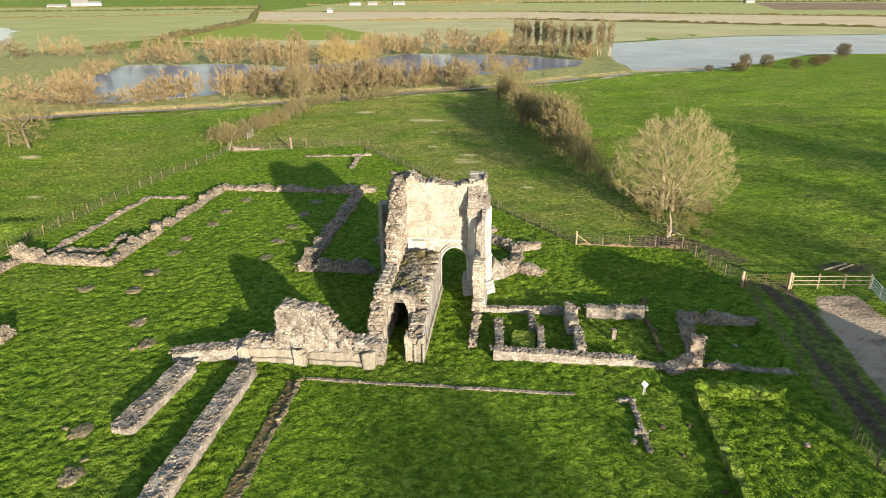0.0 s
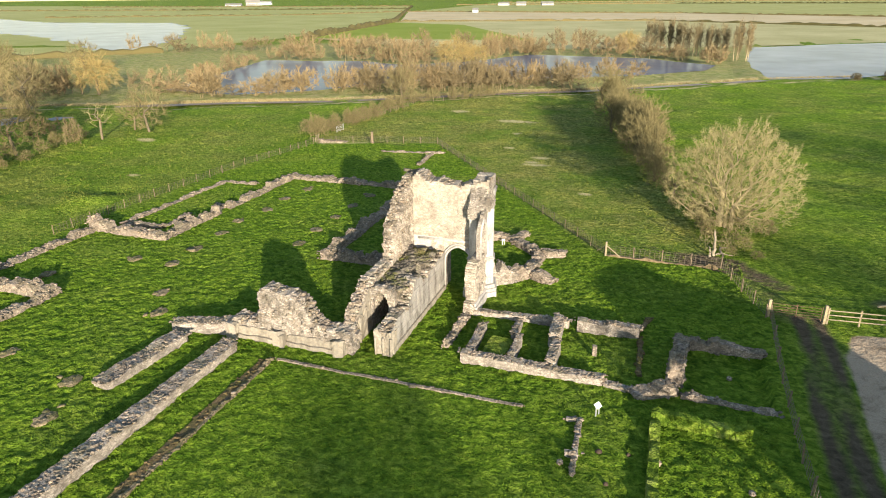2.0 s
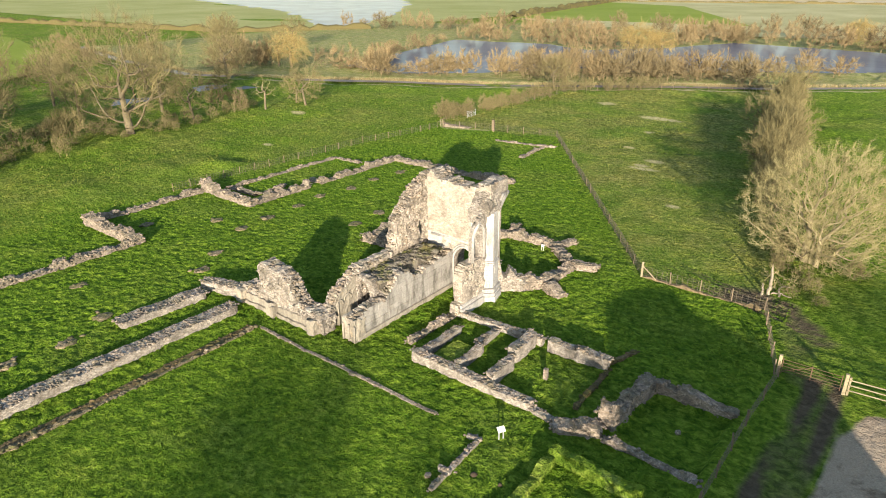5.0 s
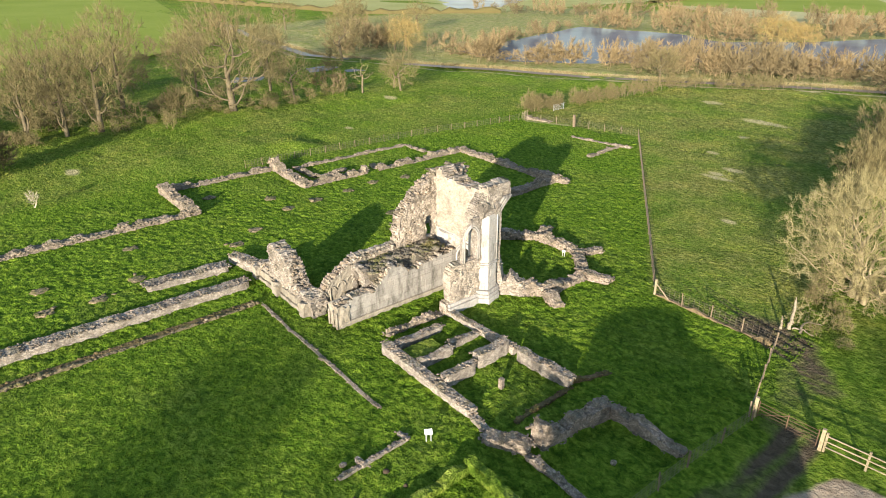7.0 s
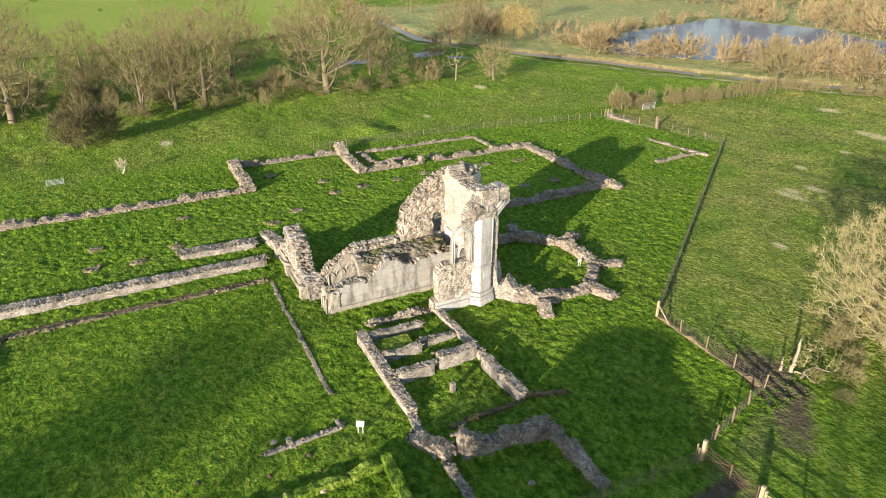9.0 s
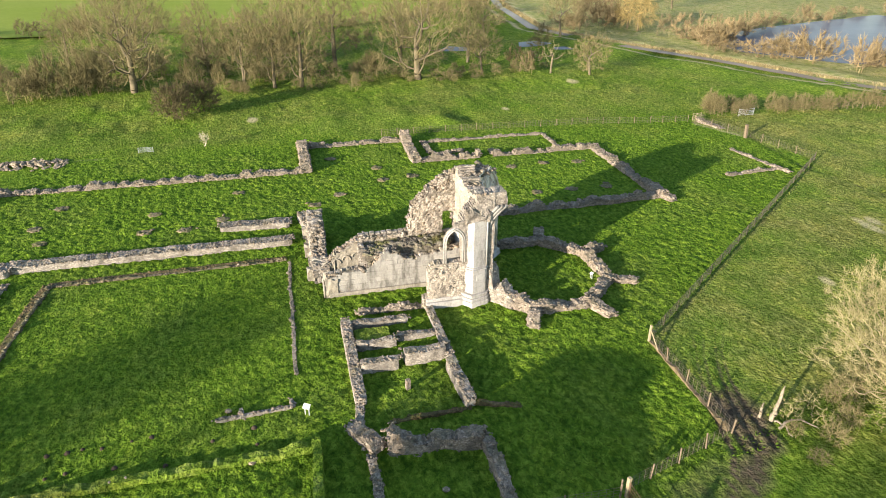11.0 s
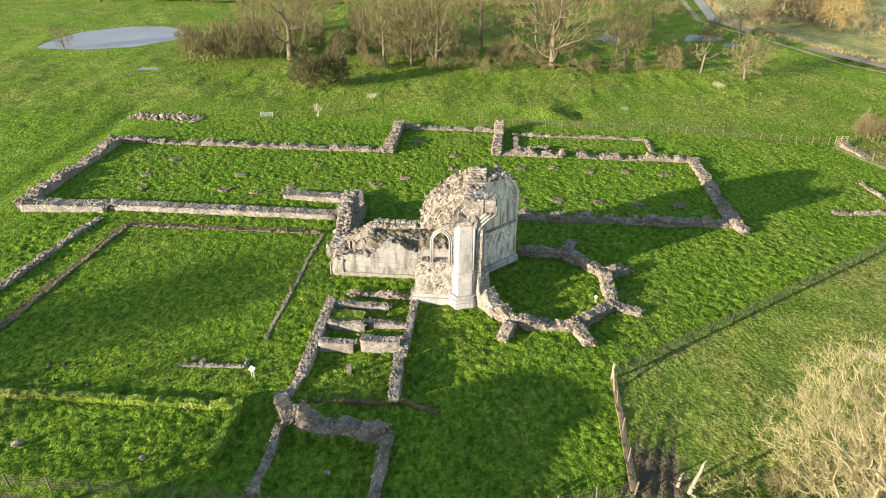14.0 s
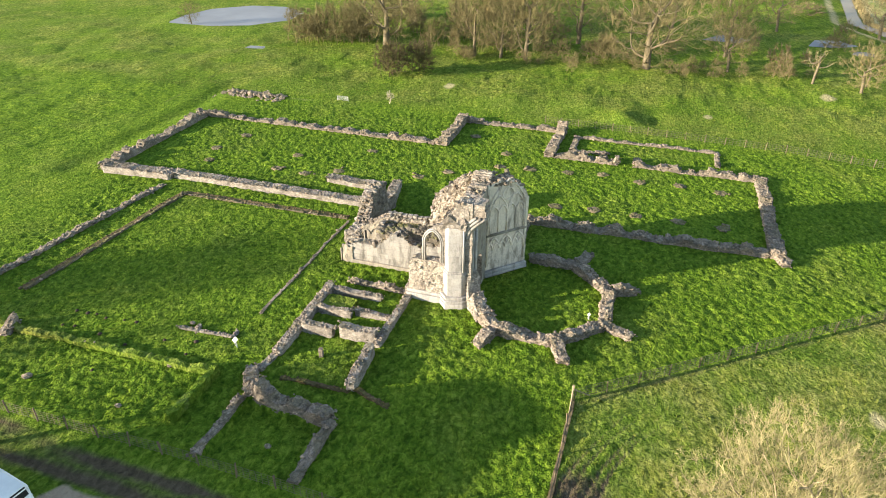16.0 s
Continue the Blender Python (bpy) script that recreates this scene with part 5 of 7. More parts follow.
WALLS = [
    ("nave_wall", [(-16.55, 10), (-16.55, 34.4)], 1.35, (0.7, 0.6), 11, RUBBLE),
    ("nave_wall", [(-15.4, 1.2), (-16.1, 10.2)], 1.7, (0.9, 0.75), 12, RUBBLE),
    ("church_end_wall", [(-15.2, 1.0), (-25, 0.6), (-35.6, 0.6)], 1.5, (1.0, 0.6, 0.8), 13, RUBBLE),
    ("nave_wall", [(-35.9, -0.6), (-35.9, 12), (-35.7, 36.6)], 1.1, (0.7, 0.5, 0.5), 14, RUBBLE),
    ("transept_footing", [(-35.3, 36.8), (-45.2, 36.8)], 1.5, (0.7, 1.0), 15, RUBBLE),
    ("transept_footing", [(-45, 37.6), (-45, 50.4)], 1.0, (0.7, 0.5), 16, RUBBLE),
    ("transept_footing", [(-45.4, 50.8), (-35.6, 50.6)], 1.4, (0.9, 0.8), 17, RUBBLE),
    ("choir_wall", [(-36.1, 51.4), (-36.1, 59)], 1.2, (0.6, 0.7), 18, RUBBLE),
    ("choir_wall", [(-36.1, 61), (-36.1, 75.4)], 1.1, (0.6, 0.45), 19, RUBBLE),
    ("choir_wall", [(-37.9, 61.2), (-36.4, 61.2)], 0.9, (0.6, 0.6), 20, RUBBLE),
    ("church_end_wall", [(-36.1, 75.1), (-18, 74.9)], 1.4, (0.45, 0.6), 21, RUBBLE),
    ("wall_buttress", [(-18.8, 75), (-16.8, 75.6)], 1.2, (0.6, 0.5), 22, RUBBLE),
    ("choir_wall", [(-18.3, 51.6), (-18.5, 74.2)], 1.4, (0.5, 0.55), 23, RUBBLE),
    ("link_wall", [(-18.6, 51.2), (-11.9, 51.3)], 1.3, (0.6, 0.95), 24, RUBBLE),
    ("chapel_footing", [(-43.5, 53.0), (-43.5, 70.6)], 0.6, (0.3, 0.22), 25, RUBBLE),
    ("chapel_footing", [(-43.5, 70.5), (-38.8, 70.6)], 0.6, (0.25, 0.3), 26, RUBBLE),
    ("chapel_footing", [(-43.6, 53.1), (-38.6, 53.1)], 0.75, (0.5, 0.4), 27, RUBBLE),
    ("chapel_footing", [(-38.6, 53.4), (-38.7, 57.5)], 0.55, (0.3, 0.25), 28, RUBBLE),
    ("screen_footing", [(-21.2, 27.6), (-20.6, 34.3)], 1.5, (0.55, 0.6), 29, RUBBLE),
    ("screen_footing", [(-22.2, 35.6), (-17.6, 36.5)], 1.2, (0.7, 1.0), 30, RUBBLE),
    ("cloister_wall", [(6.5, 8.6), (-13.8, 10.4)], 0.75, (0.3, 0.35), 31, RUBBLE),
    ("room_wall", [(-0.9, 37.85), (8.3, 37.85)], 0.8, (0.75, 0.5), 34, RUBBLE),
    ("room_wall", [(-0.5, 38.2), (-0.7, 42.6)], 0.6, (0.6, 0.5), 35, RUBBLE),
    ("room_wall", [(2.3, 38.3), (2.3, 41.2)], 0.5, (0.75, 0.7), 36, FACE),
    ("room_wall", [(1.8, 41.4), (1.7, 44.2)], 0.5, (0.7, 0.35), 37, RUBBLE),
    ("room_wall", [(4.9, 38.3), (4.9, 40.9)], 0.65, (0.95, 1.0), 38, FACE),
    ("room_wall", [(4.6, 41.4), (4.5, 44.3)], 0.8, (1.15, 1.2), 39, FACE),
    ("room_wall", [(-2.2, 44.6), (5.2, 44.6)], 0.6, (0.35, 0.6), 40, RUBBLE),
    ("room_wall", [(5.8, 44.4), (10.1, 44.7)], 0.75, (0.9, 0.9), 41, FACE),
    ("room_wall", [(9.9, 45.1), (10.8, 47.7)], 0.36, (0.2, 0.1), 42, KERB),
    ("room_wall", [(10.4, 39.4), (10.2, 44.4)], 0.32, (0.12, 0.16, 0.1), 43, KERB),
    ("room_wall", [(8.4, 37.8), (10.2, 37.5)], 0.55, (0.25, 0.2), 44, RUBBLE),
    ("vestibule_footing", [(-2.4, 39.0), (-2.35, 44.3)], 0.55, (0.3, 0.6), 45, RUBBLE),
    ("undercroft_wall", [(10.2, 37.0), (12.6, 38.4)], 1.1, (0.6, 0.9), 46, RUBBLE),
    ("undercroft_wall", [(12.9, 37.9), (18.2, 37.8)], 0.6, (0.45, 0.03, 0.08), 47, RUBBLE),
    ("undercroft_wall", [(12.5, 38.9), (12.7, 42), (13.0, 44.6)], 1.1, (0.95, 0.6, 0.55), 48, RUBBLE),
    ("undercroft_wall", [(13.2, 44.8), (18.3, 44.8)], 0.8, (0.55, 0.5, 0.4, 0.3, 0.15), 49, RUBBLE),
    ("undercroft_wall", [(11.2, 16.2), (12.8, 16.6)], 0.8, (0.5, 0.6), 55, RUBBLE),
    ("short_wall", [(7.7, 28.9), (7.5, 33.5)], 0.28, (0.18, 0.14, 0.18), 51, RUBBLE),
    ("short_wall", [(6.7, 33.5), (7.5, 33.6)], 0.3, (0.14, 0.14), 52, RUBBLE),
    ("short_wall", [(7.1, 30.4), (7.8, 30.5)], 0.3, (0.3, 0.2), 56, RUBBLE),
    ("building_footing", [(-30.9, 92.8), (-21.4, 94.2)], 0.55, (0.15, 0.3), 53, RUBBLE),
    ("building_footing", [(-22.4, 86.1), (-23.0, 93.8)], 0.6, (0.3, 0.25), 54, RUBBLE),
]
for k, (nm, pts, w, h, seed, mt) in enumerate(WALLS):
    dressed = (nm in ("room_wall", "screen_footing", "short_wall") or k < 2) and mt is not KERB
    low_wall(nm, pts, w, h, WALL_LABELS[nm] if mt is RUBBLE else ("pale dressed-stone room wall stub" if mt is FACE else "worn turf-covered wall line"), seed,
             FACE if dressed else mt, 0.8 if mt is KERB else 1.0, 0.15 if mt is FACE else (0.1 if mt is KERB else 0.5), 0.35 if dressed else (0.8 if mt is KERB else 0.9),
             ragged=0.12 if dressed else (0.2 if k < 2 else 0.85), faced=dressed, foot=0.65 if nm == "undercroft_wall" else 0.12)
for pts, seed in (([(7.2, 12.6), (-12.8, 13.8)], 60), ([(-13.0, 14.0), (-13.3, 33.5)], 61)):
    low_wall("cloister_kerb", pts, 0.75, 0.07, "worn brown earth edge of the cloister walk", seed, KERB, 0.4, 0.0, ragged=0.4)
    low_wall("cloister_edging", [(x + (0.42 if seed == 61 else 0), y + (0.42 if seed == 60 else 0)) for x, y in pts], 0.2, 0.13, "thin broken line of edging stones in grass", seed + 200, SUNK, 1.0, 0.15, ragged=1.2)
low_wall("stone_gutter", [(-12.6, 34.0), (4.1, 33.9)], 0.3, 0.06, "grey stone gutter line in grass", 62, RUBBLE, 0.3, 0.0, ragged=0.3)
low_wall("turf_bank", [(11.3, 34.8), (16.5, 34.7)], 0.6, 0.75, "grass-grown bank over buried wall", 63, GRASS, 0.0, 0.05, 0.9, ragged=0.4)
low_wall("turf_bank", [(11.9, 14), (11.5, 34.6)], 0.6, 0.5, "grass-grown bank over buried wall", 64, GRASS, 0.0, 0.08, 0.9, ragged=0.4)
low_wall("turf_bench", [(1.05, 38.35), (1.1, 40.9)], 1.8, (0.6, 0.5), "grass-topped stone bench in a room", 65, GRASS, 0.0, 0.0, 0.6, ragged=0.12)
# octagon footing with radial buttresses
VERT = [(CX + 6.1 * math.cos(radians(a)), CY + 6.1 * math.sin(radians(a))) for a in (157.5, 112.5, 67.5, 22.5, -22.5, -67.5)]
low_wall("octagon_wall", [(-10.9, 53.2), VERT[0], VERT[1], VERT[2], VERT[3], VERT[4], (-1.0, 50.9)], 1.1, (0.9, 0.8, 0.75, 0.7, 0.7, 0.75, 1.1), "low octagonal chapter house wall", 66, RUBBLE, 1.0, 0.5)
for k, a in enumerate((157.5, 112.5, 67.5, 22.5, -22.5)):
    c, s = math.cos(radians(a)), math.sin(radians(a))
    low_wall("octagon_buttress", [(CX + 6.5 * c, CY + 6.5 * s), (CX + 8.5 * c, CY + 8.5 * s)], 1.0, (0.75, 0.55), "stub of a radial buttress", 67 + k, RUBBLE, 1.0, 0.4)
low_wall("broken_wall", [(-2.4, 49.9), (-0.6, 51.3)], 1.2, (3.1, 2.2, 1.1), "steep broken end of wall core", 73, FACE, 0.9, 0.6)

MOLES = [(8.4, 19.5), (8.4, 20.6), (8.3, 21.4), (8.5, 22.5), (8.3, 24.1), (8.2, 25.2), (10.1, 20.9), (10.3, 19.9), (10.3, 23.5), (13.9, 26.1), (10.8, 26.3), (8.8, 31.2), (10.3, 31.4), (9.4, 28.8)]
# pier bases, rubble bank, posts and boards
PIERS = [(-30.6, 29.0), (-26.4, 20.6), (-25.4, 9.5), (-30.4, 10.7), (-21.8, 10.9), (-22.1, 20.2), (-27.4, 40.0), (-25.1, 37.1), (-30.9, 45.5), (-35.0, 45.4), (-39.7, 40.1), (-31.2, 49.2), (-31.7, 53.6), (-32.4, 57.6), (-31.5, 61.8), (-31.4, 70.6), (-22.5, 53.6), (-22.9, 57.6), (-22.9, 61.9), (-22.9, 66.1), (-22.8, 70.5), (-31.9, 66.2), (-23.6, 27.6), (-21.8, 24.1)]
for k, (x, y) in enumerate(PIERS):
    rng = np.random.default_rng(300 + k)
    b = thing("pier_base", (x, y, 0), "flat worn pier base stones in grass", "pier base", "pier bases of the church")
    n = 14
    bm = bmesh.new()
    vs = []
    for r, z in ((0.62, -0.05), (0.55, 0.07), (0.3, 0.1)):
        vs.append([bm.verts.new((r * (1 + 0.2 * rng.uniform(-1, 1)) * math.cos(2 * math.pi * i / n), 1.2 * r * (1 + 0.2 * rng.uniform(-1, 1)) * math.sin(2 * math.pi * i / n), z + 0.03 * rng.uniform(-1, 1))) for i in range(n)])
    for a, c in zip(vs, vs[1:]):
        for i in range(n):
            bm.faces.new((a[i], a[(i + 1) % n], c[(i + 1) % n], c[i]))
    bm.faces.new(vs[-1])
    part("bed", bm, SUNK, b)
    m = int(rng.integers(4, 9))
    v, f = stones_np(np.column_stack([rng.normal(0, 0.3, m), rng.normal(0, 0.35, m), np.full(m, 0.09)]), rng.uniform(0.15, 0.3, m), rng, 0.4)
    tagged(link_mesh("rubble", v, f, SUNK, b), kind="stuff")
heap = thing("stone_heap", (-46.2, 2.0, 0), "long loose heap of pale building stones", "stone heap")
rng = np.random.default_rng(80)
for k in range(230):
    v, u = rng.normal(0, 1.0), rng.uniform(-1, 1)
    o = new("stone", big_stone_mesh(k))
    o.parent = heap
    sc = rng.uniform(0.25, 0.8) * (1 - 0.3 * abs(u))
    o.matrix_basis = pose(0.85 * v, 5.6 * u, max(0.02, 0.5 * math.exp(-v * v) * (1 - 0.8 * u * u) * rng.uniform(0.4, 1.0)), rng.uniform(-30, 30), rng.uniform(-30, 30), rng.uniform(0, 360)) @ Matrix.Diagonal((sc, sc, sc * rng.uniform(0.7, 1.2), 1))


def post(name, x, y, h, label, material=WOOD, w=0.12, cat="post", lean=0.0):
    b = thing(name, (x, y, 0), label, cat)
    bm = box_bm((w, w, h + 0.2), (0, 0, h / 2 - 0.1), 0.012, pose(0, 0, 0, lean, 0, 12))
    part("shaft", bm, material, b)
    return b


post("stone_stump", 7.4, 41.1, 0.75, "weathered stone pillar stump in grass", RUBBLE, 0.3, "stone stump")
post("timber_post", -35.0, 97.9, 1.9, "tall weathered timber post", WOOD, 0.36, "post", 5)


def sign(x, y, h, w, d, label, rz, tilt=35):
    b = thing("information_sign", (x, y, 0), label, "sign", rz=rz)
    part("leg", box_bm((0.06, 0.06, h), (-w * 0.3, 0, h / 2 - 0.05)), STEEL, b)
    part("leg", box_bm((0.06, 0.06, h), (w * 0.3, 0, h / 2 - 0.05)), STEEL, b)
    part("panel", box_bm((w, d, 0.03), (0, 0, h), 0.006, pose(0, 0, 0, tilt, 0, 0)), WHITE, b, "white tilted panel")
    return b


sign(8.35, 34.45, 0.65, 0.46, 0.34, "small white tilted information panel on legs", 60)
sign(-3.4, 59.4, 0.45, 0.3, 0.22, "small white tilted information panel on legs", 20)
b = thing("metal_hurdle", (-47.9, 16.6, 0), "small grey metal hurdle in grass", "hurdle")
for k in range(2):
    part("leg", box_bm((0.05, 0.05, 0.8), (0, -0.9 + 1.8 * k, 0.35)), STEEL, b)
for k in range(5):
    part("bar", box_bm((0.03, 1.8, 0.03), (0, 0, 0.15 + 0.14 * k)), STEEL, b)


# ---- trees ----
def tubes(segs, sides):
    a = np.array([s[0] for s in segs])
    b = np.array([s[1] for s in segs])
    ra = np.array([s[2] for s in segs])
    rb = np.array([s[3] for s in segs])
    d = b - a
    d /= np.linalg.norm(d, axis=1)[:, None] + 1e-9
    ref = np.where(np.abs(d[:, 2:3]) > 0.9, np.array([[1.0, 0, 0]]), np.array([[0, 0, 1.0]]))
    u = np.cross(d, ref)
    u /= np.linalg.norm(u, axis=1)[:, None] + 1e-9
    w = np.cross(d, u)
    ang = np.arange(sides) * 2 * np.pi / sides
    ring = u[:, None, :] * np.cos(ang)[None, :, None] + w[:, None, :] * np.sin(ang)[None, :, None]
    v = np.concatenate([a[:, None] + ring * ra[:, None, None], b[:, None] + ring * rb[:, None, None]], 1)
    k = np.arange(sides)
    f = np.stack([k, (k + 1) % sides, sides + (k + 1) % sides, sides + k], 1)
    f = f[None] + (np.arange(len(segs)) * 2 * sides)[:, None, None]
    return v.reshape(-1, 3), f.reshape(-1, 4)


def ribbons(a, b, ra, rb, seed):
    """Fine twigs as narrow strips, each turned its own way."""
    rng = np.random.default_rng(seed)
    d = b - a
    u = np.cross(d, rng.normal(0, 1, d.shape))
    u /= np.linalg.norm(u, axis=1)[:, None] + 1e-9
    v = np.stack([a - u * ra[:, None], a + u * ra[:, None], b + u * rb[:, None], b - u * rb[:, None]], 1)
    return v.reshape(-1, 3), np.arange(len(a) * 4).reshape(-1, 4)


def branching(rng, height, radius, base, n, roots, leader, reach=0.35, hollow=0.55):
    """Nodes spread through a lobed dome, each joined to the limb that it reaches by the shortest way: places, parents and loads."""
    d = rng.normal(0, 1, (n, 3))
    d /= np.linalg.norm(d, axis=1)[:, None]
    lobes = np.array([1 + 0.35 * noise.noise((q[0] * 1.9 + height, q[1] * 1.9, q[2] * 1.9)) + 0.25 * noise.noise((q[0] * 4.5, q[1] * 4.5 + height, q[2] * 4.5)) for q in d])
    rad = (hollow ** 3 + (1 - hollow ** 3) * rng.uniform(0, 1, n)) ** (1 / 3) * lobes
    rad *= np.where(rng.uniform(0, 1, n) < 0.2, rng.uniform(0.3, 1, n), 1.0)
    hz = (height - base) / 2
    T = np.column_stack([d[:, 0] * rad * radius, d[:, 1] * rad * radius, base + hz + d[:, 2] * rad * hz])
    T[:, 2] = np.where(T[:, 2] < 0.3, 0.3 + rng.uniform(0, 1.2, n), T[:, 2])
    P, par, run = [], [], []
    for rx, ry in roots:
        m = max(2, int(leader / 0.7))
        bx, by = rng.normal(0, 0.09, 2)
        for k in range(m + 1):
            P.append((rx + bx * k * 0.35 + rng.normal(0, 0.03), ry + by * k * 0.35 + rng.normal(0, 0.03), -0.15 + (leader + 0.15) * k / m))
            par.append(len(P) - 2 if k else -1)
            run.append(leader * k / m)
    P, run = [np.array(p) for p in P], list(run)
    low = max(2, int(0.55 * max(base, 1.0) / max(leader, 0.1) * (len(P) / len(roots))))
    best, frm = np.full(n, 1e9), np.zeros(n, int)

    def offer(i):
        c = np.linalg.norm(T - P[i], axis=1) + reach * run[i]
        w = c < best
        best[w], frm[w] = c[w], i
    for i in range(len(P)):
        if (i % (len(P) // len(roots))) >= low or len(roots) > 1:
            offer(i)
    left = np.ones(n, bool)
    for _ in range(n):
        k = int(np.argmin(np.where(left, best, 1e12)))
        left[k] = False
        i = frm[k]
        P.append(T[k])
        par.append(i)
        run.append(run[i] + float(np.linalg.norm(T[k] - P[i])))
        offer(len(P) - 1)
    P, par = np.array(P), np.array(par)
    load = np.ones(len(P))
    for i in range(len(P) - 1, -1, -1):
        if par[i] >= 0:
            load[par[i]] += load[i]
    first = len(P) - n
    for _ in range(2):
        Q = P.copy()
        kid, num = np.zeros_like(P), np.zeros(len(P))
        np.add.at(kid, par[first:], P[first:] * load[first:, None])
        np.add.at(num, par[first:], load[first:])
        ok = (np.arange(len(P)) >= first) & (num > 0)
        Q[ok] = 0.5 * P[ok] + 0.25 * P[par[ok]] + 0.25 * kid[ok] / num[ok][:, None]
        P = Q
    return P, par, load


def make_plant(name, at, height, radius, n, seed, label, cat, wood, twig, base=None, leader=None, roots=((0, 0),), trunk_r=0.3, twigs=6, tlen=0.9, tr=0.014, droop=0.45, thick=0.045, reach=0.35, hollow=0.55, fine=False):
    """A bare tree or bush: limbs that thin with their load, and a haze of twigs at their ends."""
    rng = np.random.default_rng(seed)
    base = 0.22 * height if base is None else base
    P, par, load = branching(rng, height, radius, base, n, roots, 0.45 * height if leader is None else leader, reach, hollow)
    r = np.maximum(trunk_r * (load / load.max()) ** 0.6, 0.8 * tr)
    e = np.nonzero(par >= 0)[0]
    a, b, r0, r1 = P[par[e]], P[e], np.minimum(r[par[e]], r[e] * 1.5), r[e]
    big = r1 > thick
    t = thing(name, at, label, cat)
    if big.any():
        v, f = tubes(list(zip(a[big], b[big], r0[big], r1[big])), 6)
        link_mesh("trunk", v, f, wood, t, "", True)
    ends = np.nonzero((load < 10) & (par >= 0))[0]
    src = np.repeat(ends, twigs)
    mid = np.array([0, 0, base + 0.3 * (height - base)])
    out = P[src] - mid
    out /= np.linalg.norm(out, axis=1)[:, None] + 1e-9
    d = 0.7 * out + np.array([0, 0, droop]) + rng.normal(0, 0.55, out.shape)
    d /= np.linalg.norm(d, axis=1)[:, None]
    L = tlen * rng.uniform(0.35, 1.0, len(src))
    s0 = P[src] + (P[par[src]] - P[src]) * rng.uniform(0, 0.8, len(src))[:, None]
    s1 = s0 + d * (L * 0.55)[:, None]
    s2 = s1 + (d + rng.normal(0, 0.3, d.shape) + np.array([0, 0, 0.35 * np.sign(droop)])) * (L * 0.45)[:, None]
    w = np.full(len(src), tr)
    if fine:
        A, B, ra, rb = [a[~big], s0, s1], [b[~big], s1, s2], [w, 0.75 * w], [0.75 * w, 0.35 * w]
    else:
        A, B, ra, rb = [a[~big], s0], [b[~big], s2], [w], [0.4 * w]
    v, f = ribbons(np.concatenate(A), np.concatenate(B), np.concatenate([np.minimum(r0[~big], thick)] + ra), np.concatenate([r1[~big]] + rb), seed)
    tagged(link_mesh("crown", v, f, twig, t), kind="stuff" if cat == "bush" else "")
    return t


def make_bush(name, at, height, width, n, seed, label, material, stems=6, cat="bush", **how):
    rng = np.random.default_rng(seed + 7)
    roots = [tuple(rng.normal(0, 0.16 * width, 2)) for _ in range(stems)]
    how = dict(dict(base=0.03 * height, leader=0.3 * height, trunk_r=0.07, twigs=6, tlen=0.22 * height, tr=0.016, droop=0.7, thick=0.2, reach=0.15, hollow=0.4), **how)
    return make_plant(name, at, height, width / 2, n, seed, label, cat, BARK, material, roots=roots, **how)


ASH = make_plant("old_ash_tree", (17.2, 71.2, 0), 10.9, 6.2, 3600, 5, "spreading bare ash tree beside the paddock fence", "tree", BARK_PALE, TWIG_PALE, base=-0.8, leader=4.5, roots=((0, 0), (0.5, -0.4), (-0.5, 0.3)), trunk_r=0.4, twigs=10, tlen=0.68, tr=0.0105, droop=0.3, thick=0.03, reach=0.17, hollow=0.48, fine=True)
ASH.scale = (1.0, 0.86, 1.0)
OAK = make_plant("park_tree", (-80.6, 60.2, 0), 19.5, 10.8, 1600, 11, "large bare parkland tree with a domed crown", "tree", BARK, TWIG, base=1.6, leader=8.0, trunk_r=0.7, twigs=8, tlen=1.4, tr=0.019, droop=0.3, thick=0.08, reach=0.14, hollow=0.45)
OAK2 = make_plant("park_tree", (-80.4, 38.4, 0), 16.5, 5.6, 950, 12, "tall bare parkland tree with slender limbs", "tree", BARK, TWIG, base=2.0, leader=9.0, trunk_r=0.42, twigs=8, tlen=1.2, tr=0.019, thick=0.08, reach=0.14, hollow=0.35)
OAK3 = make_plant("park_tree", (-76.2, 93.4, 0), 8.5, 4.2, 330, 13, "small bare parkland tree", "tree", BARK, TWIG, base=0.9, leader=3.5, trunk_r=0.24, twigs=8, tlen=0.9, tr=0.02, thick=0.07, reach=0.14, hollow=0.4)
make_plant("dead_tree", (-80.5, 87.0, 0), 6.0, 2.6, 70, 14, "bleached dead tree with few broken limbs", "tree", BARK, TWIG_PALE, base=2.0, leader=3.5, trunk_r=0.22, twigs=2, tlen=0.8, tr=0.02, thick=0.04, reach=0.14)


def again(src, x, y, s=1.0, rz=0.0, sz=None, z=0.0):
    o = copy_thing(src, pose(x, y, z, 0, 0, rz))
    o.scale = (s, s, sz or s)
    return o


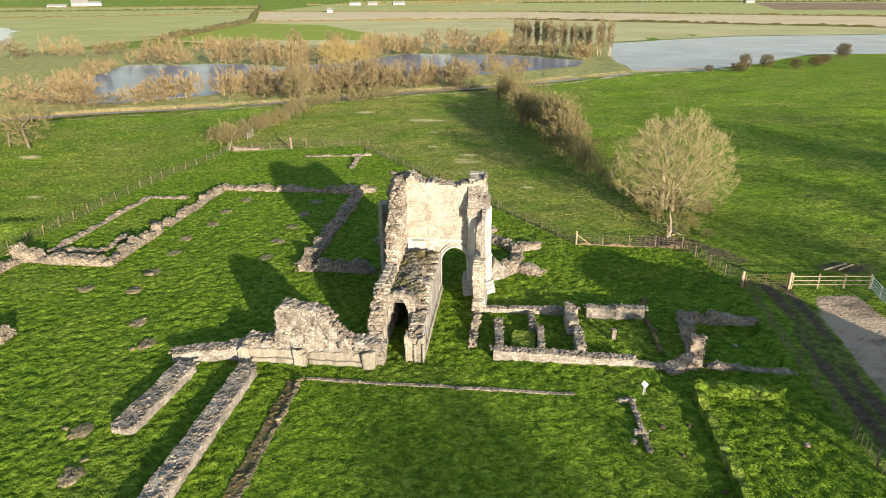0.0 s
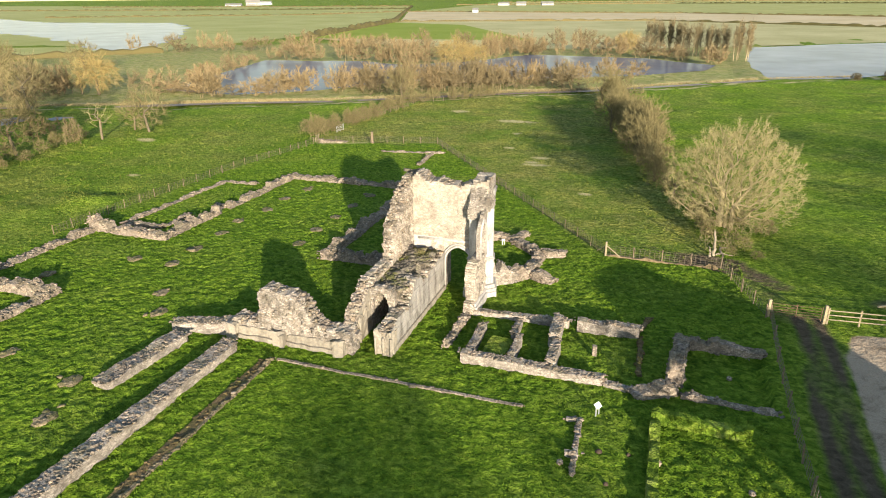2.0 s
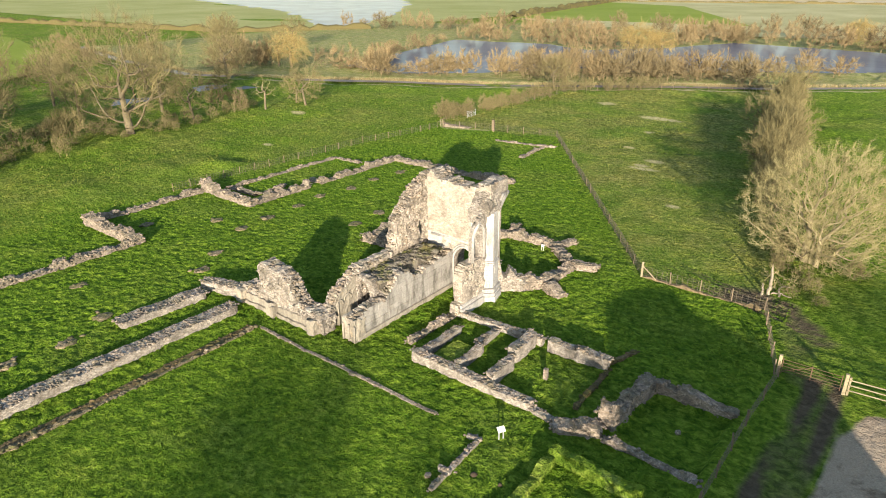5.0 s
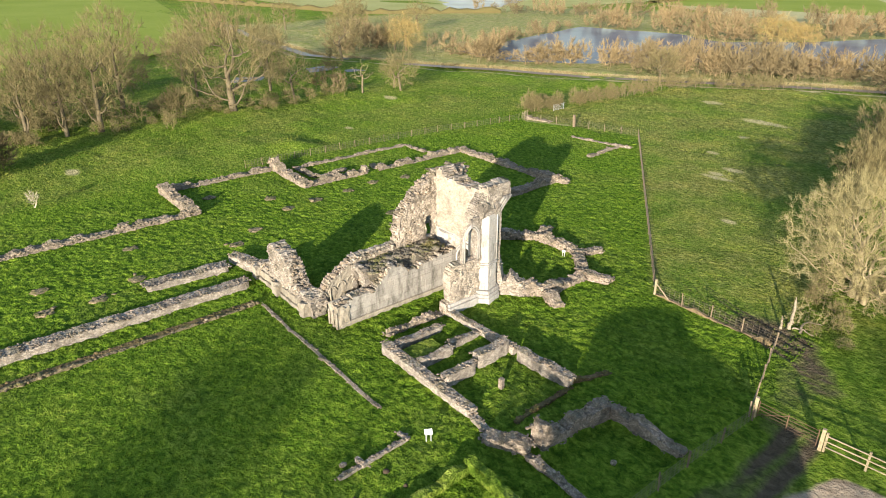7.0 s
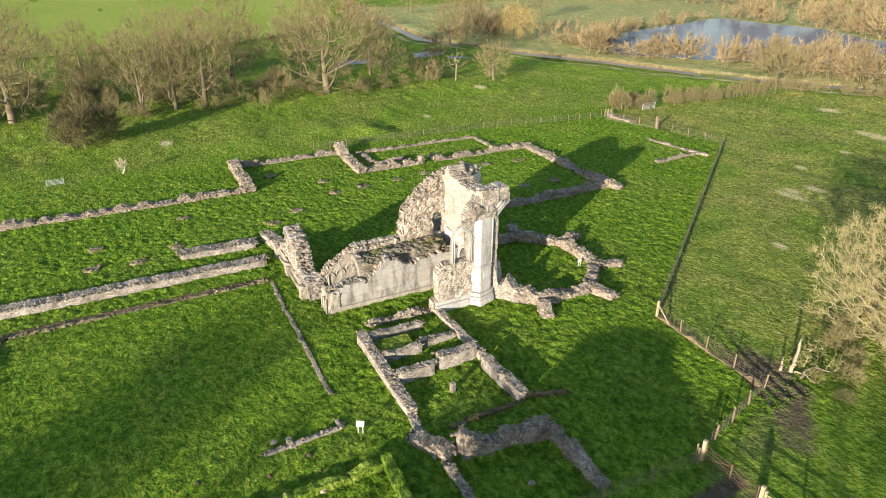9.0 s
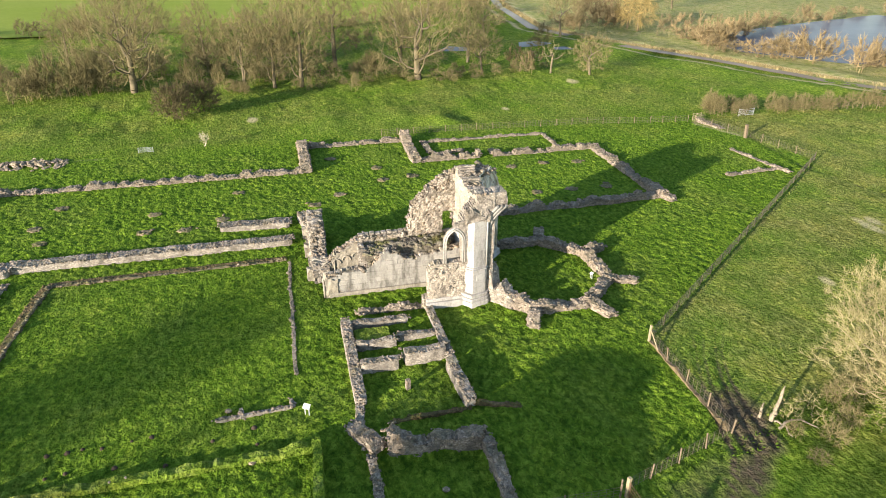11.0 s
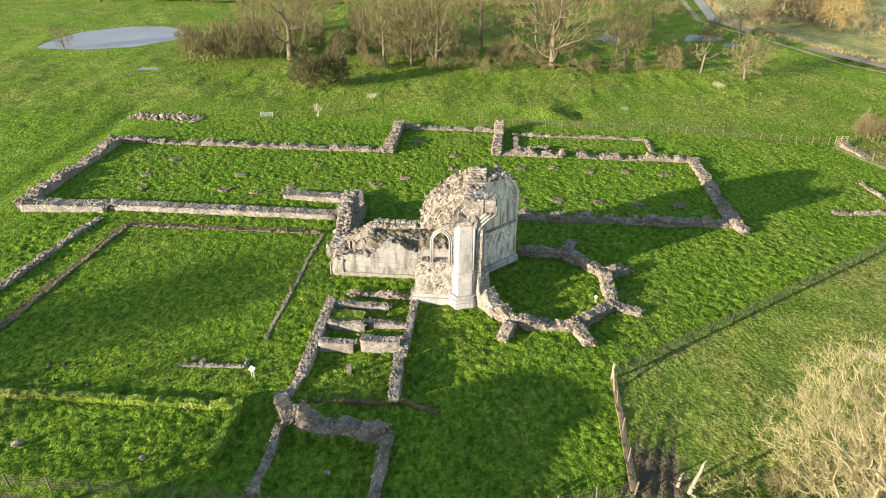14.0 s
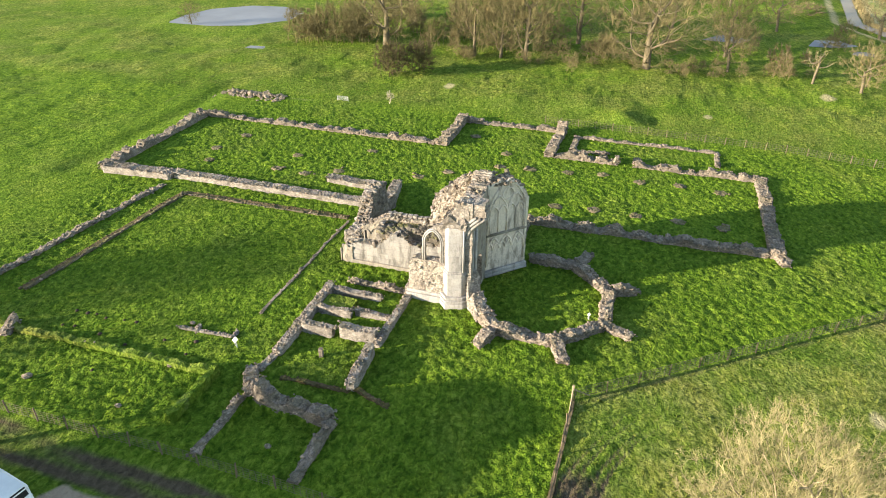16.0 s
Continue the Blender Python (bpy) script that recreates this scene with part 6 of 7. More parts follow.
for x, y, s, rz, src in ((-81, 33.6, 0.82, 40, OAK2), (-80.6, 28.5, 0.82, 100, OAK2), (-83, 9.5, 0.9, 200, OAK), (-84.5, 74, 1.05, 10, OAK3), (-97, 46, 1.1, 70, OAK2), (-100, 35, 0.8, 130, OAK), (-105, 20, 0.8, 230, OAK2), (-110, 5, 0.9, 300, OAK), (-112, -8, 0.7, 20, OAK2), (-86.5, -39, 0.6, 50, OAK3), (-150, 78, 0.8, 10, OAK), (-118, 105, 0.9, 10, OAK3), (-81, 95, 0.7, 150, OAK3), (-95, 74, 0.8, 60, OAK2), (-118, 64, 0.8, 250, OAK2), (-98, 60, 0.7, 310, OAK2), (-122, 86, 0.8, 15, OAK), (-46, 138, 1.0, 10, OAK3), (-130, 130, 0.75, 80, OAK), (-155, 128, 0.9, 140, OAK), (-170, 140, 0.9, 220, OAK2), (-185, 150, 0.9, 290, OAK), (-165, 165, 0.8, 33, OAK2), (-200, 130, 0.8, 77, OAK)):
    again(OAK3 if x < -115 else src, x, y, 1.6 * s if x < -115 else s, rz)

BUSH = [make_bush("thorn_bush", (9.6, 100, 0), 5.0, 4.6, 150, 101, "bare tangled thorn bush", TWIG, twigs=9, tr=0.022, droop=0.3),
        make_bush("willow_scrub", (-70, 168, 0), 4.5, 5.2, 80, 102, "bare rust-brown willow scrub by the water", TWIG_RUST, tr=0.034, twigs=10, droop=0.4, stems=3),
        make_bush("dark_bush", (-63.4, 18.6, 0), 5.6, 6.0, 620, 103, "dense dark thorn bush on the bank", TWIG_DARK, tr=0.024, twigs=9, droop=0.3, tlen=0.85, hollow=0.3),
        make_bush("field_bush", (-100, 140, 0), 4.6, 4.8, 80, 106, "bare brown thorn bush in a far hedge", TWIG_BROWN, tr=0.034, twigs=10, droop=0.25, stems=3),
        make_bush("pale_bush", (-48.9, 24, 0), 1.8, 1.3, 120, 104, "small pale bare shrub in grass", TWIG_WHITE, stems=1, base=0.5, tr=0.008)]
again(BUSH[2], -66.6, 22.3, 0.95, 80)
rb = np.random.default_rng(77)
HEDGE_LINE = ((15.6, 67), (10.8, 84), (8.6, 93), (7.0, 104), (5, 113), (1.5, 135), (-2.2, 158))
for i in range(34):
    y = 67 + 91 * i / 33 + rb.normal(0, 0.7)
    x = np.interp(y, [q[1] for q in HEDGE_LINE], [q[0] for q in HEDGE_LINE]) + rb.normal(0, 0.6)
    k = np.interp(y, (67, 80, 90, 97, 122, 130, 158), (0.32, 0.42, 0.75, 1.15, 1.2, 0.8, 0.95))
    again(BUSH[0], x, y, k * rb.uniform(0.75, 1.15), rb.uniform(0, 360), k * rb.uniform(0.75, 1.2))
    if 92 < y < 126 and i % 2 or i in (31, 33):
        again(OAK3, x + rb.normal(0, 1.0), y, rb.uniform(0.75, 0.95), rb.uniform(0, 360))
again(OAK3, 9.6, 87.5, 0.62, 40)
again(OAK3, 11.9, 79.5, 0.5, 140)
for i in range(46):
    t = (i + rb.uniform(-0.6, 0.6)) / 46
    x, y = np.interp(t, (0, 0.5, 0.7, 1), (-47, -44.4, -45, -28)), np.interp(t, (0, 0.5, 0.7, 1), (99, 121, 136, 155))
    again(BUSH[0], x + rb.normal(0, 0.8), y + rb.normal(0, 1.0), rb.uniform(0.4, 0.65), rb.uniform(0, 360), rb.uniform(0.35, 0.65))
for poly, n, src, sc in (([(-113, 137), (-89, 134.5), (-72, 148), (-60, 165), (-45, 170), (-30, 180), (-2, 198)], 52, 1, 1.3), ([(-134, 221), (-97, 228), (-76, 218), (-55, 246), (-44, 270), (1, 263), (26, 242)], 44, 1, 1.6), ([(-60, 150), (-48, 158), (-30, 166), (-14, 178)], 34, 0, 1.3), ([(-210, 238), (-145, 268), (-69, 285), (-4, 300)], 40, 0, 1.5), ([(-110, 142), (-116, 160), (-126, 185), (-134, 210)], 14, 1, 1.0), ([(58, 206), (70, 212), (90, 228), (114, 253)], 8, 2, 0.75), ([(-150, 5), (-152, 60), (-178, 100), (-240, 118)], 30, 0, 1.0), ([(-84, -12), (-82, -3), (-83, 8)], 16, 5, 1.1), ([(-149, -78), (-149, -30), (-150, 4)], 16, 0, 1.0), ([(-92, 78), (-84, 84), (-90, 90)], 3, 0, 0.9), ([(-84, 14), (-85, 30), (-86, 48), (-86, 58)], 18, 5, 0.8), ([(-79.5, 24), (-79, 32), (-79.5, 42), (-79, 50)], 14, 5, 0.45), ([(-79, 55), (-78.5, 66), (-79.5, 74)], 9, 5, 0.3), ([(-84, 64), (-84, 76), (-82, 88)], 12, 5, 0.5), ([(-100, 10), (-112, 40), (-118, 60)], 6, 0, 0.9), ([(-88, -12), (-92, 6), (-94, 22), (-92, 40)], 9, 5, 1.15), ([(-100, -15), (-108, 10), (-104, 34)], 8, 5, 1.3), ([(-92, 62), (-100, 76), (-104, 92), (-116, 102)], 4, 5, 0.8), ([(-140, 100), (-128, 122), (-140, 132), (-165, 130)], 14, 0, 1.4)):
    P = [Vector(p) for p in poly]
    for i in range(n):
        t = (i + rb.uniform(0, 1)) / n * (len(P) - 1)
        k = min(int(t), len(P) - 2)
        q = P[k].lerp(P[k + 1], t - k)
        again(BUSH[0] if src == 5 else BUSH[2] if src == 2 else BUSH[(3 if src == 0 else 1) if rb.random() > 0.25 else (1 if src == 0 else 3)], q.x + rb.normal(0, 2.2), q.y + rb.normal(0, 2.2), sc * rb.uniform(0.55, 1.45), rb.uniform(0, 360), sc * rb.uniform(0.45, 1.35))
WILLOW = make_bush("golden_willow", (-123, 129, 0), 10, 11, 420, 105, "weeping willow with golden winter twigs", TWIG_GOLD, stems=1, cat="tree", base=1.5, leader=5, trunk_r=0.4, tlen=2.4, tr=0.03, droop=-0.5)
again(WILLOW, -58, 212, 1.0, 50)
again(WILLOW, -52, 216, 0.8, 150)
again(WILLOW, -8, 285, 0.9, 90)
POPLAR = make_plant("poplar_tree", (1, 300, 0), 13, 1.5, 80, 15, "slender bare poplar in a grove", "tree", BARK_PALE, TWIG_BROWN, base=3.0, leader=11, trunk_r=0.15, twigs=6, tlen=1.6, tr=0.035, droop=1.0, thick=0.06)
for i in range(46):
    again(POPLAR, 0 + 35 * i / 45 + rb.normal(0, 0.8), 300 - 40 * i / 45 + rb.normal(0, 4.0), rb.uniform(0.75, 1.05), rb.uniform(0, 360))

# reeds along the stream
rr = np.random.default_rng(55)
P = [Vector(p) for p in STREAM]
V = []
for i in range(9000):
    t = rr.uniform(0.4, len(P) - 1.01)
    k = int(t)
    q = P[k].lerp(P[k + 1], t - k)
    d = (P[k + 1] - P[k]).normalized()
    s = -rr.uniform(1.7, 4.0)
    b = Vector((q.x + d.y * s, q.y - d.x * s, 0.1))
    a = rr.uniform(0, 6.28)
    w, h = rr.uniform(0.06, 0.15), rr.uniform(0.25, 0.7)
    V += [(b.x - w * math.cos(a), b.y - w * math.sin(a), b.z), (b.x + w * math.cos(a), b.y + w * math.sin(a), b.z), (b.x + rr.normal(0, 0.2), b.y + rr.normal(0, 0.2), b.z + h)]
tagged(link_mesh("stream_reeds", np.array(V), np.arange(len(V)).reshape(-1, 3), REED), "dry straw-coloured reeds along the stream", "reeds", kind="stuff")


def dead_wood(name, pts, r0, r1, label, category, seed):
    """Barkless wood: one bent tapering stem with a splintered end."""
    rng = np.random.default_rng(seed)
    o = Vector(pts[0])
    st = thing(name, o, label, category)
    n = 9
    path = []
    for i in range(n + 1):
        k = min(len(pts) - 2, int(i / n * (len(pts) - 1)))
        q = Vector(pts[k]).lerp(Vector(pts[k + 1]), i / n * (len(pts) - 1) - k) - o
        path.append(q + Vector(rng.normal(0, 0.025, 3)))
    rad = [(r0 + (r1 - r0) * i / n) * rng.uniform(0.88, 1.12) for i in range(n + 1)]
    L = list(zip(path, path[1:], rad, rad[1:]))
    for k in range(3):
        L.append((path[-1], path[-1] + (path[-1] - path[-2]) * rng.uniform(0.3, 1.1) + Vector(rng.normal(0, 0.05, 3)), r1 * 0.6, 0.01))
    v, f = tubes(L, 7)
    link_mesh("trunk", v, f, DEADWOOD, st, "", True)


dead_wood("dead_tree_stump", [(15.7, 62.6, -0.1), (15.75, 62.65, 0.9), (15.6, 62.95, 2.2)], 0.17, 0.08, "leaning pale dead trunk standing by mud", "tree stump", 3)
dead_wood("dead_tree_stump", [(15.4, 61.95, -0.1), (15.3, 62.05, 1.0)], 0.12, 0.06, "short pale dead stump standing by mud", "tree stump", 4)
dead_wood("fallen_branch", [(16.6, 62.5, 0.1), (16.3, 63.2, 0.3), (16.4, 64.1, 0.3), (17.0, 64.8, 0.1)], 0.1, 0.04, "bleached fallen branch lying on mud", "branch", 5)
dead_wood("fallen_branch", [(15.9, 62.6, 0.12), (16.5, 62.9, 0.16), (17.3, 62.7, 0.1)], 0.07, 0.03, "bleached fallen branch lying on mud", "branch", 6)
BRASH = make_bush("brushwood_pile", (15.8, 63.7, 0), 0.8, 2.0, 110, 108, "heap of pale cut brushwood by the mud", TWIG_PALE, stems=7, tr=0.007, droop=0.5, twigs=7)
again(BRASH, 16.9, 65.3, 0.8, 70)
again(BRASH, 15.2, 65.6, 0.9, 160)
again(BUSH[0], -6.9, 46.4, 0.16, 40, 0.14, 3.2)
again(BUSH[0], 17.2, 63.0, 0.24, 0, 0.2)
again(BUSH[0], 19.4, 62.8, 0.28, 120, 0.16)
again(BUSH[0], 18.4, 64.8, 0.35, 200, 0.28)


for k, (x, y) in enumerate(MOLES):
    rng = np.random.default_rng(500 + k)
    mh = thing("molehill", (x, y, 0), "small dark molehill of fresh earth", "molehill", "molehills on the lawn")
    n, r0 = 9, rng.uniform(0.11, 0.2)
    rings = [[(r * math.cos(6.283 * i / n) * rng.uniform(0.85, 1.15), r * math.sin(6.283 * i / n) * rng.uniform(0.85, 1.15), z) for i in range(n)] for r, z in ((r0, 0.0), (0.7 * r0, 0.09), (0.3 * r0, 0.13))]
    link_mesh("earth", sum(rings, []) + [(0, 0, 0.14)], [(a * n + i, a * n + (i + 1) % n, a * n + n + (i + 1) % n, a * n + n + i) for a in range(2) for i in range(n)] + [(2 * n + i, 2 * n + (i + 1) % n, 3 * n) for i in range(n)], EARTH, mh, "", True)
for x, y, s in ((15.9, 41.6, 0.4), (15.9, 22.3, 0.6), (16.2, 30.4, 0.4), (11.7, 31.2, 0.55), (11.5, 33.2, 0.45), (7.0, 29.6, 0.4)):
    st = thing("loose_stone", (x, y, 0), "single pale block of building stone in grass", "stone", rz=33 * s * 7)
    o = new("block", big_stone_mesh(int(s * 20)))
    o.parent = st
    o.matrix_basis = pose(0, 0, 0.12 + float(ground_z(x, y))) @ Matrix.Diagonal((s, s, s, 1))


def field_hedge(pts, h, w, seed):
    """A clipped far-off hedge with an uneven top."""
    rng = np.random.default_rng(seed)
    V, F = [], []
    P = [Vector(p) for p in pts]
    for a, b in zip(P, P[1:]):
        n = max(2, int((b - a).length / 4))
        d = (b - a).normalized()
        s = Vector((d.y, -d.x)) * w / 2
        for i in range(n + 1):
            q = a.lerp(b, i / n)
            k, hh = rng.uniform(0.6, 1.2), h * rng.uniform(0.45, 1.25)
            c = len(V)
            V += [(q.x - s.x * k, q.y - s.y * k, 0.1), (q.x - s.x * 0.7 * k, q.y - s.y * 0.7 * k, hh * 0.8), (q.x, q.y, hh), (q.x + s.x * 0.7 * k, q.y + s.y * 0.7 * k, hh * 0.75), (q.x + s.x * k, q.y + s.y * k, 0.1)]
            if i:
                F += [(c - 5 + j, c - 4 + j, c + 1 + j, c + j) for j in range(4)]
    return tagged(link_mesh("field_hedge", V, F, HEDGE), "dark clipped hedge between distant fields", "hedge")


for k, (pts, h, w) in enumerate((([(-230, 574), (-9, 628), (234, 466), (700, 157)], 1.8, 3), ([(-357, 918), (15, 861), (700, 424)], 1.8, 3), ([(-233, 575), (-361, 918), (-520, 1350)], 2.5, 5), ([(-188, 343), (-231, 572)], 3.5, 7), ([(-200, 240), (-240, 190), (-420, 155), (-700, 205)], 2.5, 4), ([(-470, 1500), (0, 1650), (900, 1500)], 3, 8), ([(-520, 1350), (-1300, 1250)], 3, 6), ([(-470, 1900), (300, 2100), (1500, 1900)], 4, 10), ([(-700, 620), (-420, 760), (-366, 918)], 2, 4), ([(-1300, 900), (-800, 980), (-430, 1100)], 2.5, 5))):
    field_hedge(pts, h, w, 40 + k)


for x, y, s, rz in ((15.4, 67.8, 0.42, 10), (18.2, 71.0, 0.5, 90), (14.4, 72.6, 0.5, 200), (17.4, 66.6, 0.36, 300), (20.8, 69.4, 0.4, 150)):
    again(BUSH[0], x, y, s, rz, s * 0.9)


# ---- fences and gates ----
def fence(pts, label, spacing=2.6, h=1.15, wires=(0.2, 0.4, 0.6, 0.8, 1.0), r=0.011, stays=True, mat=WOOD, pw=0.085):
    base = thing("wire_fence", (*pts[0], 0), label, "fence")
    o = Vector((*pts[0], 0))
    me = bpy.data.meshes.new("post")
    bm = box_bm((pw, pw, h + 0.2), (0, 0, h / 2 - 0.1), 0.012)
    bm.to_mesh(me)
    bm.free()
    me.materials.append(mat)
    rng = np.random.default_rng(int(abs(pts[0][0] * 7 + pts[0][1])))
    lines = []
    for a, b in zip(pts, pts[1:]):
        a, b = Vector((*a, 0)), Vector((*b, 0))
        n = max(1, round((b - a).length / spacing))
        for i in range(n + 1):
            q = a.lerp(b, i / n)
            ob = new("post", me)
            ob.parent = base
            ob.matrix_basis = pose(q.x - o.x, q.y - o.y, 0, rng.uniform(-4, 4), rng.uniform(-4, 4), rng.uniform(0, 90))
        for z in wires:
            lines.append((a + Vector((0, 0, z)) - o, b + Vector((0, 0, z)) - o, r, r))
        if stays:
            m = int((b - a).length / 0.42)
            for i in range(m):
                q = a.lerp(b, i / m) - o
                lines.append((q + Vector((0, 0, 0.1)), q + Vector((0, 0, 0.95)), 0.016, 0.016))
    v, f = tubes(lines, 3)
    tagged(link_mesh("wire_netting", v, f, WIRE, base), kind="stuff")
    return base


F_LAB = "post and wire netting stock fence"
fence([(18.9, 50.6), (16.2, 59.4)], F_LAB)
fence([(16.2, 59.4), (6.3, 59.5)], F_LAB)
fence([(6.2, 59.6), (-24.6, 100.5)], F_LAB, 2.6, 1.0, r=0.018, pw=0.07)
fence([(-24.6, 100.5), (-35.6, 98.4), (-43.5, 95.4)], F_LAB)
fence([(-44.0, 94.5), (-44.6, 88.5), (-46.4, 79), (-47.4, 62), (-47.8, 48)], F_LAB, 2.4, 1.1, (0.2, 0.45, 0.7, 0.95), r=0.014, pw=0.07)
fence([(19.2, 50.4), (18.9, 44), (18.8, 36), (19.0, 24), (19.0, 8)], F_LAB)
fence([(-44.5, 121), (-43, 137), (-28, 154), (-9, 167)], F_LAB)


def field_gate(a, b, label, material, bars_z=(0.25, 0.45, 0.65, 0.88, 1.12), rail=0.06):
    a, b = Vector((*a, 0)), Vector((*b, 0))
    L = (b - a).length
    g = thing("field_gate", a, label, "gate", rz=math.degrees(math.atan2(b.y - a.y, b.x - a.x)))
    for z in bars_z:
        part("rail", box_bm((L, 0.8 * rail, rail), (L / 2, 0, z), 0.01), material, g)
    for x in (0.03, L * 0.5, L - 0.03):
        part("stile", box_bm((0.06, 0.06, 1.15), (x, 0, 0.66), 0.01), material, g)
    v, f = tubes([(Vector((0.05, 0, 0.25)), Vector((L * 0.5, 0, 1.1)), 0.025, 0.025)], 5)
    link_mesh("brace", v, f, material, g)
    return g


field_gate((19.2, 50.9), (22.6, 51.0), "rusty tubular field gate, closed", RUST, rail=0.035)
post("gate_post", 19.05, 50.9, 1.4, "stout timber gate post", WOOD_PALE, 0.2, "gate post")
post("gate_post", 22.8, 51.0, 1.4, "stout timber gate post", WOOD_PALE, 0.2, "gate post")
rf = thing("rail_fence", (22.9, 51.0, 0), "pale timber post and rail fence", "fence", rz=5)
for k in range(4):
    part("post", box_bm((0.12, 0.12, 1.3), (0.1 + 2.1 * k, 0, 0.6), 0.015), WOOD_PALE, rf)
for k in range(3):
    for z in (0.35, 0.72, 1.08):
        part("rail", box_bm((2.1, 0.05, 0.075), (1.15 + 2.1 * k, -0.08, z), 0.01), WOOD_PALE, rf)
field_gate((29.2, 51.2), (28.8, 47.6), "galvanised steel field gate", STEEL)
field_gate((-44.5, 103.6), (-44.6, 106.4), "galvanised steel field gate", STEEL)
field_gate((-44.1, 95.3), (-44.3, 96.9), "short weathered timber hurdle gate", WOOD_PALE)
low_wall("stone_bank", [(-43.7, 96.2), (-41.5, 97.0), (-39.6, 97.4)], 1.3, (0.45, 0.35, 0.15), "pale bank of small rubble by the fence corner", 90, RUBBLE, 1.0, 0.4)
again(BUSH[0], -46.6, 100.0, 0.6, 30, 0.75)
again(BUSH[0], -48.0, 104.4, 0.5, 130, 0.5)
sp = thing("strainer_post", (6.3, 59.45, 0), "stout timber strainer post braced at the fence corner", "fence post")
part("post", box_bm((0.16, 0.16, 1.7), (0, 0, 0.55), 0.02), WOOD_PALE, sp)
for dx, dy in ((1.3, 0.0), (-0.85, 1.1)):
    v, f = tubes([(Vector((dx, dy, 0.05)), Vector((0, 0, 1.05)), 0.05, 0.05)], 6)
    link_mesh("brace", v, f, WOOD_PALE, sp)
low_wall("fence_bank", [(6.2, 59.5), (9.0, 59.45), (12.5, 59.4), (16.0, 59.4)], 0.3, (0.12, 0.16, 0.14, 0.2), "brown bank of dead grass along the stock fence", 92, BROWN_TURF, 0.0, 0.0, 1.0, "bank", ragged=1.1)


# ---- buildings ----
def house(name, at, w, d, h, roof_h, rz, label, wall_mat, roof_mat, chimney=False):
    b = thing(name, at, label, "building", rz=rz)
    part("wall", box_bm((w, d, h + 0.3), (0, 0, h / 2 - 0.15), 0.03), wall_mat, b)
    e = 0.35
    V = [(-w / 2 - e, -d / 2 - e, h - 0.1), (w / 2 + e, -d / 2 - e, h - 0.1), (w / 2 + e, d / 2 + e, h - 0.1), (-w / 2 - e, d / 2 + e, h - 0.1), (-w / 2 - e, 0, h + roof_h), (w / 2 + e, 0, h + roof_h)]
    link_mesh("roof", V, [(0, 1, 5, 4), (2, 3, 4, 5), (1, 2, 5), (3, 0, 4), (3, 2, 1, 0)], roof_mat, b)
    n = max(1, int(w / 3))
    for k in range(n):
        for s in (-1, 1):
            win = part("window", box_bm((1.1, 0.08, 1.2), (-w / 2 + (k + 0.5) * w / n, s * d / 2, h * 0.55), 0.02), WHITE, b)
            part("pane", box_bm((0.9, 0.02, 1.0), (-w / 2 + (k + 0.5) * w / n, s * (d / 2 + 0.05), h * 0.55)), STEEL, win)
    if chimney:
        part("chimney", box_bm((2.4, 0.8, 1.8), (0.3, 0, h + roof_h + 0.25), 0.03), wall_mat, b)
    return b


fh = thing("farmhouse", (33.3, 20.4, 0), "brick farmhouse with a high gable and a lower wing", "building", rz=33.7)
for nm, pts, mt in (("wall", [(-6.1, -0.3), (-6.1, 5.9), (2.01, 5.9), (2.01, -0.3)], BRICK), ("wall", [(2.0, -0.3), (2.0, 6.0), (7.0, 6.0), (7.0, -0.3)], BRICK), ("roof", [(-6.2, 5.91), (-5.4, 6.6), (-4.8, 7.85), (-3.3, 8.25), (-1.2, 8.5), (1.2, 8.5), (1.6, 7.9), (2.04, 7.5), (2.04, 5.91)], ROOF), ("roof", [(2.02, 6.01), (2.02, 7.6), (3.5, 7.3), (4.6, 6.9), (5.8, 6.4), (7.2, 6.01)], ROOF)):
    bm = bmesh.new()
    f = bm.faces.new([bm.verts.new((x, -3.0, z)) for x, z in pts])
    r = bmesh.ops.extrude_face_region(bm, geom=[f])
    bmesh.ops.translate(bm, verts=[v for v in r["geom"] if isinstance(v, bmesh.types.BMVert)], vec=(0, 6.0, 0))
    bmesh.ops.recalc_face_normals(bm, faces=bm.faces)
    part(nm, bm, mt, fh)
for x in (-3.6, -0.4, 4.4):
    for z in (1.5, 4.5):
        win = part("window", box_bm((1.1, 0.08, 1.3), (x, -3.0, z), 0.02), WHITE, fh)
        part("pane", box_bm((0.9, 0.02, 1.1), (x, -3.05, z)), STEEL, win)
for x, y, w, d, h, rz, mt in ((-965, 1357, 75, 20, 7, 20, PALE), (-1010, 1500, 70, 25, 14, 35, PALE), (-1050, 1620, 60, 25, 10, 20, STEEL), (-302, 1417, 40, 18, 8, 10, PALE), (-345, 1440, 45, 18, 7, 0, STEEL), (-250, 1430, 50, 20, 8, 20, PALE), (455, 1435, 40, 18, 8, 20, PALE), (-700, 389, 14, 9, 6, 20, PALE), (-736, 374, 14, 9, 6, 50, PALE), (-245, 880, 14, 10, 6, 0, STEEL)):
    house("farm_building", (x, y, 0), w * 0.5, d * 0.5, h * 0.6, h * 0.45, rz, "distant pale farm building", mt, ROOF if mt is BRICK else PALE)
# trees to the south, whose thin shade falls on the cloister
again(OAK2, 34.9, -12.6, 0.26, 18, 0.7)
for x, y, rz in ((34.2, -33.6, 20), (35.8, -32.4, 70), (37.4, -31.6, 110), (39.0, -30.6, 200), (36.6, -34.6, 290), (40.2, -31.6, 330)):
    again(OAK2, x, y, 0.5, rz, 0.98)
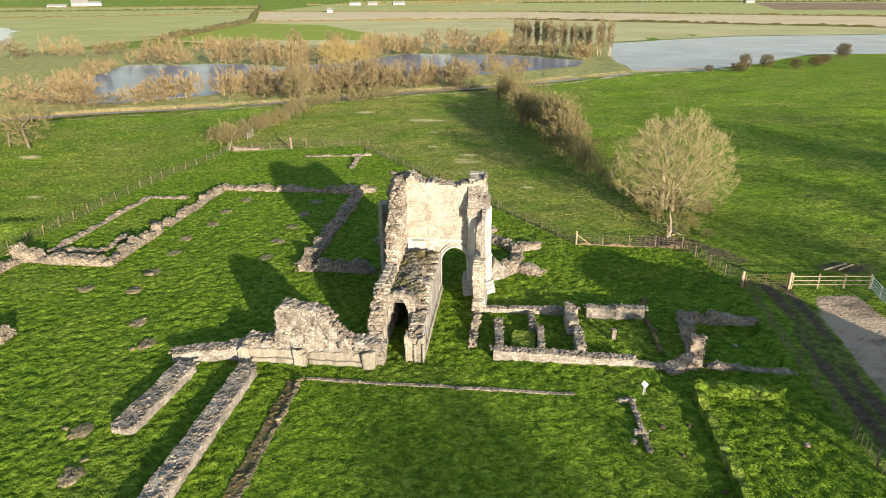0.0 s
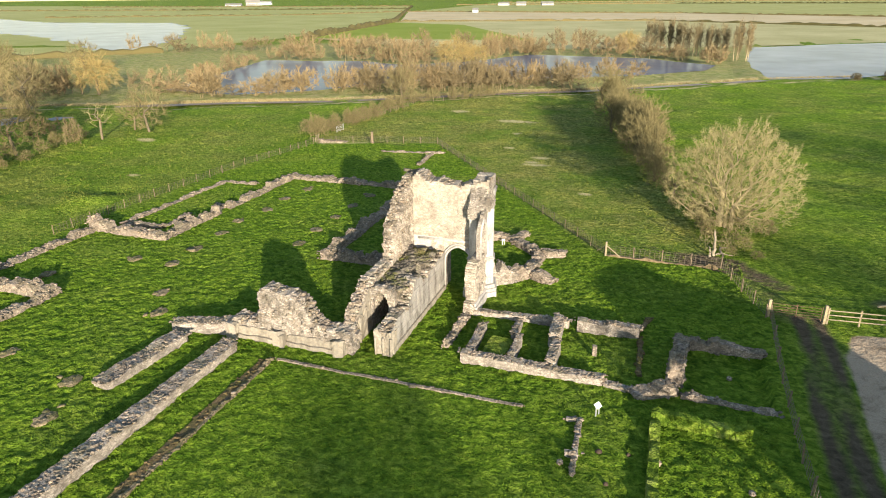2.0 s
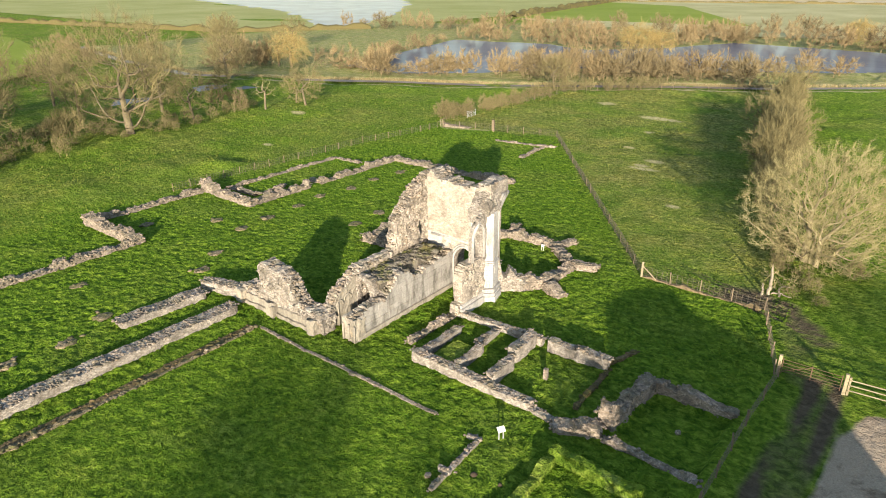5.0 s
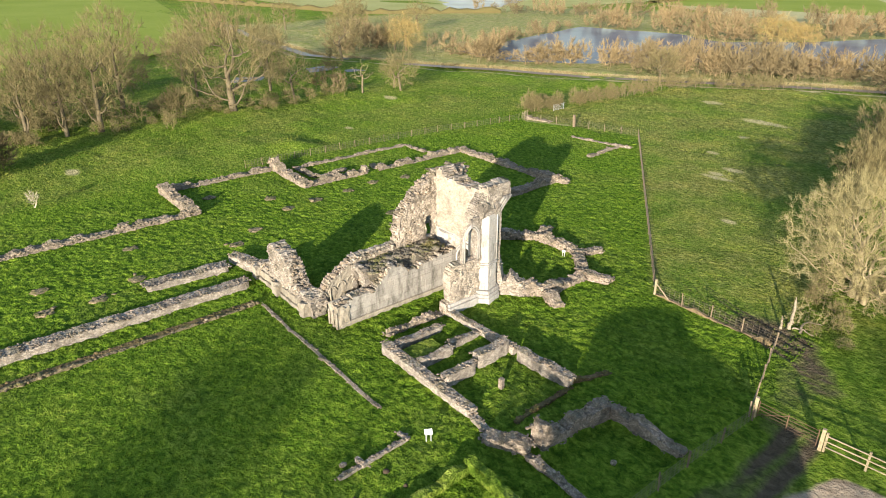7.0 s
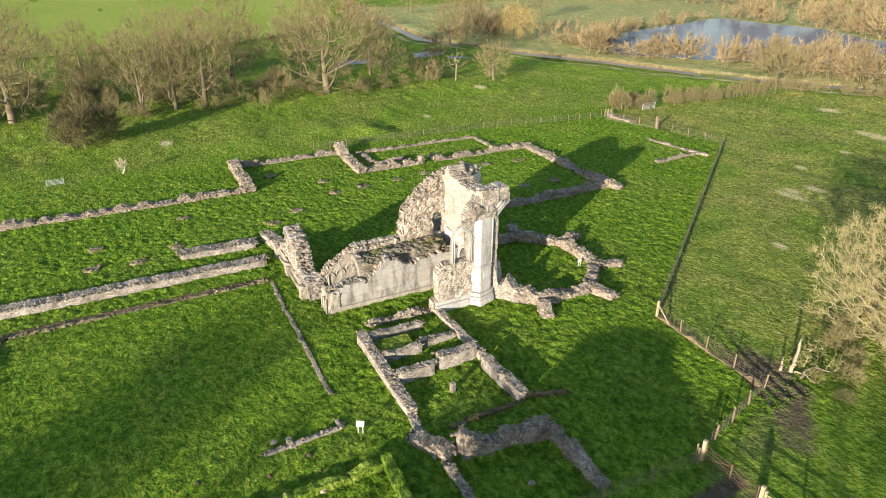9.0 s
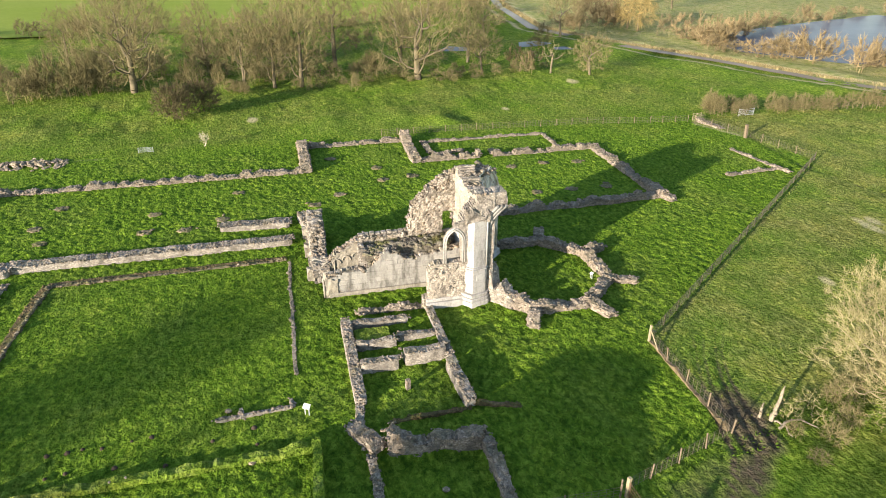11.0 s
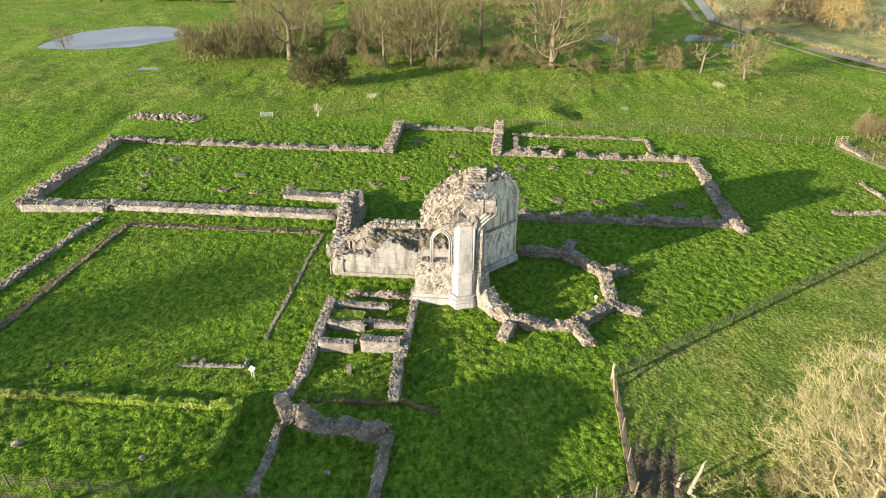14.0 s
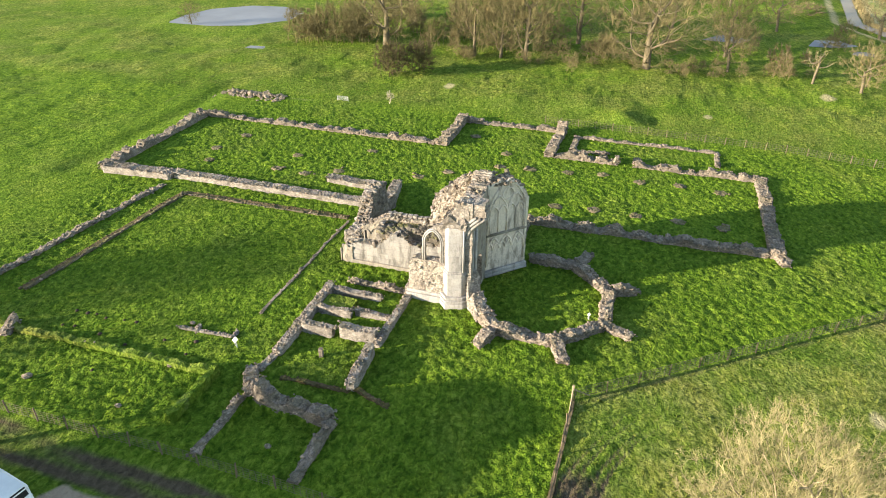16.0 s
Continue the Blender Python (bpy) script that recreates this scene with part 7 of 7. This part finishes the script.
# garden trees beside the farmhouse, which shade the track
for x, y, k, rz in ((40.5, 3.4, 0.6, 140), (44.4, 7.0, 0.66, 260)):
    again(OAK2, x, y, k, rz)
again(OAK3, 22.6, 23.4, 0.75, 50)
# trees along the lane to the south-east, whose long shade crosses the grazing
for x, y, s, rz, src in ((76, 56, 1.0, 30, OAK), (84, 51, 1.0, 140, OAK2), (90, 41, 0.95, 250, OAK), (71, 31, 0.95, 80, OAK2), (64, 4, 0.95, 300, OAK2), (67, 2, 0.9, 10, OAK), (98, 60, 1.0, 200, OAK)):
    again(src, x, y, s, rz)

for x, y, rz, ln in ((28.4, 55.7, 33, 3.0), (29.3, 55.7, 37, 2.2)):
    lg = thing("timber_pole", (x, y, 0.12), "pale stripped timber pole lying on mud", "pole", rz=rz)
    part("shaft", box_bm((ln, 0.16, 0.14), (0, 0, 0), 0.03), WOOD_PALE, lg)
van = thing("parked_van", (24.6, 29.3, 0), "white panel van parked by the track", "van", rz=80)
bm = box_bm((4.6, 1.9, 1.35), (0, 0, 1.15), 0.16)
part("body", bm, WHITE, van)
part("cab", box_bm((1.3, 1.8, 0.8), (1.9, 0, 0.85), 0.2), WHITE, van)
part("windscreen", box_bm((0.05, 1.5, 0.55), (2.3, 0, 1.5), 0.01, pose(0, 0, 0, 0, -14, 0)), BLACK, van, "dark glass windscreen")
for sx in (-1.45, 1.5):
    for sy in (-0.88, 0.88):
        bm = bmesh.new()
        bmesh.ops.create_cone(bm, cap_ends=True, segments=18, radius1=0.34, radius2=0.34, depth=0.22, matrix=pose(sx, sy, 0.34, 90, 0, 0))
        part("wheel", bm, BLACK, van, "black rubber wheel")

# ---- grass tufts on the lawn ----
rg = np.random.default_rng(5)
N = 40000
tx, ty = rg.uniform(-46, 18, N), rg.uniform(0, 98, N)
tx, ty = np.concatenate([tx, rg.uniform(-20, 18, 25000)]), np.concatenate([ty, rg.uniform(10, 70, 25000)])
keep = (poly_sd(np.column_stack([tx, ty]), PADDOCK) < -0.4) & (poly_sd(np.column_stack([tx, ty]), [(12.6, 38), (18.4, 38), (18.4, 44.6), (12.8, 44.6)]) < 0)
tx, ty = tx[keep], ty[keep]
n = len(tx)
V = np.zeros((n, 2, 3, 3))
tz = ground_z(tx, ty)
for k in range(2):
    a = rg.uniform(0, 6.28, n)
    w, h = rg.uniform(0.03, 0.08, n), rg.uniform(0.03, 0.09, n)
    V[:, k, 0] = np.column_stack([tx - w * np.cos(a), ty - w * np.sin(a), tz - 0.04])
    V[:, k, 1] = np.column_stack([tx + w * np.cos(a), ty + w * np.sin(a), tz - 0.04])
    V[:, k, 2] = np.column_stack([tx + rg.normal(0, 0.08, n), ty + rg.normal(0, 0.08, n), tz + h])
tagged(link_mesh("grass_tufts", V.reshape(-1, 3), np.arange(n * 6).reshape(-1, 3), BLADE), "tussocky lush green grass", "grass", kind="stuff")

N2 = 36000
cx, cy = np.concatenate([rg.uniform(-84, -47, N2 // 2), rg.uniform(-45, 18, N2 // 2)]), np.concatenate([rg.uniform(-20, 110, N2 // 2), rg.uniform(60, 150, N2 // 2)])
sd = poly_sd(np.column_stack([cx, cy]), PADDOCK)
keep = (cx < -47) | (sd > 0.3)
cx, cy = cx[keep], cy[keep]
n = len(cx)
a, w, h = rg.uniform(0, 6.28, n), rg.uniform(0.05, 0.16, n), rg.uniform(0.05, 0.17, n)
zb = ground_z(cx, cy)
V = np.stack([np.column_stack([cx - w * np.cos(a), cy - w * np.sin(a), zb - 0.06]), np.column_stack([cx + w * np.cos(a), cy + w * np.sin(a), zb - 0.06]), np.column_stack([cx + rg.normal(0, 0.1, n), cy + rg.normal(0, 0.1, n), zb + h])], 1)
tagged(link_mesh("coarse_grass", V.reshape(-1, 3), np.arange(n * 3).reshape(-1, 3), BLADE_DRY), "coarse pale tussocks of pasture grass", "grass", kind="stuff")
